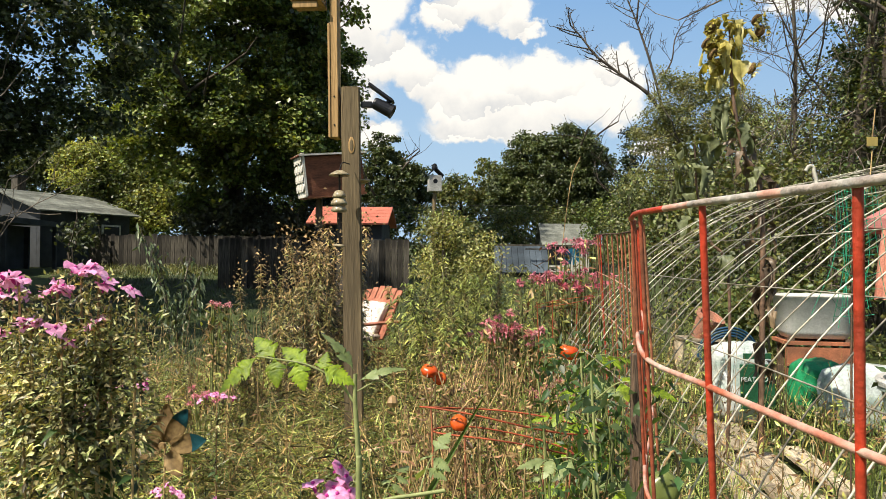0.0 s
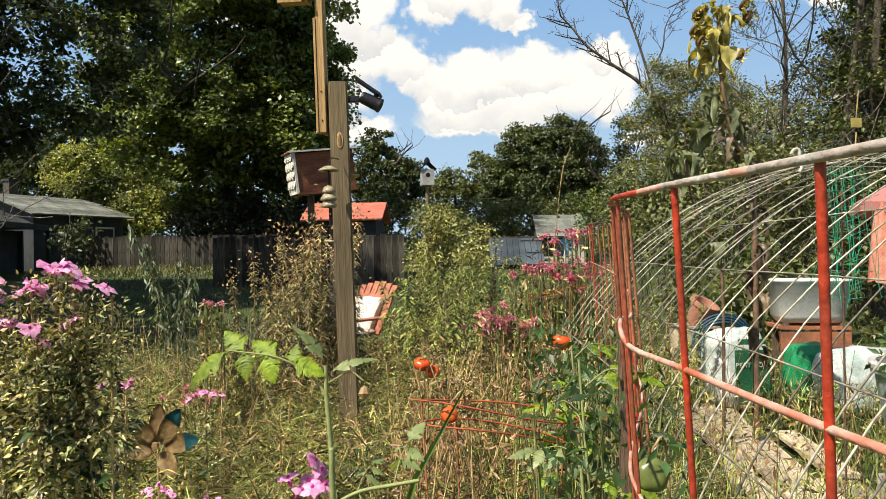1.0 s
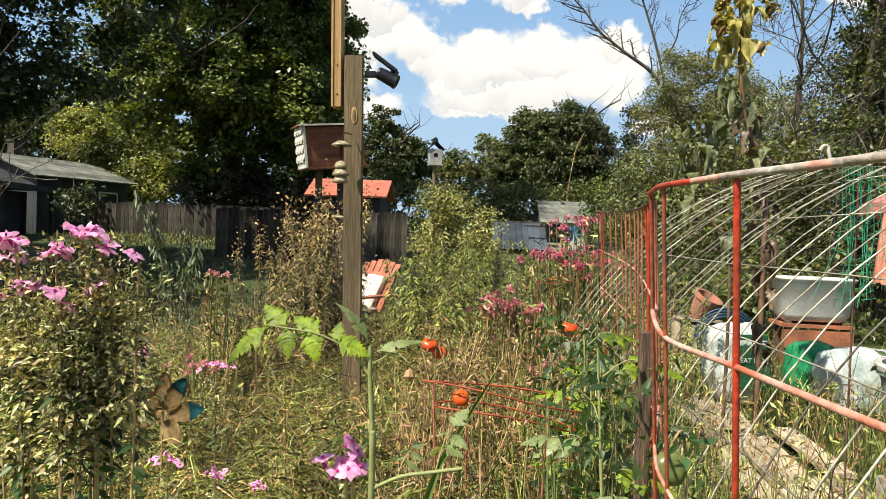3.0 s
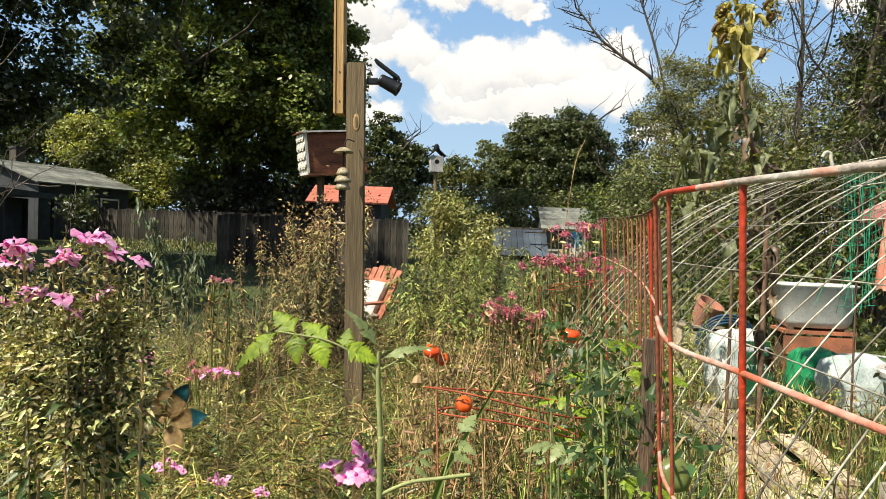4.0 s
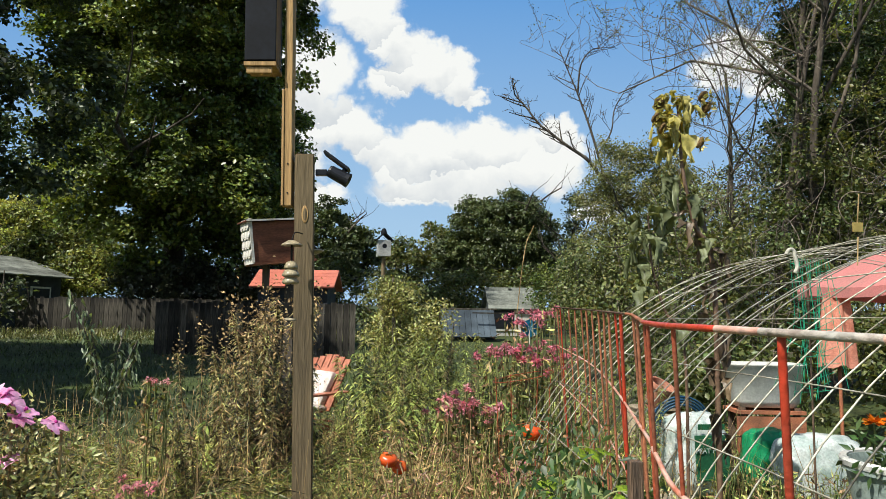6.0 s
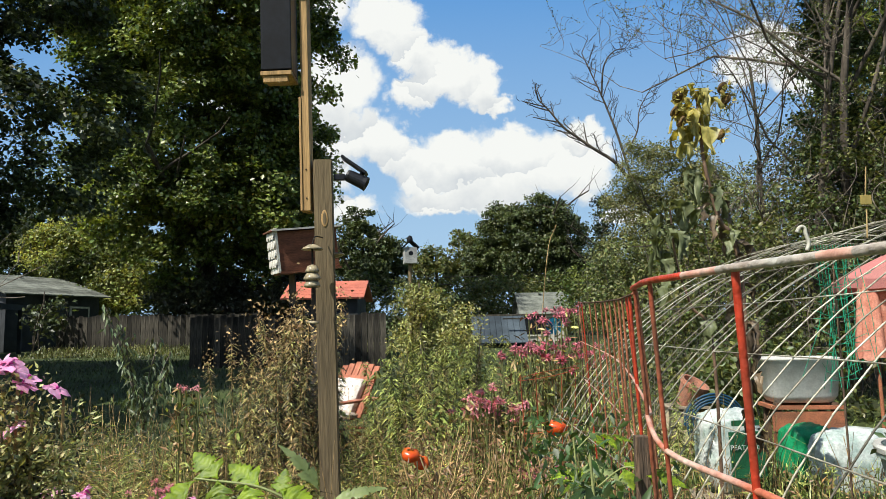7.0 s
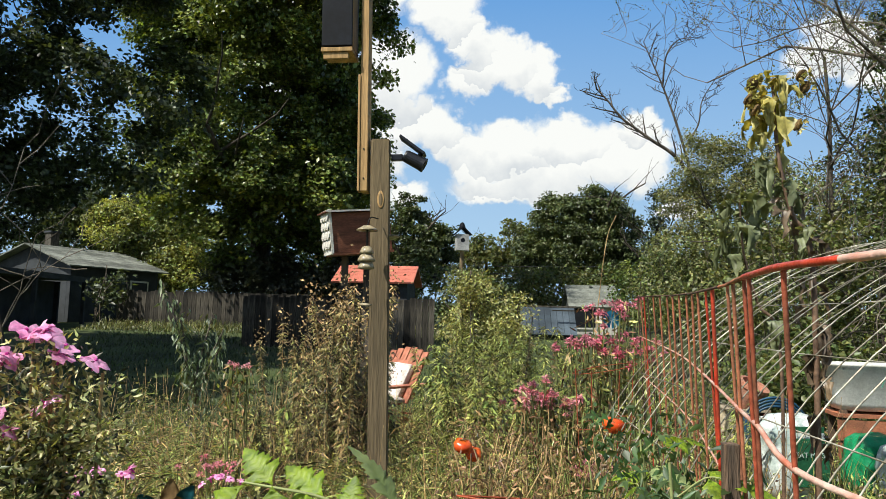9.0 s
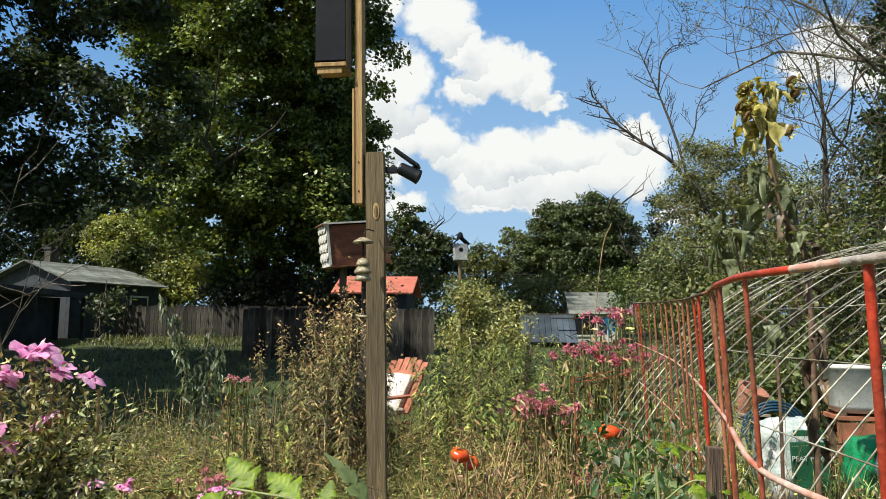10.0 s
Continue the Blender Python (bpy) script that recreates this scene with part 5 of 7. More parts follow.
# ---- under and behind the arch ----
def build_corner():
    # salmon umbrella
    ob = thing("patio_umbrella", "faded salmon-pink patio umbrella, open", "umbrella", (5.6, 7.1, 0))
    bm = bmesh.new()
    n, rings = 8, 5
    top = bm.verts.new((0, 0, 2.3))
    last = None
    for r in range(1, rings + 1):
        s = r / rings
        ring = []
        for k in range(n * 3):
            a = 2 * math.pi * k / (n * 3)
            sag = 1 - 0.05 * (0 if k % 3 == 0 else 1) * s
            ring.append(bm.verts.new((1.3 * s * sag * math.cos(a), 1.3 * s * sag * math.sin(a), 2.3 - 0.2 * s - 0.29 * s * s - 0.03 * (k % 3 != 0) * s)))
        for k in range(n * 3):
            k2 = (k + 1) % (n * 3)
            if last:
                bm.faces.new((last[k], ring[k], ring[k2], last[k2]))
            else:
                bm.faces.new((top, ring[k], ring[k2]))
        last = ring
    for k in range(n * 3):
        k2 = (k + 1) % (n * 3)
        a, b = last[k].co, last[k2].co
        lo = [bm.verts.new((q.x, q.y, q.z - 0.1)) for q in (a, b)]
        bm.faces.new((last[k], lo[0], lo[1], last[k2]))
    bmesh.ops.remove_doubles(bm, verts=bm.verts, dist=1e-4)
    canopy = part("canopy", bm, M_salmon, ob)
    part("finial", lathe([(0.0, 0.05), (0.02, 0.04), (0.025, 0.0), (0.0, 0.0)], 12), M_white, canopy, m=pose(0, 0, 2.3))
    tubes("pole", [([(0, 0, 0), (0, 0, 2.3)], 0.02)], M_white, ob, sides=10)
    for k in range(n):
        a = 2 * math.pi * k / n
        tubes("rib", [([(0, 0, 2.22), (0.65 * math.cos(a), 0.65 * math.sin(a), 2.08), (1.28 * math.cos(a), 1.28 * math.sin(a), 1.79)], 0.007)], M_white, ob, sides=5)
    part("base_plate", lathe([(0.0, 0.12), (0.05, 0.1), (0.26, 0.05), (0.28, 0.0), (0, 0)], 20), M_darkwall, ob)
    # hanging cloth at its edge
    ob = thing("hanging_cloth", "salmon cloth hanging in folds under the umbrella edge", "cloth", (4.47, 6.9, 0))
    bm = bmesh.new()
    cols, rws = 26, 8
    grid = []
    for j in range(rws + 1):
        t = j / rws
        w = 0.09 + 0.08 * t ** 0.6
        grid.append([bm.verts.new((w * math.cos(2 * math.pi * k / cols) * (1 + 0.22 * math.cos(7 * 2 * math.pi * k / cols)), w * 0.8 * math.sin(2 * math.pi * k / cols) * (1 + 0.22 * math.cos(7 * 2 * math.pi * k / cols)), 1.79 - 0.8 * t + 0.02 * math.sin(5 * k))) for k in range(cols)])
    for a, b in zip(grid, grid[1:]):
        for k in range(cols):
            bm.faces.new((a[k], b[k], b[(k + 1) % cols], a[(k + 1) % cols]))
    part("cloth", bm, M_salmon2, ob, smooth=True)
    tubes("pole", [([(0, 0, 0), (0, 0, 1.78)], 0.018)], M_rust, ob, sides=8)
    # white tub on a stand
    ob = thing("utility_tub", "white rectangular tub with rounded ends on a low stand", "tub", (3.36, 6.3, 0), rz=-6)
    bm = bmesh.new()
    loops = []
    for sx, sy, z in ((0.26, 0.17, 0.66), (0.3, 0.2, 0.72), (0.325, 0.225, 1.02), (0.345, 0.245, 1.035), (0.345, 0.245, 1.05), (0.31, 0.21, 1.05), (0.285, 0.19, 0.76)):
        loop = []
        for k in range(28):
            a = 2 * math.pi * k / 28
            c, s = math.cos(a), math.sin(a)
            loop.append(bm.verts.new((sx * math.copysign(abs(c) ** 0.5, c), sy * math.copysign(abs(s) ** 0.5, s), z)))
        loops.append(loop)
    for a, b in zip(loops, loops[1:]):
        for k in range(28):
            bm.faces.new((a[k], a[(k + 1) % 28], b[(k + 1) % 28], b[k]))
    bm.faces.new(loops[0][::-1]), bm.faces.new(loops[-1])
    part("basin", bm, M_tub, ob, smooth=True)
    for x in (-0.24, 0.24):
        for y in (-0.14, 0.14):
            part("leg", block(x, y, 0.33, 0.05, 0.05, 0.66), M_stakewood, ob)
    part("shelf", block(0, 0, 0.62, 0.6, 0.4, 0.03), M_rust, ob)
    for k in range(3):
        part("front_board", block(0, -0.18, 0.12 + 0.19 * k, 0.6, 0.02, 0.17), M_rust, ob)
    # plastic sacks
    sack("soil_sack", "white and dark green printed sack of peat lying on the grass", (2.45, 5.7, 0), 0.46, 0.4, 0.68, M_bag, 41, 6, text=True)
    sack("soil_sack", "white plastic sack of soil slumped in the grass", (3.36, 5.45, 0), 0.66, 0.4, 0.54, M_bag, 42, -8)
    sack("soil_sack", "green plastic sack lying behind the white ones", (3.16, 5.85, 0), 0.4, 0.34, 0.52, M_green, 43, 4)
    # clay pot lying, hose, chairs of colour beyond
    ob = thing("clay_pot", "weathered terracotta pot lying on the ground by the thicket", "pot", (2.55, 7.0, 0.55), rz=20)
    bm = lathe([(0.0, 0.0), (0.1, 0.0), (0.15, 0.26), (0.17, 0.26), (0.17, 0.31), (0.14, 0.31), (0.13, 0.26), (0.09, 0.03), (0, 0.03)], 20)
    part("pot", bm, M_clay, ob, smooth=False, m=pose(0, 0, 0.02, 28, 14, 0) @ Matrix.Scale(0.85, 4))
    st = thing("crate", "low wooden crate under the clay pot", "crate", (2.55, 7.02, 0))
    for k in range(3):
        part("slat", block(0, -0.17, 0.1 + 0.17 * k, 0.4, 0.02, 0.13), M_plank, st)
        part("slat", block(0, 0.17, 0.1 + 0.17 * k, 0.4, 0.02, 0.13), M_plank, st)
    for x in (-0.19, 0.19):
        part("end_panel", block(x, 0, 0.28, 0.02, 0.32, 0.52), M_plank, st)
    part("lid", block(0, 0, 0.55, 0.42, 0.38, 0.02), M_plank, st)
    ob = thing("garden_hose", "coiled blue garden hose on the ground", "hose", (2.62, 6.35, 0.0))
    pts = [(0.2 * math.cos(a) * (1 + 0.02 * a), 0.06 * math.sin(3 * a) * 0.2, 0.45 + 0.2 * math.sin(a) * (1 + 0.02 * a)) for a in np.linspace(0, 22, 130)]
    tubes("coil", [(pts, 0.011)], M_hose, ob, sides=6)
    part("reel_post", block(0, 0.06, 0.28, 0.05, 0.05, 0.56), M_stakewood, ob)
    # planter with marigolds
    ob = thing("planter", "tall grey-green plastic planter with a white rim", "planter", (2.29, 2.85, 0.01))
    part("tub_body", lathe([(0.0, 0.3), (0.19, 0.3), (0.2, 0.34), (0.27, 0.78), (0.285, 0.78), (0.285, 0.82), (0.26, 0.82), (0.24, 0.72), (0.0, 0.72)], 32), M_pot, ob, smooth=False)
    part("rim", lathe([(0.262, 0.80), (0.29, 0.80), (0.294, 0.822), (0.286, 0.834), (0.262, 0.83), (0.262, 0.80)], 32, False), M_tub, ob)
    part("soil", lathe([(0.0, 0.755), (0.255, 0.755), (0.2, 0.79), (0.0, 0.8)], 20), M_soil, ob)
    st = thing("block_stack", "grey block under the planter", "block", (2.29, 2.85, 0.0))
    for z in (0.08, 0.235):
        part("block", block(0, 0, z, 0.4, 0.36, 0.148), M_grey, st, bevel=0.006)
    for k, (x, y, z, s, m) in enumerate(((2.08, 2.7, 1.0, 0.06, M_marigold), (2.02, 2.76, 0.985, 0.045, M_marigold), (2.14, 2.72, 1.10, 0.035, M_yellow), (2.25, 2.74, 1.105, 0.035, M_yellow), (2.36, 2.78, 1.1, 0.035, M_yellow), (2.12, 2.78, 0.93, 0.04, M_yellow))):
        marigold((x + 0.03, y, z + 0.02), s, m, 50 + k)
    # path boards
    ob = thing("board_path", "pale weathered boards lying as a path under the arch", "path", (2.1, 4.3, 0.0))
    sh = None
    rng = np.random.default_rng(44)
    for k in range(11):
        if sh is None:
            b = part("plank", block(0, 0, 0.015, 0.16, 0.95, 0.025), M_plank, ob)
            sh = b.data
        else:
            b = link("plank", sh, ob)
        b.matrix_basis = pose(-0.28 + 0.17 * (k % 4) + rng.normal() * 0.03 + 0.1 * (k // 4 - 1), -1.0 + 0.85 * (k // 4) + rng.normal() * 0.12, 0.012 + 0.024 * (k % 2), rng.normal() * 0.5, rng.normal() * 0.7, rng.normal() * 4 - 8)
    # green netting hung over the arch
    ob = thing("netting", "torn green plastic netting hanging from the arch", "net", (2.0, 3.1, 0))
    paths = []
    for k in range(14):
        x = -0.09 + 0.18 * k / 13
        paths.append((bend([(x, 0, 1.72), (x + rng.normal() * 0.02, rng.normal() * 0.03, 1.4), (x * 1.3 + rng.normal() * 0.03, rng.normal() * 0.04, 1.04 + rng.uniform(0, 0.15))], 5), 0.0016))
    for k in range(16):
        z = 1.1 + 0.6 * k / 15
        paths.append((bend([(-0.1 + rng.normal() * 0.02, 0, z), (0, rng.normal() * 0.03, z - 0.03 + rng.normal() * 0.02), (0.1 + rng.normal() * 0.02, 0, z + 0.01)], 4), 0.0014))
    tagged(tubes("mesh", paths, M_net, ob, sides=4), kind="stuff")
    tubes("stake", [([(0, 0.02, 0), (0.0, 0.02, 1.72)], 0.005)], M_stakewood, ob)


def sack(name, label, at, w, d, h, material, seed, rz, text=False):
    """A slumped plastic sack with a crumpled skin."""
    ob = thing(name, label, "sack", at, rz)
    bm = bmesh.new()
    bmesh.ops.create_cube(bm, size=1)
    bmesh.ops.subdivide_edges(bm, edges=bm.edges[:], cuts=13, use_grid_fill=True)
    for v in bm.verts:
        q = v.co * 2
        r = (abs(q.x) ** 3.5 + abs(q.y) ** 3.5 + abs(q.z) ** 3.5) ** (1 / 3.5)
        q = q / max(r, 0.01) * max(abs(q.x), abs(q.y), abs(q.z))
        k = 0.16 * noise.noise(q * 1.6 + Vector((seed, 0, 0))) + 0.09 * noise.noise(q * 4 + Vector((0, seed, 0))) + 0.05 * noise.noise(q * 9 + Vector((0, 0, seed)))
        v.co = Vector((q.x * w / 2 * (1 + k), q.y * d / 2 * (1 + k - 0.12 * q.z), (q.z + 1) * h / 2 * (1 + 0.25 * k)))
    part("skin", bm, material, ob, smooth=True)
    if text:
        part("print_panel", block(0.06, -d / 2 - 0.012, h * 0.5, w * 0.62, 0.02, h * 0.52, Matrix.Rotation(radians(-4), 4, "X")), M_dkgreen, ob, "dark green printed panel", bevel=0.006)
        part("print_bar", block(0.05, -d / 2 - 0.02, h * 0.86, w * 0.5, 0.008, 0.045), M_dkgreen, ob, bevel=0.003)
        cu = bpy.data.curves.new("lettering", "FONT")
        cu.body, cu.size, cu.align_x, cu.extrude = "PEAT MOSS", 0.055, "CENTER", 0.002
        cu.materials.append(M_bag)
        link("lettering", cu, ob, m=pose(0.05, -d / 2 - 0.03, h * 0.56, 90))
    return ob


def marigold(at, size, material, seed):
    rng = np.random.default_rng(seed)
    ob = thing("marigold", "bright ruffled marigold bloom on a leafy stem in the planter", "flower", at, group="marigolds")
    n = 60
    d = unit(np.concatenate([rng.normal(size=(n, 2)), np.abs(rng.normal(size=(n, 1))) * 0.7], 1))
    v, f = leaf_arrays(d * size * 0.25, d, np.tile([0, 0, 1.0], (n, 1)) + rng.normal(size=(n, 3)) * 0.3, size * 0.75, size * 0.5)
    link("bloom", fast_mesh("bloom", v, f, material), ob)
    z = at[2] - 0.76
    tubes("stem", [(bend([(0, 0, 0), (0.01, 0.02, -z * 0.5), (0.0, 0.05, -z)], 4), 0.003)], M_stem, ob, sides=5)
    m = 40
    p = np.stack([rng.normal(size=m) * 0.07, rng.normal(size=m) * 0.07 + 0.03, rng.uniform(-z, -0.03, m)], 1)
    v, f = leaf_arrays(p, rng.normal(size=(m, 3)) + [0, 0, 0.4], rng.normal(size=(m, 3)) + [0, 0, 1], 0.06, 0.022)
    link("leaves", fast_mesh("leaves", v, f, M_tomleaf_d), ob)


build_corner()


# ---- flowers and vegetables ----
def floret_arrays(c, axis, r, rng, petals=5):
    """A flat five-petalled floret with broad overlapping petals: nine corners a petal."""
    axis = Vector(axis).normalized()
    u = axis.orthogonal().normalized()
    w = axis.cross(u)
    V, F = [], []
    spin = rng.uniform(0, 6.28)
    for k in range(petals):
        a = spin + 2 * math.pi * k / petals
        d = u * math.cos(a) + w * math.sin(a)
        s = axis.cross(d)
        cup = rng.uniform(-0.55, 0.25)
        base = len(V)
        lift = axis * (0.05 * r * (k % 2))
        for t, wd in ((0.1, 0.12), (0.5, 0.42), (0.85, 0.5), (1.0, 0.3)):
            mid = Vector(c) + d * r * t + axis * (cup * r * t * t) + lift
            ruf = rng.normal() * 0.12 * r
            V += [tuple(mid - s * r * wd + axis * ruf), tuple(mid + axis * 0.06 * r), tuple(mid + s * r * wd - axis * ruf)]
        for j in range(3):
            for i in range(2):
                q = base + j * 3 + i
                F.append((q, q + 1, q + 4, q + 3))
    return np.array(V), np.array(F)


def phlox(at, heads, seed, label="tall garden phlox with pink flower heads and yellowing leaves", bushy=1.0, s=1.0):
    """Tall phlox: several leafy stems, each topped by a loose cluster of florets; spent buds and bracts below."""
    rng = np.random.default_rng(seed)
    ob = thing("phlox", label, "flower", at, group="phlox plants")
    for hx, hy, hz, count, r in heads:
        hx, hy, hz = hx - at[0], hy - at[1], hz - at[2]
        foot = (hx * 0.5 + rng.normal() * 0.03, hy * 0.5 + 0.04 + rng.normal() * 0.03, 0)
        path = bend([foot, (hx * 0.8, hy * 0.8 + 0.03, hz * 0.5), (hx, hy + 0.012, hz - 0.012)], 6)
        st = tubes("stem", [(path, np.linspace(0.0022, 0.0014, len(path)))], M_drystem, ob, sides=6)
        for k in range(int(count * 1.8)):
            a = rng.uniform(0, 6.28)
            rad = 0.012 * s * math.sqrt(k) * (1 + 0.2 * rng.normal())
            c = Vector((hx + rad * math.cos(a), hy + 0.5 * rad * math.sin(a), hz - rad * 0.3 + 0.004 * rng.normal()))
            ax = Vector((math.cos(a) * 0.6 + rng.normal() * 0.4, -0.2 + rng.normal() * 0.3, 1.0 + rng.normal() * 0.2))
            v, f = floret_arrays(c, ax, s * r * 0.72 * rng.uniform(0.85, 1.1), rng)
            fl = link("floret", fast_mesh("floret", v, f, M_phlox, True), ob)
            axn = ax.normalized()
            bm = lathe([(0.0, 0.0012 * s), (0.0016 * s, 0.0), (0.002 * s, -0.006 * s), (0.0008 * s, -0.011 * s), (0.0, -0.011 * s)], 8)
            bmesh.ops.transform(bm, matrix=Matrix.Translation(c + axn * 0.002) @ axn.to_track_quat("Z", "Y").to_matrix().to_4x4(), verts=bm.verts)
            part("floret_eye", bm, M_phloxeye, fl, "deep magenta eye and throat")
        # leaves down the stem, small bracts and spent buds below the head
        P = np.array(path)
        n = int(430 * bushy)
        t = 1 - 0.03 * s - 0.1 * rng.uniform(0, 1, n) ** 1.4
        p = np.stack([np.interp(t, np.linspace(0, 1, len(P)), P[:, i]) for i in range(3)], 1)
        near = t > 0.93
        d = unit(rng.normal(size=(n, 3)) * [1, 1, 0.5] + [0, 0, 0.1])
        p = p + d * np.where(near, 0.011, 0.022)[:, None] * s * rng.uniform(0.1, 1.4, (n, 1)) - [0, 0, 0.02 * s]
        v, f = leaf_arrays(p, d, rng.normal(size=(n, 3)) * 0.5 + [0, 0, 1], np.where(near, 0.008, 0.011) * s * rng.uniform(0.5, 1.4, n), np.where(near, 0.0042, 0.005) * s, 0.35, 0.5)
        tagged(link("foliage", fast_mesh("foliage", v, f, M_phloxleaf), st), kind="stuff")
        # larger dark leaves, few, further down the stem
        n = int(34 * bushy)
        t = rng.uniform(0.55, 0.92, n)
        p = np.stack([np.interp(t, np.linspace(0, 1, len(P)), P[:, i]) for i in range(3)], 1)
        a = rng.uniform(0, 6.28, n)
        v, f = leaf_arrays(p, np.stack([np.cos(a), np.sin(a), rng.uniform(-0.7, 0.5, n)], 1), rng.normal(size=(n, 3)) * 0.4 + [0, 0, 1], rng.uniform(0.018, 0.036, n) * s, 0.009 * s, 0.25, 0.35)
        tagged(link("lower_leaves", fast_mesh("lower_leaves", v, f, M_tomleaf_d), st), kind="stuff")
        # spent buds and bracts in a loose ball below the head
        n = int(320 * bushy)
        p = np.array([hx, hy + 0.01, hz - 0.045 * s]) + np.clip(rng.normal(size=(n, 3)), -1.6, 1.6) * [0.022 * s, 0.022 * s, 0.02 * s]
        v, f = leaf_arrays(p, rng.normal(size=(n, 3)) * [1, 1, 0.7] + [0, 0, 0.7], rng.normal(size=(n, 3)), rng.uniform(0.005, 0.011, n) * s, 0.003 * s)
        tagged(link("calyx_head", fast_mesh("calyx_head", v, f, M_phloxleaf), st), kind="stuff")
    return ob


def clump_flower(at, r, z, material, seed, name="flower_clump", label="clump of faded pink zinnia blooms among weeds", count=16):
    """A round bunch of small ruffled blooms, each on its stem."""
    rng = np.random.default_rng(seed)
    ob = thing(name, label, "flower", (at[0], at[1], 0), group="flower clumps")
    for k in range(int(count * 1.6)):
        c = np.array([rng.normal() * r * 0.6, rng.normal() * r * 0.5, z + rng.normal() * r * 0.26])
        n = int(rng.integers(24, 40))
        d = unit(rng.normal(size=(n, 3)) * [1, 1, 0.6] + [0, -0.2, 0.4])
        stem = tubes("stem", [(bend([(c[0] * 0.4, c[1] * 0.4, 0), (c[0] * 0.8 + rng.normal() * 0.02, c[1] * 0.8, z * 0.6), tuple(c)], 3), 0.003)], M_stem, ob, sides=4)
        v, f = leaf_arrays(c + d * 0.006, d, rng.normal(size=(n, 3)) * 0.4 + [0, 0, 1], r * 0.18 * rng.uniform(0.5, 1.2, n), r * 0.075, 0.3, 0.3)
        link("bloom", fast_mesh("bloom", v, f, material), stem)
    n = count * 40
    p = np.stack([rng.normal(size=n) * r * 0.8, rng.normal(size=n) * r * 0.8, rng.uniform(0.15, 1.0, n) * z], 1)
    v, f = leaf_arrays(p, rng.normal(size=(n, 3)) + [0, 0, 0.3], rng.normal(size=(n, 3)) * 0.5 + [0, 0, 1], rng.uniform(0.03, 0.08, n), 0.016)
    h = n // 2
    tagged(link("foliage", fast_mesh("foliage", v[:h * 5], f[:h * 4], M_weed), ob), kind="stuff")
    tagged(link("dry_foliage", fast_mesh("dry_foliage", v[h * 5:], f[h * 4:] - h * 5, M_withered), ob), kind="stuff")


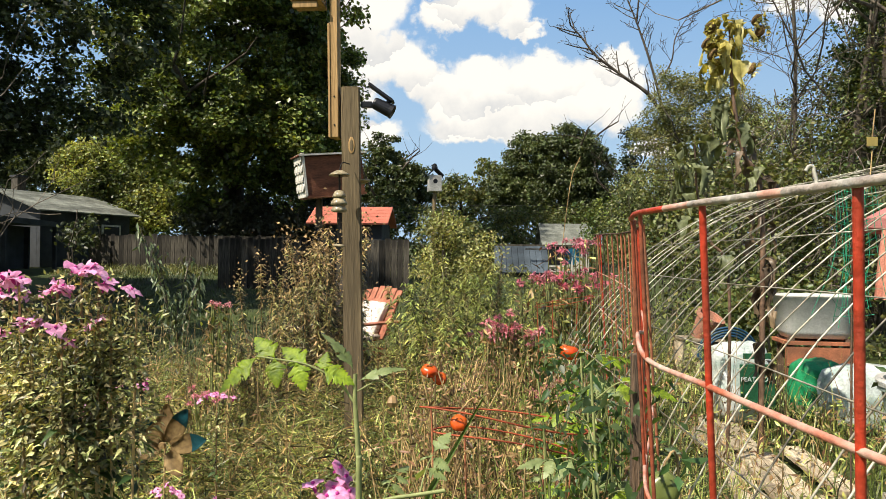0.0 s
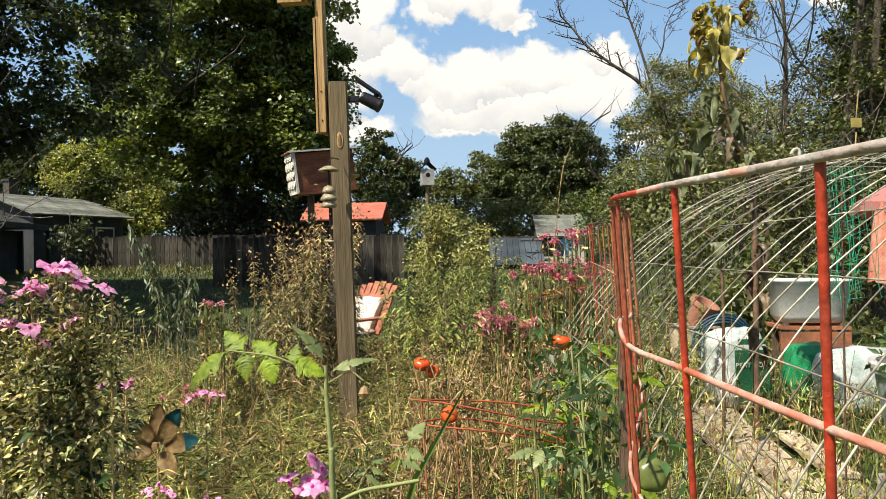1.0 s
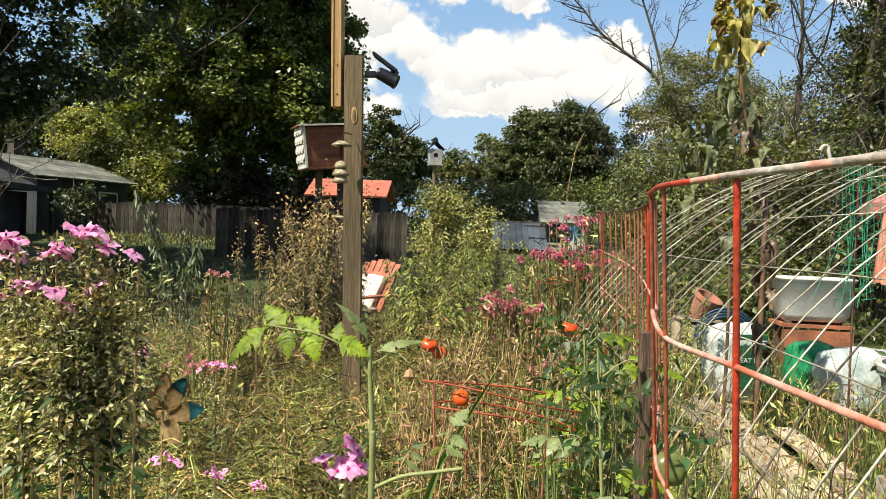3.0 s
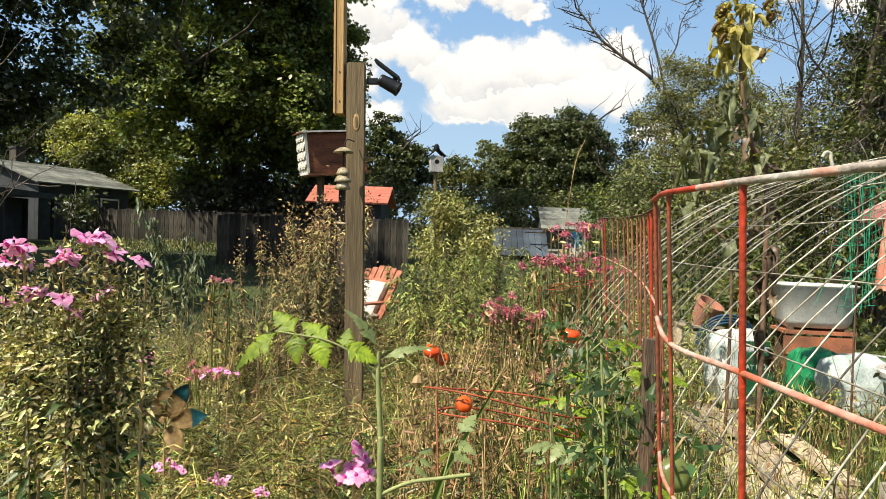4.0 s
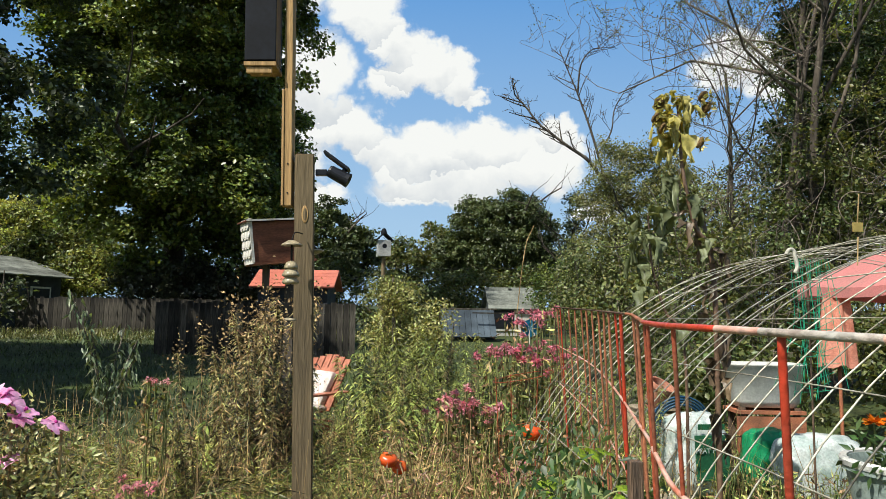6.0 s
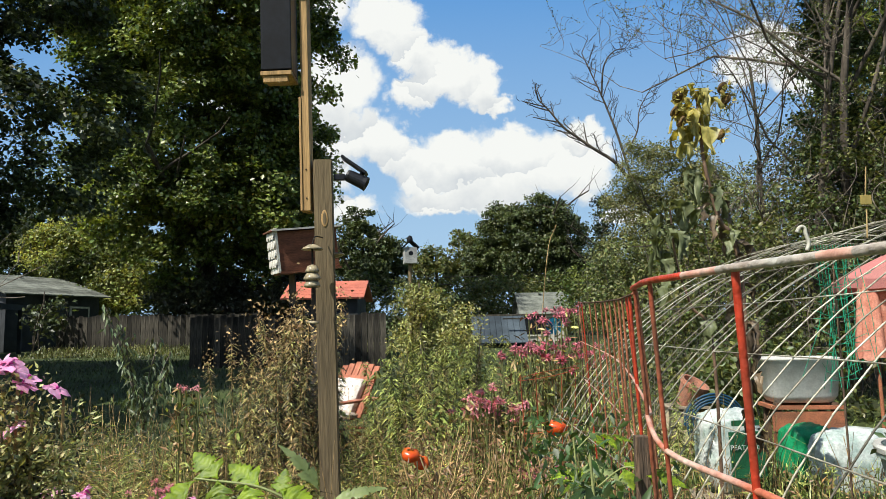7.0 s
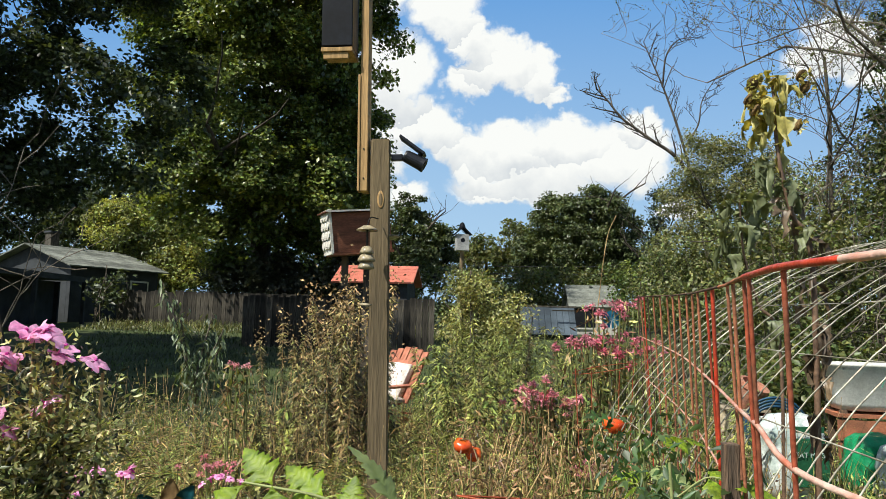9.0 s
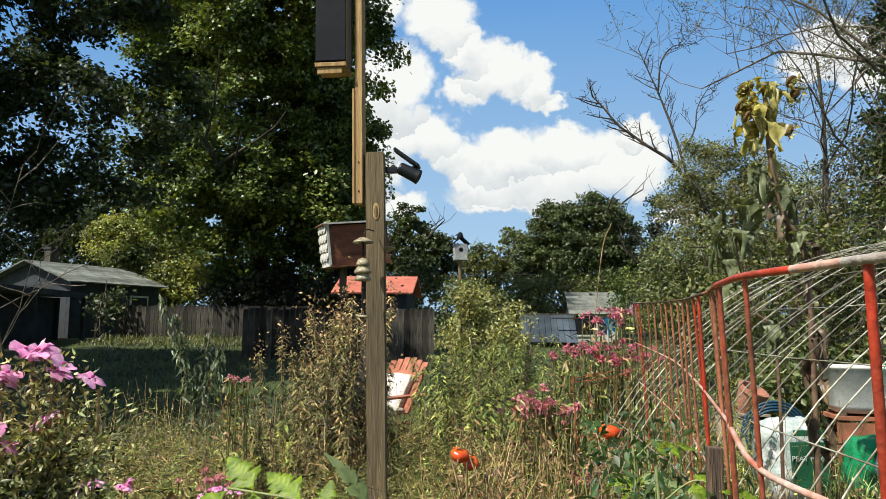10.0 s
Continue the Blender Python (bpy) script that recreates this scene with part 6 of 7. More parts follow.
def build_flowers():
    phlox((-0.26, 0.6, 0), [(-0.268, 0.54, 1.322, 2, 0.0185), (-0.246, 0.55, 1.346, 1, 0.018), (-0.22, 0.54, 1.342, 2, 0.0185), (-0.175, 0.54, 1.318, 1, 0.019), (-0.208, 0.545, 1.316, 1, 0.0185), (-0.305, 0.55, 1.284, 2, 0.017),
                            (-0.24, 0.53, 1.265, 1, 0.018), (-0.224, 0.55, 1.281, 1, 0.0175), (-0.32, 0.55, 1.332, 2, 0.018), (-0.36, 0.6, 1.31, 3, 0.018), (-0.25, 0.52, 1.276, 1, 0.0175)], 61, bushy=0.8)
    phlox((-0.32, 0.64, 0), [(-0.39, 0.62, 1.262, 2, 0.017)] + [(-0.225 - 0.03 * (k % 5), 0.57 + 0.04 * (k % 3), 1.27 - 0.04 * (k // 3), 0, 0.01) for k in range(5)], 62, bushy=0.8)
    phlox((-0.42, 0.92, 0), [(-0.412, 0.9, 1.118, 4, 0.013), (-0.376, 0.88, 1.148, 3, 0.013), (-0.397, 0.9, 1.1, 5, 0.013), (-0.35, 0.92, 1.14, 2, 0.012), (-0.44, 0.93, 1.13, 3, 0.012)], 63, bushy=0.4)
    phlox((-0.4, 1.35, 0), [(-0.467, 1.3, 0.84, 6, 0.011), (-0.355, 1.3, 0.812, 4, 0.011), (-0.268, 1.3, 0.787, 4, 0.01), (-0.367, 1.32, 1.045, 5, 0.012)], 65, bushy=0.35)
    phlox((0.1, 0.38, 0), [(0.096, 0.362, 1.172, 3, 0.0125), (0.09, 0.365, 1.16, 2, 0.0115)], 64, label="pink phlox bloom low in front of the weeds", bushy=0.15)
    clump_flower((-1.2, 3.6), 0.07, 1.08, M_zinnia, 71, count=8)
    clump_flower((0.37, 3.7), 0.14, 0.96, M_zinnia, 72, count=22)
    clump_flower((0.52, 3.75), 0.09, 0.9, M_zinnia, 73, count=9)
    clump_flower((0.57, 2.9), 0.09, 0.76, M_magenta, 74, count=9)
    clump_flower((-0.95, 2.8), 0.09, 0.72, M_zinnia, 75, count=7)
    clump_flower((0.86, 4.15), 0.14, 1.43, M_magenta, 76, label="tall magenta flower clump beside the red fence", count=14)
    clump_flower((0.72, 3.95), 0.16, 1.22, M_magenta, 77, label="tall dusty-pink flower clump beside the red fence", count=18)
    clump_flower((0.95, 3.9), 0.14, 1.2, M_magenta, 78, count=10)
    ob = thing("pinwheel", "small bright blue foil pinwheel among the flowers", "pinwheel", (0.836, 4.1, 0))
    for k in range(8):
        bm = bmesh.new()
        a = 2 * math.pi * k / 8
        q = [bm.verts.new(p) for p in ((0, 0, 0), (0.055 * math.cos(a), -0.012, 0.055 * math.sin(a)), (0.05 * math.cos(a + 0.6), 0.004, 0.05 * math.sin(a + 0.6)))]
        bm.faces.new(q)
        bmesh.ops.solidify(bm, geom=bm.faces[:], thickness=0.001)
        part("vane", bm, M_blueflag, ob, m=pose(0, 0, 1.37))
    tubes("stick", [([(0, 0.01, 0), (0, 0.01, 1.37)], 0.004)], M_white, ob)
    # metal flower ornament
    ob = thing("metal_flower", "metal flower ornament with tan and teal petals on a rod", "ornament", (-0.765, 1.96, 0))
    for k, (a, L, m, tw) in enumerate(((-3, 0.118, M_tan, -8), (-42, 0.105, M_tan, 6), (32, 0.125, M_tan, 6), (78, 0.125, M_tan, 5), (-100, 0.07, M_tan, -6), (140, 0.09, M_tan, 6))):
        bm = bmesh.new()
        rows = []
        for j in range(7):
            t = j / 6
            w = 0.031 * math.sin(math.pi * min(1, 0.12 + 0.85 * t)) ** 0.8
            rows.append([bm.verts.new((s * w, -0.02 * t + 0.012 * (1 - abs(s)), 0.018 + L * t)) for s in (-1, -0.4, 0.4, 1)])
        for r0, r1 in zip(rows, rows[1:]):
            for i in range(3):
                bm.faces.new((r0[i], r0[i + 1], r1[i + 1], r1[i]))
        bmesh.ops.solidify(bm, geom=bm.faces[:], thickness=0.0015)
        pet = part("petal", bm, m, ob, smooth=True, m=pose(0, 0, 0.74, -13 + tw, 0, 0) @ Matrix.Rotation(radians(a), 4, "Y"))
        if k in (1, 2, 3):
            bm = bmesh.new()
            rows = []
            for j in range(4):
                t = 0.6 + 0.4 * j / 3
                w = 0.0314 * math.sin(math.pi * min(1, 0.12 + 0.85 * t)) ** 0.8
                rows.append([bm.verts.new((s * w, -0.02 * t + 0.012 * (1 - abs(s)) - 0.006, 0.018 + L * t + 0.001)) for s in (-1, -0.4, 0.4, 1)])
            for r0, r1 in zip(rows, rows[1:]):
                for i in range(3):
                    bm.faces.new((r0[i], r0[i + 1], r1[i + 1], r1[i]))
            bmesh.ops.solidify(bm, geom=bm.faces[:], thickness=0.001)
            part("petal_tip", bm, M_teal, pet, "teal painted tip", smooth=True)
    part("hub", lathe([(0.0, 0.0), (0.012, 0.0), (0.01, 0.008), (0, 0.01)], 12), M_tan, ob, m=pose(0, -0.012, 0.75, 90))
    tubes("rod", [([(0, 0.006, 0), (0, 0.006, 0.75)], 0.003)], M_drystem, ob)


build_flowers()


def leaflet(parent, at, d, L, W, nrm, material, rng, curl=None):
    """One lobed, toothed leaflet, folded along its rib and curling down to the tip."""
    side = d.cross(nrm).normalized()
    bm = bmesh.new()
    n, rows = 27, []
    curl = rng.uniform(0.15, 0.4) if curl is None else curl
    for j in range(n + 1):
        q = j / n
        env = W * min(1.0, (q / 0.22) ** 0.7) * (1 - max(0.0, q - 0.22) / 0.78) ** 0.75
        tooth = (0.74, 0.86, 1.0)[j % 3]
        w = env * tooth * (0.62 if j in (9, 10, 18) else 1.0)
        c = at + d * L * q - nrm * (curl * L * q * q)
        fwd = d * (0.2 * L * tooth * (1 - q))
        rows.append([bm.verts.new(c + fwd * abs(k) - side * w * k - nrm * h * w) for k, h in ((1, 0.28), (0.5, -0.02), (0, 0.16), (-0.5, -0.02), (-1, 0.28))])
    for r0, r1 in zip(rows, rows[1:]):
        for i in range(4):
            bm.faces.new((r0[i], r0[i + 1], r1[i + 1], r1[i]))
    part("leaflet", bm, material, parent, smooth=True)


def tomato_leaf(parent, base, tip, width, seed, material, sag=0.05, upright=0.0):
    """A compound leaf: a curved rib with lobed, toothed leaflets in pairs and one at the end."""
    rng = np.random.default_rng(seed)
    b, t = Vector(base), Vector(tip)
    mid = (b + t) / 2 + Vector((0, 0, sag))
    path = bend([b, mid, t], 10)
    rib = tubes("leaf_rib", [(path, np.linspace(0.03, 0.012, len(path)) * width)], M_tomstem, parent, sides=6)
    along = (t - b).normalized()
    across = along.cross(Vector((0, 0, 1))).normalized()

    n = len(path)
    for k, u in enumerate((0.5, 0.85)):
        at = Vector(path[int(u * (n - 1))])
        for s in (-1, 1):
            d = (along * (0.55 + 0.25 * upright) + across * s * 0.75 * (1 - upright) + Vector((0, 0, upright * s * 0.85 - 0.55 * (1 - upright) + rng.normal() * 0.2))).normalized()
            leaflet(parent, at, d, width * rng.uniform(0.65, 0.9), width * 0.31, Vector((0, -0.35 - upright, 1 - 0.75 * upright)).normalized(), material, rng)
    leaflet(parent, Vector(path[-1]), (along + Vector((0, 0, -0.45))).normalized(), width * 1.05, width * 0.36, Vector((0, -0.35 - upright, 1 - 0.6 * upright)).normalized(), material, rng)


def build_tomatoes():
    ob = thing("tomato_plant", "young tomato plant with bright toothed leaves close by", "tomato plant", (0.117, 0.32, 0))
    stem = bend([(0.02, 0.03, 0), (0.006, 0.005, 0.7), (0.002, 0, 1.149), (0.001, 0, 1.2), (-0.002, 0, 1.242), (-0.002, 0, 1.264)], 8)
    tubes("stem", [(stem, np.linspace(0.0032, 0.0015, len(stem)))], M_tomstem, ob, sides=8)
    rng = np.random.default_rng(81)
    rib = bend([(-0.003, 0, 1.242), (-0.014, 0.001, 1.256), (-0.0263, 0, 1.2645), (-0.0441, 0, 1.2715), (-0.0696, 0, 1.2751), (-0.0813, 0, 1.2766)], 6)
    tubes("leaf_rib", [(rib, np.linspace(0.0012, 0.0006, len(rib)))], M_tomstem, ob, sides=6)
    facing = Vector((-0.15, -0.62, 0.75))
    for base, tip, w, curl in (((-0.079, 0, 1.2766), (-0.1125, -0.012, 1.256), 0.0128, 0.3), ((-0.066, 0, 1.2752), (-0.0876, 0.012, 1.2935), 0.012, 0.2), ((-0.067, 0, 1.2765), (-0.0628, -0.013, 1.2563), 0.0102, 0.25),
                               ((-0.04, 0, 1.271), (-0.0655, 0.012, 1.286), 0.0118, 0.2), ((-0.05, 0, 1.2735), (-0.041, -0.012, 1.2542), 0.0106, 0.28), ((-0.03, 0, 1.266), (-0.0275, 0.012, 1.28), 0.009, 0.05),
                               ((-0.0295, 0, 1.269), (-0.002, -0.007, 1.261), 0.0118, 0.25)):
        d = Vector(tip) - Vector(base)
        nrm = (facing - d.normalized() * facing.dot(d.normalized())).normalized()
        leaflet(ob, Vector(base), d.normalized(), d.length, w, nrm, M_tomleaf, rng, curl)
    # grey-green young leaves curled over at the top and on the other side
    leaflet(ob, Vector((-0.003, 0, 1.266)), Vector((-0.42, 0.1, 0.9)).normalized(), 0.038, 0.009, Vector((0.8, -0.5, 0.35)).normalized(), M_youngleaf, rng, 0.45)
    leaflet(ob, Vector((0.0, 0, 1.258)), Vector((0.86, -0.05, 0.5)).normalized(), 0.04, 0.007, Vector((-0.3, -0.6, 0.8)).normalized(), M_youngleaf, rng, 0.35)
    tubes("flower_stalk", [(bend([(-0.001, 0, 1.25), (0.0165, 0, 1.2586), (0.027, 0, 1.252)], 5), 0.0007)], M_tomstem, ob)
    part("blossom", lathe([(0.0, 0.0), (0.003, 0.002), (0.005, 0.007), (0.002, 0.01), (0, 0.01)], 8), M_dry, ob, "pale withered tomato blossom", m=pose(0.028, 0.0, 1.248, 160))
    tubes("side_shoot", [(bend([(0.002, 0, 1.155), (0.0236, -0.002, 1.166), (0.0467, -0.004, 1.171), (0.07, -0.004, 1.175)], 6), 0.0016)], M_tomstem, ob)
    tomato_leaf(ob, (0.05, 0, 1.171), (0.06, 0.01, 1.2), 0.026, 84, M_youngleaf, 0.004)
    tomato_leaf(ob, (0.02, 0, 1.162), (0.03, 0.02, 1.18), 0.018, 85, M_youngleaf, 0.004)
    # garlic-like blade in front
    g = thing("reed_blade", "broad dark green reed blade crossing the view", "grass", (0.097, 0.6, 0))
    V = []
    for t in np.linspace(0, 1, 12):
        c = Vector((0.125 * t ** 7, 0.0, 1.19 * t))
        w = 0.0075 * (1 - t ** 5) + 0.0008
        V += [tuple(c + Vector((-w, 0, 0.25 * w))), tuple(c + Vector((0, 0.006, 0))), tuple(c + Vector((w, 0, -0.25 * w)))]
    F = [(3 * i + j, 3 * i + j + 1, 3 * i + j + 4, 3 * i + j + 3) for i in range(11) for j in range(2)]
    link("blade", fast_mesh("blade", V, F, M_reed, True), g)
    # ripening plants with fruit
    for k, (x, y, z, r) in enumerate(((0.652, 2.93, 0.935, 0.046), (0.062, 2.27, 0.948, 0.03), (0.097, 2.31, 0.915, 0.026), (0.182, 1.38, 0.975, 0.019), (0.522, 0.92, 0.985, 0.027))):
        green = k == 4
        bm = lathe([(0.0, -0.8), (0.45, -0.78), (0.85, -0.5), (1.05, 0.0), (0.95, 0.45), (0.55, 0.72), (0.2, 0.7), (0.0, 0.6)], 24)
        for v in bm.verts:
            a = math.atan2(v.co.y, v.co.x)
            s = 1 + 0.06 * math.cos(5 * a + k) * (1 if v.co.z > 0 else 0.4)
            v.co = Vector((v.co.x * s, v.co.y * s, v.co.z * 0.88)) * r
        t = thing("tomato", "large unripe green tomato on the vine" if green else "ripe red-orange tomato hanging on a withered vine", "tomato", (x, y, z), group="tomatoes")
        part("fruit", bm, M_greentom if green else M_tomato, t, smooth=True, m=pose(0, 0, 0, 20 * k, 12, 0))
        rng = np.random.default_rng(90 + k)
        n = 6
        d = np.stack([np.cos(np.arange(n) * 1.05), np.sin(np.arange(n) * 1.05), np.full(n, 0.15)], 1)
        v, f = leaf_arrays(np.tile([0, 0, r * 0.66], (n, 1)), d, np.tile([0, 0, 1.0], (n, 1)), r * 0.8, r * 0.25)
        link("calyx", fast_mesh("calyx", v, f, M_tomleaf_d), t)
        tubes("vine", [(bend([(0, 0, r * 0.62), (0.01, 0.02, r + 0.012), (0.04, 0.05, 0.0), (0.06, 0.08, -z * 0.5), (0.05, 0.08, -z)], 5), 0.0022)], M_drystem, t, sides=5)
    # orange wire cage round the withered vines
    ob = thing("tomato_cage", "tilted orange wire tomato cage among withered vines", "plant cage", (0.285, 1.4, 0))
    for z, rx in ((0.985, 0.19), (0.935, 0.165), (0.6, 0.15)):
        pts = [(rx * math.cos(a) + 0.006 * math.sin(3 * a + 40 * z), rx * 0.3 * math.sin(a), z - 0.025 * math.cos(a) + 0.007 * math.sin(2 * a + 25 * z)) for a in np.linspace(0, 2 * math.pi, 40)]
        tubes("ring", [(pts, 0.0022)], M_orange, ob, sides=6)
    for k in range(4):
        a = 0.5 + k * math.pi / 2
        tubes("leg", [([(0.19 * math.cos(a), 0.057 * math.sin(a), 0.985 - 0.025 * math.cos(a)), (0.13 * math.cos(a), 0.1 * math.sin(a), 0)], 0.0026)], M_rust, ob, sides=6)
    ob = thing("tomato_cage", "rusty orange wire tomato cage beside the pink flowers", "plant cage", (0.72, 3.6, 0))
    for z, r in ((1.12, 0.16), (0.85, 0.15), (0.55, 0.13)):
        tubes("ring", [([(r * math.cos(a), r * math.sin(a), z + 0.03 * math.cos(a)) for a in np.linspace(0, 2 * math.pi, 36)], 0.002)], M_orange, ob, sides=6)
    for k in range(4):
        a = 0.3 + k * math.pi / 2
        tubes("leg", [([(0.16 * math.cos(a), 0.16 * math.sin(a), 1.12), (0.1 * math.cos(a), 0.1 * math.sin(a), 0)], 0.0024)], M_orange, ob, sides=6)
    # short brown stake by the fence
    ob = thing("wood_stake", "short brown square wooden stake beside the fence", "stake", (0.515, 1.07, 0))
    part("stake_body", block(0, 0, 0.59, 0.022, 0.022, 1.185), M_stakewood, ob, bevel=0.002)
    # tangle of withered vines
    rng = np.random.default_rng(95)
    paths = []
    for k in range(300):
        x, y = rng.uniform(0.0, 0.62), rng.uniform(1.25, 3.0)
        h = rng.uniform(0.5, 1.0)
        paths.append((bend([(x, y, 0), (x + rng.normal() * 0.06, y + rng.normal() * 0.06, h * 0.5), (x + rng.normal() * 0.09, y + rng.normal() * 0.07, h)], 4), rng.uniform(0.0009, 0.0022)))
    ob = thing("withered_vines", "brown withered tomato vines standing in a tangle", "vines", (0, 0, 0), kind="stuff")
    tubes("vine_stems", paths, M_drystem, ob, sides=4)
    n = 6500
    p = np.stack([rng.uniform(0.0, 0.66, n), rng.uniform(1.3, 3.1, n), rng.uniform(0.25, 0.95, n)], 1)
    v, f = leaf_arrays(p, rng.normal(size=(n, 3)) + [0, 0, -0.6], rng.normal(size=(n, 3)), rng.uniform(0.012, 0.034, n), 0.008, 0.4, 0.4)
    link("curled_leaves", fast_mesh("curled_leaves", v, f, M_withered), ob)
    # greener tomato foliage by the fence
    for k, (x, y, z, s) in enumerate(((0.45, 1.12, 1.14, 9), (0.5, 1.45, 1.0, 9), (0.62, 2.0, 1.02, 8), (0.42, 0.92, 0.92, 8), (0.52, 1.7, 1.12, 7), (0.405, 0.83, 1.02, 6))):
        ob = thing("tomato_plant", "leafy green tomato plant growing against the red fence", "tomato plant", (x, y, 0), group="tomato plants by the fence")
        st = bend([(0, 0, 0), (0.02, 0, z * 0.5), (-0.01, 0.01, z)], 6)
        tubes("stem", [(st, 0.0028)], M_tomstem, ob)
        for j in range(s):
            a = rng.uniform(0, 6.28)
            b = Vector((0, 0, z * (0.6 + 0.4 * j / s)))
            tomato_leaf(ob, b, b + Vector((0.09 * math.cos(a), 0.09 * math.sin(a), 0.03)), 0.06, 100 + k * 14 + j, (M_tomleaf, M_youngleaf, M_tomleaf, M_tomleaf_d)[j % 4], 0.02)


build_tomatoes()


def build_sunflower():
    """Dried sunflowers with hanging withered leaves."""
    def hung_leaf(ob, at, L, W, reach, rng, material, name="leaf"):
        a = rng.uniform(0, 6.28)
        d = Vector((math.cos(a), math.sin(a), 0.1))
        s = Vector((-d.y, d.x, 0))
        tw = rng.uniform(-1.0, 1.0)
        bm = bmesh.new()
        rows = []
        for i in range(8):
            u = i / 7
            c = Vector(at) + d * (0.02 + reach * math.sin(1.6 * u)) + Vector((0, 0, 0.05 * math.sin(3 * u) - L * u ** 1.3)) + Vector(rng.normal(size=3)) * 0.008
            w = W * math.sin(math.pi * min(1, 0.1 + 0.9 * u)) ** 0.7 * rng.uniform(0.75, 1.15)
            s2 = Matrix.Rotation(tw * u * 2, 3, "Z") @ s
            k = rng.normal(size=4) * 0.014
            rows.append([bm.verts.new(c - s2 * w + d * (k[0] + 0.35 * w)), bm.verts.new(c - s2 * w * 0.5 + d * k[1]), bm.verts.new(c + d * 0.012), bm.verts.new(c + s2 * w * 0.5 + d * k[2]), bm.verts.new(c + s2 * w + d * (k[3] + 0.35 * w))])
        for r0, r1 in zip(rows, rows[1:]):
            for i in range(4):
                bm.faces.new((r0[i], r0[i + 1], r1[i + 1], r1[i]))
        part(name, bm, material, ob, smooth=True)

    for k, (x, y, top, seed, n) in enumerate(((2.03, 4.55, 2.97, 111, 44), (1.72, 4.3, 2.12, 112, 30))):
        rng = np.random.default_rng(seed)
        ob = thing("sunflower", "tall withered sunflower with drooping heads and curled yellow leaves" if k == 0 else "shorter sunflower with grey-green drooping leaves", "sunflower", (x, y, 0))
        path = bend([(0.14, 0, 0), (0.14, 0, top * 0.58), (0.02, 0, top * 0.7), (-0.06, 0, top * 0.84), (-0.08, 0, top)], 8)
        tubes("stalk", [(path, np.linspace(0.022 - 0.01 * k, 0.01 - 0.004 * k, len(path)))], M_deadleaf, ob, sides=8)
        zs, xs = [q[2] for q in path], [q[0] for q in path]
        for j in range(n):
            t = rng.uniform(0.9, 1.02) if j % 3 else rng.uniform(0.62, 0.9)
            z = top * t
            hung_leaf(ob, (float(np.interp(z, zs, xs)) - 0.03, 0, z), rng.uniform(0.1, 0.24), rng.uniform(0.025, 0.05), rng.uniform(0.02, 0.17) if t > 0.9 else rng.uniform(0.02, 0.1), rng, M_sunleaf_g if k or t < 0.84 else M_sunleaf)
        if k == 0:
            for j in range(26):
                z = rng.uniform(0.5, 2.2)
                hung_leaf(ob, (float(np.interp(z, zs, xs)), 0, z), rng.uniform(0.1, 0.24), rng.uniform(0.015, 0.035), rng.uniform(0.02, 0.09), rng, M_deadleaf, "dead_leaf")
        heads = ((-0.23, -0.06, top - 0.06), (0.07, -0.08, top - 0.01), (-0.25, -0.05, top - 0.16), (-0.22, -0.08, top - 0.24), (0.03, -0.1, top - 0.34), (0.1, -0.06, top - 0.08)) if k == 0 else ()
        for j, (hx, hy, hz) in enumerate(heads):
            h = part("seed_head", lathe([(0.0, 0.02), (0.02, 0.02), (0.042, 0.0), (0.038, -0.014), (0.0, -0.018)], 18), M_seed, ob, m=pose(hx, hy, hz, 130, 20 * j - 30, 30 * j))
            m = 26
            a = np.arange(m) * 2.4
            d = np.stack([np.cos(a), np.sin(a), np.full(m, 0.5)], 1)
            v, f = leaf_arrays(d * 0.035, d + rng.normal(size=(m, 3)) * 0.9 + [0, 0, 0.8], rng.normal(size=(m, 3)), rng.uniform(0.02, 0.045, m), 0.02, 0.4, 0.5)
            tagged(link("bract_ring", fast_mesh("bract_ring", v, f, M_sunleaf), h), kind="stuff")


build_sunflower()


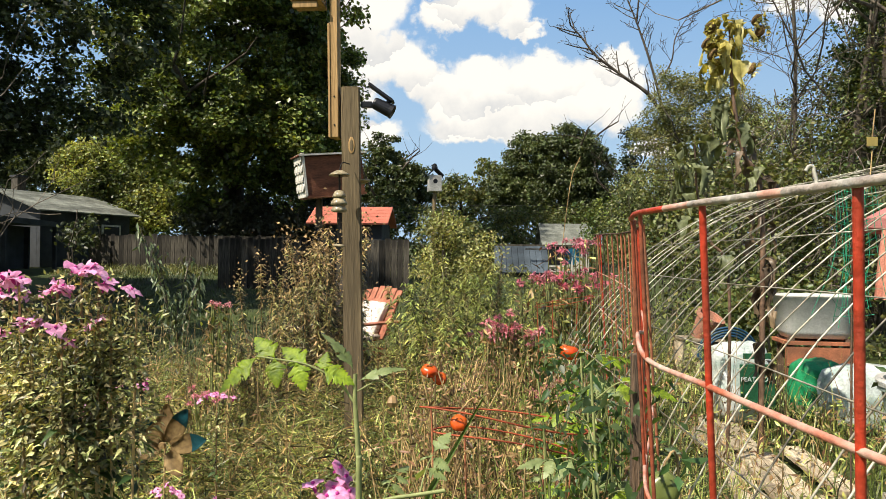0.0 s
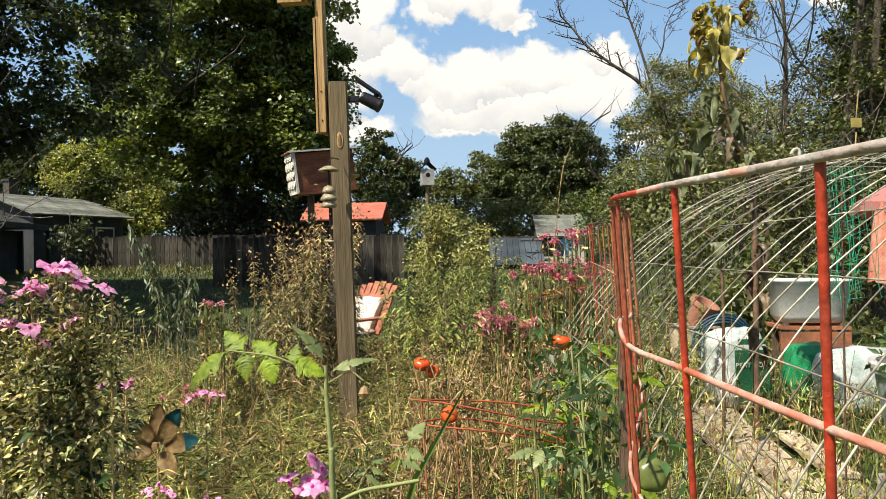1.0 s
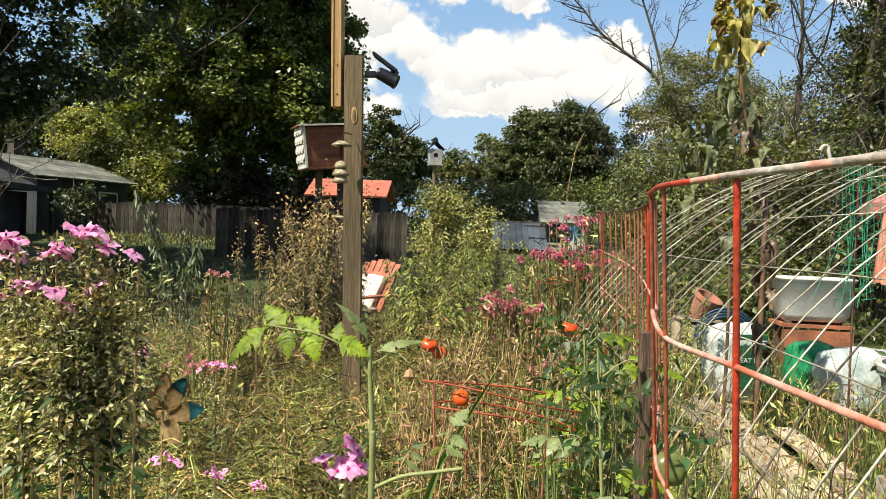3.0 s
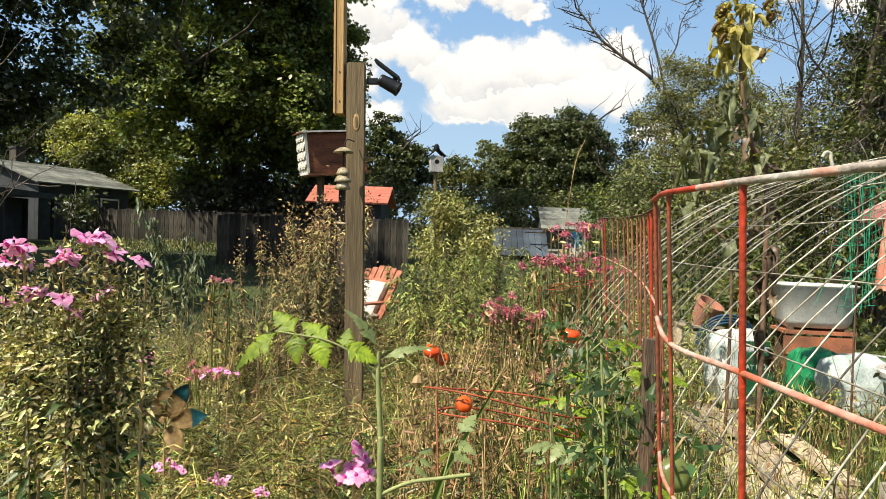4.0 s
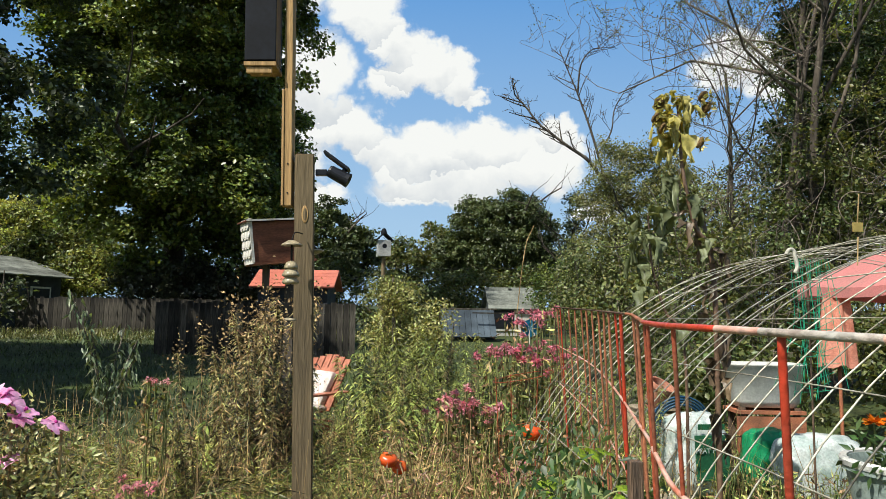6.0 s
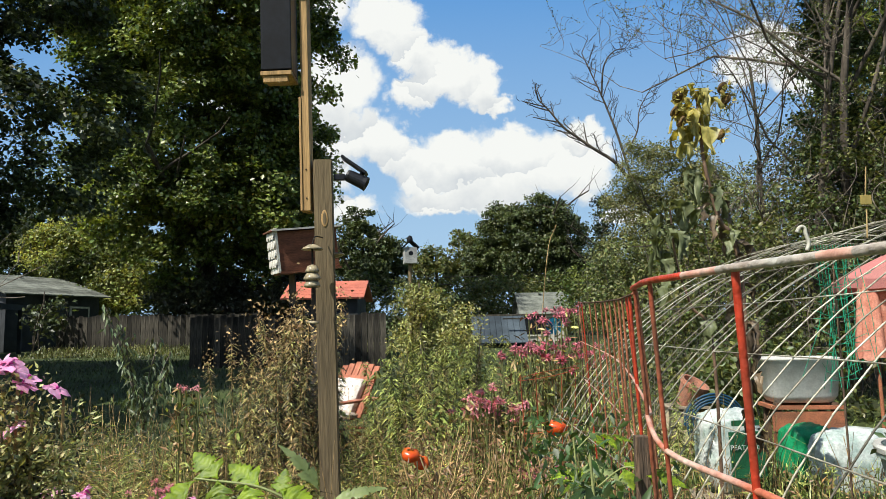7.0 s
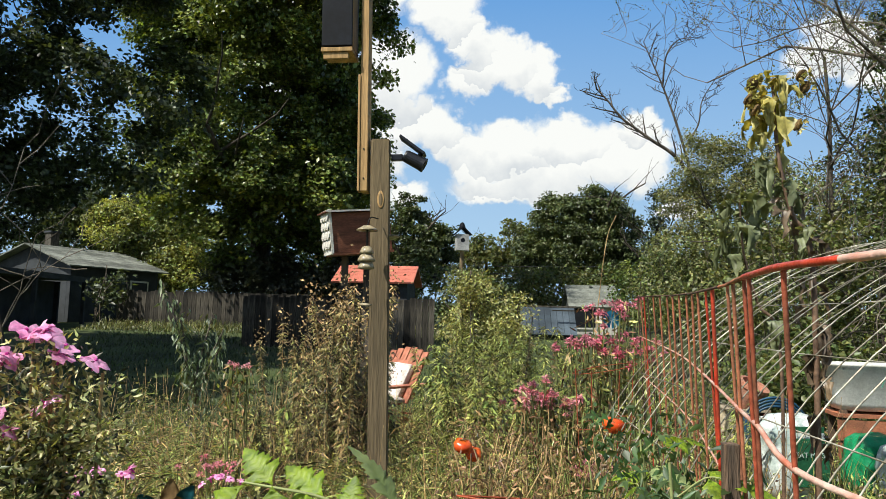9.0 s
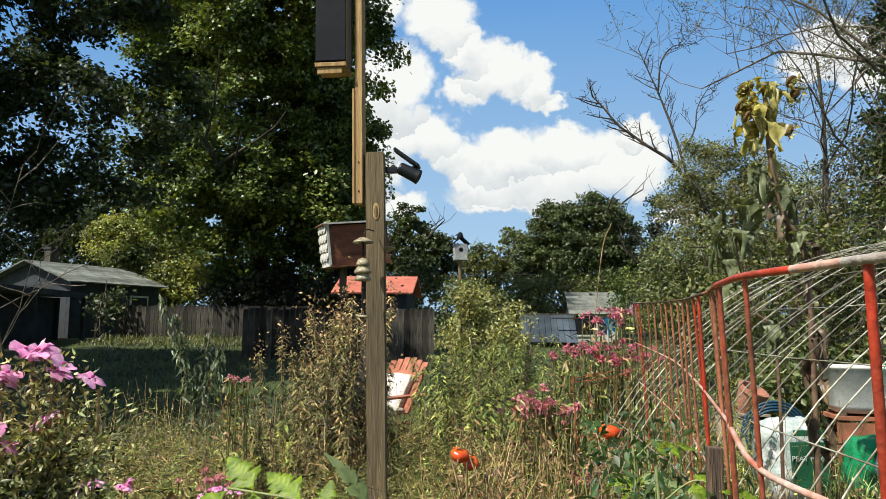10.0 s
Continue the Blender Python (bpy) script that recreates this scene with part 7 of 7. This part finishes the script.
# ---- weeds ----
def weed_patch():
    """Leafy upright weed: one stem with many lance leaves; several kinds, then copies."""
    kinds = []
    for k, (h, n, L, W, material, top, label) in enumerate((
            (1.0, 240, 0.062, 0.0095, M_gold, False, "upright goldenrod stalk with yellowing narrow leaves"),
            (1.15, 190, 0.075, 0.012, M_weed, False, "bushy green weed with narrow leaves"),
            (1.3, 280, 0.062, 0.0095, M_gold, True, "tall seeding weed stalk with dry brown top"),
            (0.9, 60, 0.12, 0.03, M_weed, False, "leafy green milkweed stalk"))):
        rng = np.random.default_rng(120 + k)
        ob = thing("weed_stalk", label, "weed", (0, 0, 0), group="weed stalks")
        tops = []
        for j in range(3):
            tip = Vector((rng.normal() * 0.1, rng.normal() * 0.1, h * rng.uniform(0.85, 1.0)))
            path = bend([(rng.normal() * 0.03, rng.normal() * 0.03, 0), tuple(tip * 0.5 + Vector((rng.normal() * 0.02, 0, 0))), tuple(tip)], 5)
            stem = tubes("stem", [(path, np.linspace(0.005, 0.002, len(path)))], M_stem if k in (1, 3) else M_drystem, ob, sides=4)
            tops.append(path[-1])
            P = np.array(path)
            t = rng.uniform(0.2, 1, n) ** 0.8
            p = np.stack([np.interp(t, np.linspace(0, 1, len(P)), P[:, i]) for i in range(3)], 1)
            a = rng.uniform(0, 6.28, n)
            d = np.stack([np.cos(a), np.sin(a), 0.3 + rng.normal(size=n) * 0.25], 1)
            v, f = leaf_arrays(p, d, rng.normal(size=(n, 3)) * 0.3 + [0, 0, 1], L * rng.uniform(0.45, 1.1, n) * (1.15 - 0.5 * t), W * rng.uniform(0.6, 1.1, n), -0.1, 0.75)
            tagged(link("foliage", fast_mesh("foliage", v, f, material), stem), kind="stuff")
        if top:
            m = 140
            q = np.array([tops[i % 3] for i in range(m)]) + rng.normal(size=(m, 3)) * [0.035, 0.035, 0.08]
            v, f = card_arrays(q, rng.normal(size=(m, 3)), 0.018)
            tagged(link("seed_plume", fast_mesh("seed_plume", v, f, M_drystem), ob), kind="stuff")
        kinds.append(ob)
    rng = np.random.default_rng(130)
    spots = []
    # thick stand of goldenrod before the chair, bush of green weeds right of the post
    for k in range(9):
        spots.append((rng.uniform(-0.95, -0.62), rng.uniform(4.1, 5.0), (2, 0, 0)[k % 3], rng.uniform(0.85, 1.25)))
    for k in range(7):
        spots.append((rng.uniform(-0.8, -0.6), rng.uniform(4.1, 4.7), (2, 2, 0)[k % 3], rng.uniform(1.05, 1.28)))
    for k in range(5):
        spots.append((-1.5 + 0.16 * k, rng.uniform(4.3, 5.2), (0, 2, 3, 0)[k % 4], rng.uniform(0.9, 1.1)))
    for k in range(60):
        spots.append((rng.uniform(-0.2, 0.85), rng.uniform(4.2, 8.0), (1, 1, 3, 0)[k % 4], rng.uniform(0.85, 1.2)))
    for k in range(10):
        spots.append((rng.uniform(-0.35, 0.35), rng.uniform(6.5, 9.5), (1, 3)[k % 2], rng.uniform(0.9, 1.25)))
    for k in range(16):
        spots.append((rng.uniform(0.95, 2.2), rng.uniform(5.5, 9.5), (1, 0, 3)[k % 3], rng.uniform(0.7, 1.1)))
    for k in range(8):
        spots.append((rng.uniform(-2.6, -1.5), rng.uniform(3.0, 4.6), (3, 1)[k % 2], rng.uniform(0.45, 0.62)))
    for k in range(12):
        spots.append((rng.uniform(-1.0, -0.3), rng.uniform(5.0, 5.9), (1, 0, 3)[k % 3], rng.uniform(0.5, 0.72)))
    for k in range(20):
        spots.append((rng.uniform(-1.35, -0.42), rng.uniform(3.7, 5.2), (0, 3, 0, 1)[k % 4], rng.uniform(0.5, 0.9)))
    for x, y, kind, s in spots:
        c = copy_thing(kinds[kind], pose(x, y, float(ground_z(x, y)), rng.normal() * 4, rng.normal() * 4, rng.uniform(0, 360)))
        c.scale = (s, s, s)
    for k, (x, y) in enumerate(((-1.0, 4.4), (0.3, 5.0), (-1.3, 4.8), (0.1, 4.7))):
        kinds[k].location = (x, y, 0)


weed_patch()


def meadow():
    """Grass and dry stems of the overgrown garden, in drifts."""
    rng = np.random.default_rng(140)

    def sow(n, x0, x1, y0, y1):
        """Scatter evenly over the ground seen from the path's end: thicker close by."""
        y = y0 + (y1 - y0) * rng.uniform(0, 1, n) ** 1.3
        x = rng.uniform(x0, x1, n) * (0.35 + 0.65 * y / y1)
        return x, y

    def drift(x, y, s, o):
        return np.array([noise.noise(Vector((a * s + o, b * s, o))) for a, b in zip(x, y)])

    def hummocks(x, y):
        """Uneven height of the mat: tussocks with dark hollows between them."""
        return np.clip(0.82 + 0.6 * drift(x, y, 2.7, 31.0) + 0.35 * drift(x, y, 7.0, 41.0), 0.35, 1.35)

    ob = thing("meadow_grass", "tangled green and straw-coloured grass filling the garden", "grass", (0, 0, 0), kind="stuff")
    for name, n, material, hmin, hmax, w, sign, o in (("green_blades", 40000, M_grass, 0.24, 0.62, 0.0055, 1, 3.0), ("dry_blades", 34000, M_dry, 0.25, 0.68, 0.0042, -1, 3.0)):
        x, y = sow(n // 12, -4.2, 1.4, 1.2, 8.5)
        gone = (x < -0.14 * y) & (y > 6.0)
        x, y = np.repeat(x[~gone], 12), np.repeat(y[~gone], 12)
        comb = np.repeat(rng.normal(size=(len(x) // 12, 2)) * 0.3, 12, 0)
        out = rng.normal(size=(len(x), 2))
        x, y = x + out[:, 0] * 0.05, y + out[:, 1] * 0.05
        n = len(x)
        d = drift(x, y, 0.9, o) * sign
        keep = d + rng.uniform(-0.5, 0.5, n) > -0.12
        x, y, out, comb = x[keep], y[keep], out[keep], comb[keep]
        m = len(x)
        lean = out * 0.3 + comb * 1.4 + rng.normal(size=(m, 2)) * 0.42
        h = rng.uniform(hmin, hmax, m) * (0.9 + 0.3 * drift(x, y, 0.6, 9.0)) * hummocks(x, y) * np.where((x < -0.14 * y) & (y > 4.2), 0.72, 1.0)
        base = np.stack([x, y, ground_z(x, y)], 1)
        v, f = blade_arrays(base, lean, h, w * rng.uniform(0.6, 1.3, m))
        link(name, fast_mesh(name, v, f, material), ob)
    # finer blades close by
    for name, n, material in (("fine_blades", 20000, M_grass), ("fine_dry_blades", 8500, M_dry)):
        y = 1.25 + 3.6 * rng.uniform(0, 1, n) ** 1.2
        x = rng.uniform(-0.62, 0.17, n) * (y + 0.3) + 0.15
        lean = rng.normal(size=(n, 2)) * 0.95
        v, f = blade_arrays(np.stack([x, y, ground_z(x, y)], 1), lean, rng.uniform(0.35, 0.8, n) * hummocks(x, y), 0.0032 * rng.uniform(0.7, 1.4, n))
        link(name, fast_mesh(name, v, f, material), ob)
    # blades lying across one another on top of the mat
    for name, n, material in (("lying_blades", 36000, M_grass), ("lying_dry_blades", 15000, M_dry)):
        y = 1.2 + 4.4 * rng.uniform(0, 1, n) ** 1.2
        x = rng.uniform(-0.64, 0.17, n) * (y + 0.3) + 0.15
        z = ground_z(x, y) + rng.uniform(0.3, 0.62, n) * hummocks(x, y)
        v, f = leaf_arrays(np.stack([x, y, z], 1), rng.normal(size=(n, 3)) * [1, 1, 0.45], rng.normal(size=(n, 3)) * 0.5 + [0, -0.2, 1], rng.uniform(0.05, 0.19, n), rng.uniform(0.0022, 0.0042, n), 0.1, 0.45)
        link(name, fast_mesh(name, v, f, material), ob)
    # small leaves and curled scraps caught in the tangle
    n = 60000
    y = 1.2 + 4.2 * rng.uniform(0, 1, n) ** 1.2
    x = rng.uniform(-0.64, 0.17, n) * (y + 0.3) + 0.15
    z = ground_z(x, y) + rng.uniform(0.15, 0.62, n) * hummocks(x, y)
    v, f = leaf_arrays(np.stack([x, y, z], 1), rng.normal(size=(n, 3)) * [1, 1, 0.5], rng.normal(size=(n, 3)) * 0.7 + [0, -0.2, 1], rng.uniform(0.01, 0.03, n), rng.uniform(0.003, 0.009, n), 0.25, 0.3)
    k = n * 3 // 5
    link("small_leaves", fast_mesh("small_leaves", v[:k * 5], f[:k * 4], M_weed), ob)
    link("brown_scraps", fast_mesh("brown_scraps", v[k * 5:], f[k * 4:] - k * 5, M_scrap), ob)
    # broken leaf litter and low leaves in between
    n = 90000
    x, y = sow(n, -4.2, 1.4, 1.2, 8.0)
    y = np.where((x < -0.14 * y) & (y > 5.8), y * 0.6, y)
    z = ground_z(x, y) + rng.uniform(0.02, 0.62, n) * hummocks(x, y)
    p = np.stack([x, y, z], 1)
    v, f = leaf_arrays(p, rng.normal(size=(n, 3)), rng.normal(size=(n, 3)) * 0.6 + [0, 0, 1], rng.uniform(0.02, 0.06, n), rng.uniform(0.004, 0.011, n))
    low = thing("low_weeds", "low leafy weeds between the grass", "weeds", (0, 0, 0), kind="stuff")
    k = n // 2
    link("green_leaves", fast_mesh("green_leaves", v[:k * 5], f[:k * 4], M_weed), low)
    link("yellowed_leaves", fast_mesh("yellowed_leaves", v[k * 5:], f[k * 4:] - k * 5, M_gold), low)
    # standing dry stems
    paths = []
    for k in range(700):
        yy = rng.uniform(1.6, 6.5)
        xx = rng.uniform(-3.2, 1.0) * (0.4 + 0.6 * yy / 6.5)
        h = rng.uniform(0.4, 0.95)
        a, b = rng.normal(size=2) * 0.16
        paths.append(([(xx, yy, 0), (xx + a * 0.4, yy + b * 0.4, h * 0.55), (xx + a, yy + b, h)], [0.0028, 0.0022, 0.0012]))
    st = thing("dry_stalks", "thin brown dry stalks standing in the grass", "stalks", (0, 0, 0), kind="stuff")
    tubes("stalks", paths, M_drystem, st, sides=3)
    # grass under the arch and by the planter
    n = 9000
    x, y = rng.uniform(0.75, 4.2, n), rng.uniform(1.6, 7.5, n)
    keep = ~((np.abs(x - 2.05) < 0.42) & (y > 3.2) & (y < 5.6))
    x, y = x[keep], y[keep]
    m = len(x)
    v, f = blade_arrays(np.stack([x, y, ground_z(x, y)], 1), rng.normal(size=(m, 2)) * 0.4, rng.uniform(0.12, 0.5, m) * (0.6 + 0.8 * rng.uniform(0, 1, m)), 0.008)
    ob = thing("arch_grass", "uneven bright green grass and weeds under the wire arch", "grass", (0, 0, 0), kind="stuff")
    link("blades", fast_mesh("blades", v, f, M_grass), ob)
    n = 9000
    x, y = rng.uniform(0.8, 4.4, n), 1.6 + 6.4 * rng.uniform(0, 1, n) ** 0.8
    z = rng.uniform(0.01, 0.3, n) + 0.25 * np.maximum(0, drift(x, y, 1.0, 12.0))
    v, f = leaf_arrays(np.stack([x, y, z], 1), rng.normal(size=(n, 3)), rng.normal(size=(n, 3)) * 0.6 + [0, 0, 1], rng.uniform(0.03, 0.09, n), rng.uniform(0.01, 0.022, n))
    link("green_leaves", fast_mesh("green_leaves", v[:n // 2 * 5], f[:n // 2 * 4], M_weed), ob)
    link("litter", fast_mesh("litter", v[n // 2 * 5:], f[n // 2 * 4:] - n // 2 * 5, M_withered), ob)
    paths = []
    for k in range(120):
        xx, yy = rng.uniform(0.9, 2.6), rng.uniform(2.0, 5.5)
        h = rng.uniform(0.3, 0.9)
        a, b = rng.normal(size=2) * 0.15
        paths.append(([(xx, yy, 0), (xx + a * 0.4, yy + b * 0.4, h * 0.55), (xx + a, yy + b, h)], [0.003, 0.0024, 0.0014]))
    tubes("dry_stalks", paths, M_drystem, ob, sides=3)
    # foreground blades by the fence
    n = 1300
    x, y = rng.uniform(0.3, 0.75, n), rng.uniform(0.8, 3.2, n)
    v, f = blade_arrays(np.stack([x, y, np.zeros(n)], 1), rng.normal(size=(n, 2)) * 0.12, rng.uniform(0.5, 1.05, n), 0.006)
    ob = thing("tall_grass", "tall narrow grass along the red fence", "grass", (0, 0, 0), kind="stuff")
    link("blades", fast_mesh("blades", v, f, M_grass), ob)
    paths = []
    for k in range(90):
        xx, yy = rng.uniform(0.33, 0.56), rng.uniform(0.85, 2.0)
        xx += 0.1 * (yy - 0.85)
        h = rng.uniform(0.6, 1.1)
        paths.append((bend([(xx, yy, 0), (xx + rng.normal() * 0.02, yy, h * 0.5), (xx + rng.normal() * 0.05, yy + rng.normal() * 0.03, h)], 4), rng.uniform(0.0012, 0.0025)))
    st = thing("green_stalks", "pale green leafy stalks crowding the red fence", "stalks", (0, 0, 0), kind="stuff")
    tubes("stalks", paths, M_stem, st, sides=4)
    n = 1400
    yy = rng.uniform(0.85, 2.2, n)
    p = np.stack([rng.uniform(0.33, 0.6, n) + 0.08 * (yy - 0.85), yy, rng.uniform(0.5, 1.12, n)], 1)
    v, f = leaf_arrays(p, rng.normal(size=(n, 3)) + [0, 0, -0.4], rng.normal(size=(n, 3)) * 0.6 + [0, 0, 1], rng.uniform(0.02, 0.05, n), rng.uniform(0.008, 0.018, n), 0.2, 0.3)
    link("leaves", fast_mesh("leaves", v, f, M_tomleaf_d), st)
    n = 3600
    x, y = rng.uniform(-0.35, 0.6, n), rng.uniform(1.5, 3.6, n)
    thick = drift(x, y, 1.6, 21.0) > -0.05
    x, y = x[thick], y[thick]
    n = len(x)
    v, f = blade_arrays(np.stack([x, y, np.zeros(n)], 1), rng.normal(size=(n, 2)) * 0.3, rng.uniform(0.35, 0.85, n), 0.006)
    link("short_blades", fast_mesh("short_blades", v, f, M_grass), bpy.data.objects["tall_grass"])
    # lawn tufts, with the shade on the lawn put into their dark colour
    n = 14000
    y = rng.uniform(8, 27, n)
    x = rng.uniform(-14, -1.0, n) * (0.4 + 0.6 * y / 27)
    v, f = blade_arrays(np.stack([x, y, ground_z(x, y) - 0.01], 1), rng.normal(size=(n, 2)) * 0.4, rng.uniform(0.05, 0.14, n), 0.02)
    ob = thing("lawn_grass", "short lawn grass coloured dark for the shade of the maples", "grass", (0, 0, 0), kind="stuff")
    link("blades", fast_mesh("blades", v, f, M_lawnshade), ob)
    # paler verge blades carry the sunlit strip of lawn in their colour
    n = 9000
    y = rng.uniform(22.3, 24.7, n)
    x = rng.uniform(-14, -1.0, n)
    v, f = blade_arrays(np.stack([x, y, ground_z(x, y) - 0.01], 1), rng.normal(size=(n, 2)) * 0.4, rng.uniform(0.08, 0.45, n) * np.clip((y - 22) / 2, 0.3, 1), 0.022)
    ob = thing("fence_verge", "sunlit straw-coloured grass along the board fence", "grass", (0, 0, 0), kind="stuff")
    link("blades", fast_mesh("blades", v, f, M_verge), ob)


meadow()


def build_small():
    hedge("garden_shrub", "tall loose yellow-green shrub beside the nest box pole", [(0.0, 7.6, 0.95, 0.36, 0.35, 0.8), (-0.2, 7.4, 1.45, 0.2, 0.2, 0.45), (0.3, 7.2, 1.05, 0.26, 0.25, 0.6), (-0.05, 7.3, 1.7, 0.15, 0.15, 0.25)], 330, 42, 0.12, 0.03, M_shrub, 153, "shrub", 12)
    # bare forked saplings at the edge
    bare_tree("sapling", "thin bare forked sapling in front of the carport", (-5.2, 7.6), 2.4, 0.02, 151, (-0.12, 0), 2, 3, 0.6, "sapling", 0.005)
    # dark drooping weed on the shaded lawn
    rng = np.random.default_rng(152)
    ob = thing("young_shrub", "young shrub with dark drooping leaves on the lawn edge", "shrub", (-2.58, 6.2, 0))
    for k in range(6):
        tip = (rng.normal() * 0.34, rng.normal() * 0.2, (1.62, 1.45, 1.2, 1.0, 1.1, 1.35)[k])
        path = bend([(0, 0, 0), (tip[0] * 0.2, tip[1] * 0.2, tip[2] * 0.55), tip], 6)
        st = tubes("stem", [(path, np.linspace(0.011, 0.004, len(path)))], M_twig, ob, sides=5)
        P = np.array(path)
        n = 75
        t = rng.uniform(0.4, 1, n)
        p = np.stack([np.interp(t, np.linspace(0, 1, len(P)), P[:, i]) for i in range(3)], 1) + rng.normal(size=(n, 3)) * 0.035
        a = rng.uniform(0, 6.28, n)
        v, f = leaf_arrays(p, np.stack([np.cos(a), np.sin(a), rng.uniform(-1.6, -0.3, n)], 1), rng.normal(size=(n, 3)) * 0.4 + [0, 0, 1], rng.uniform(0.06, 0.13, n), 0.026, 0.2, 0.4)
        tagged(link("foliage", fast_mesh("foliage", v, f, M_bushdark), st), kind="stuff")
    # bright tuft of grass at the lawn edge
    n = 500
    v, f = blade_arrays(np.stack([rng.normal(size=n) * 0.22, rng.normal(size=n) * 0.15, np.zeros(n)], 1), rng.normal(size=(n, 2)) * 0.4, rng.uniform(0.3, 0.62, n), 0.008)
    link("blades", fast_mesh("blades", v, f, M_grass), thing("grass_tuft", "bright green grass tuft at the lawn edge", "grass", (-2.5, 5.4, 0), kind="stuff"))
    # tall thin grass wand
    ob = thing("grass_wand", "single tall bent grass stalk with a seed head", "grass", (0.85, 5.2, 0))
    tubes("stalk", [(bend([(0, 0, 0), (0.03, 0, 1.0), (0.12, 0, 1.9), (0.2, 0, 2.15)], 6), 0.0035)], M_drystem, ob, sides=5)
    # tag and hook hung on the arch
    ob = thing("wire_tag", "small faded yellow tag tied to the wire arch", "tag", (1.066, 1.3, 1.595))
    part("card", block(0, 0, 0.02, 0.022, 0.004, 0.02), M_sunleaf, ob, bevel=0.001)
    tubes("tie", [([(0, 0, 0.03), (0.006, 0, 0.09)], 0.0015), ([(0, 0, 0.0), (-0.004, 0, -0.06)], 0.0015)], M_drystem, ob, sides=4)
    ob = thing("pale_rope", "pale cord knotted over the wire arch", "rope", (1.034, 1.5, 1.578))
    tubes("cord", [(bend([(-0.014, 0, -0.002), (-0.006, 0, 0.01), (0.004, 0, 0.008), (0.007, 0, -0.006), (0.012, 0, -0.03), (0.006, 0, -0.045)], 6), 0.0045)], M_rope, ob, sides=6)


build_small()
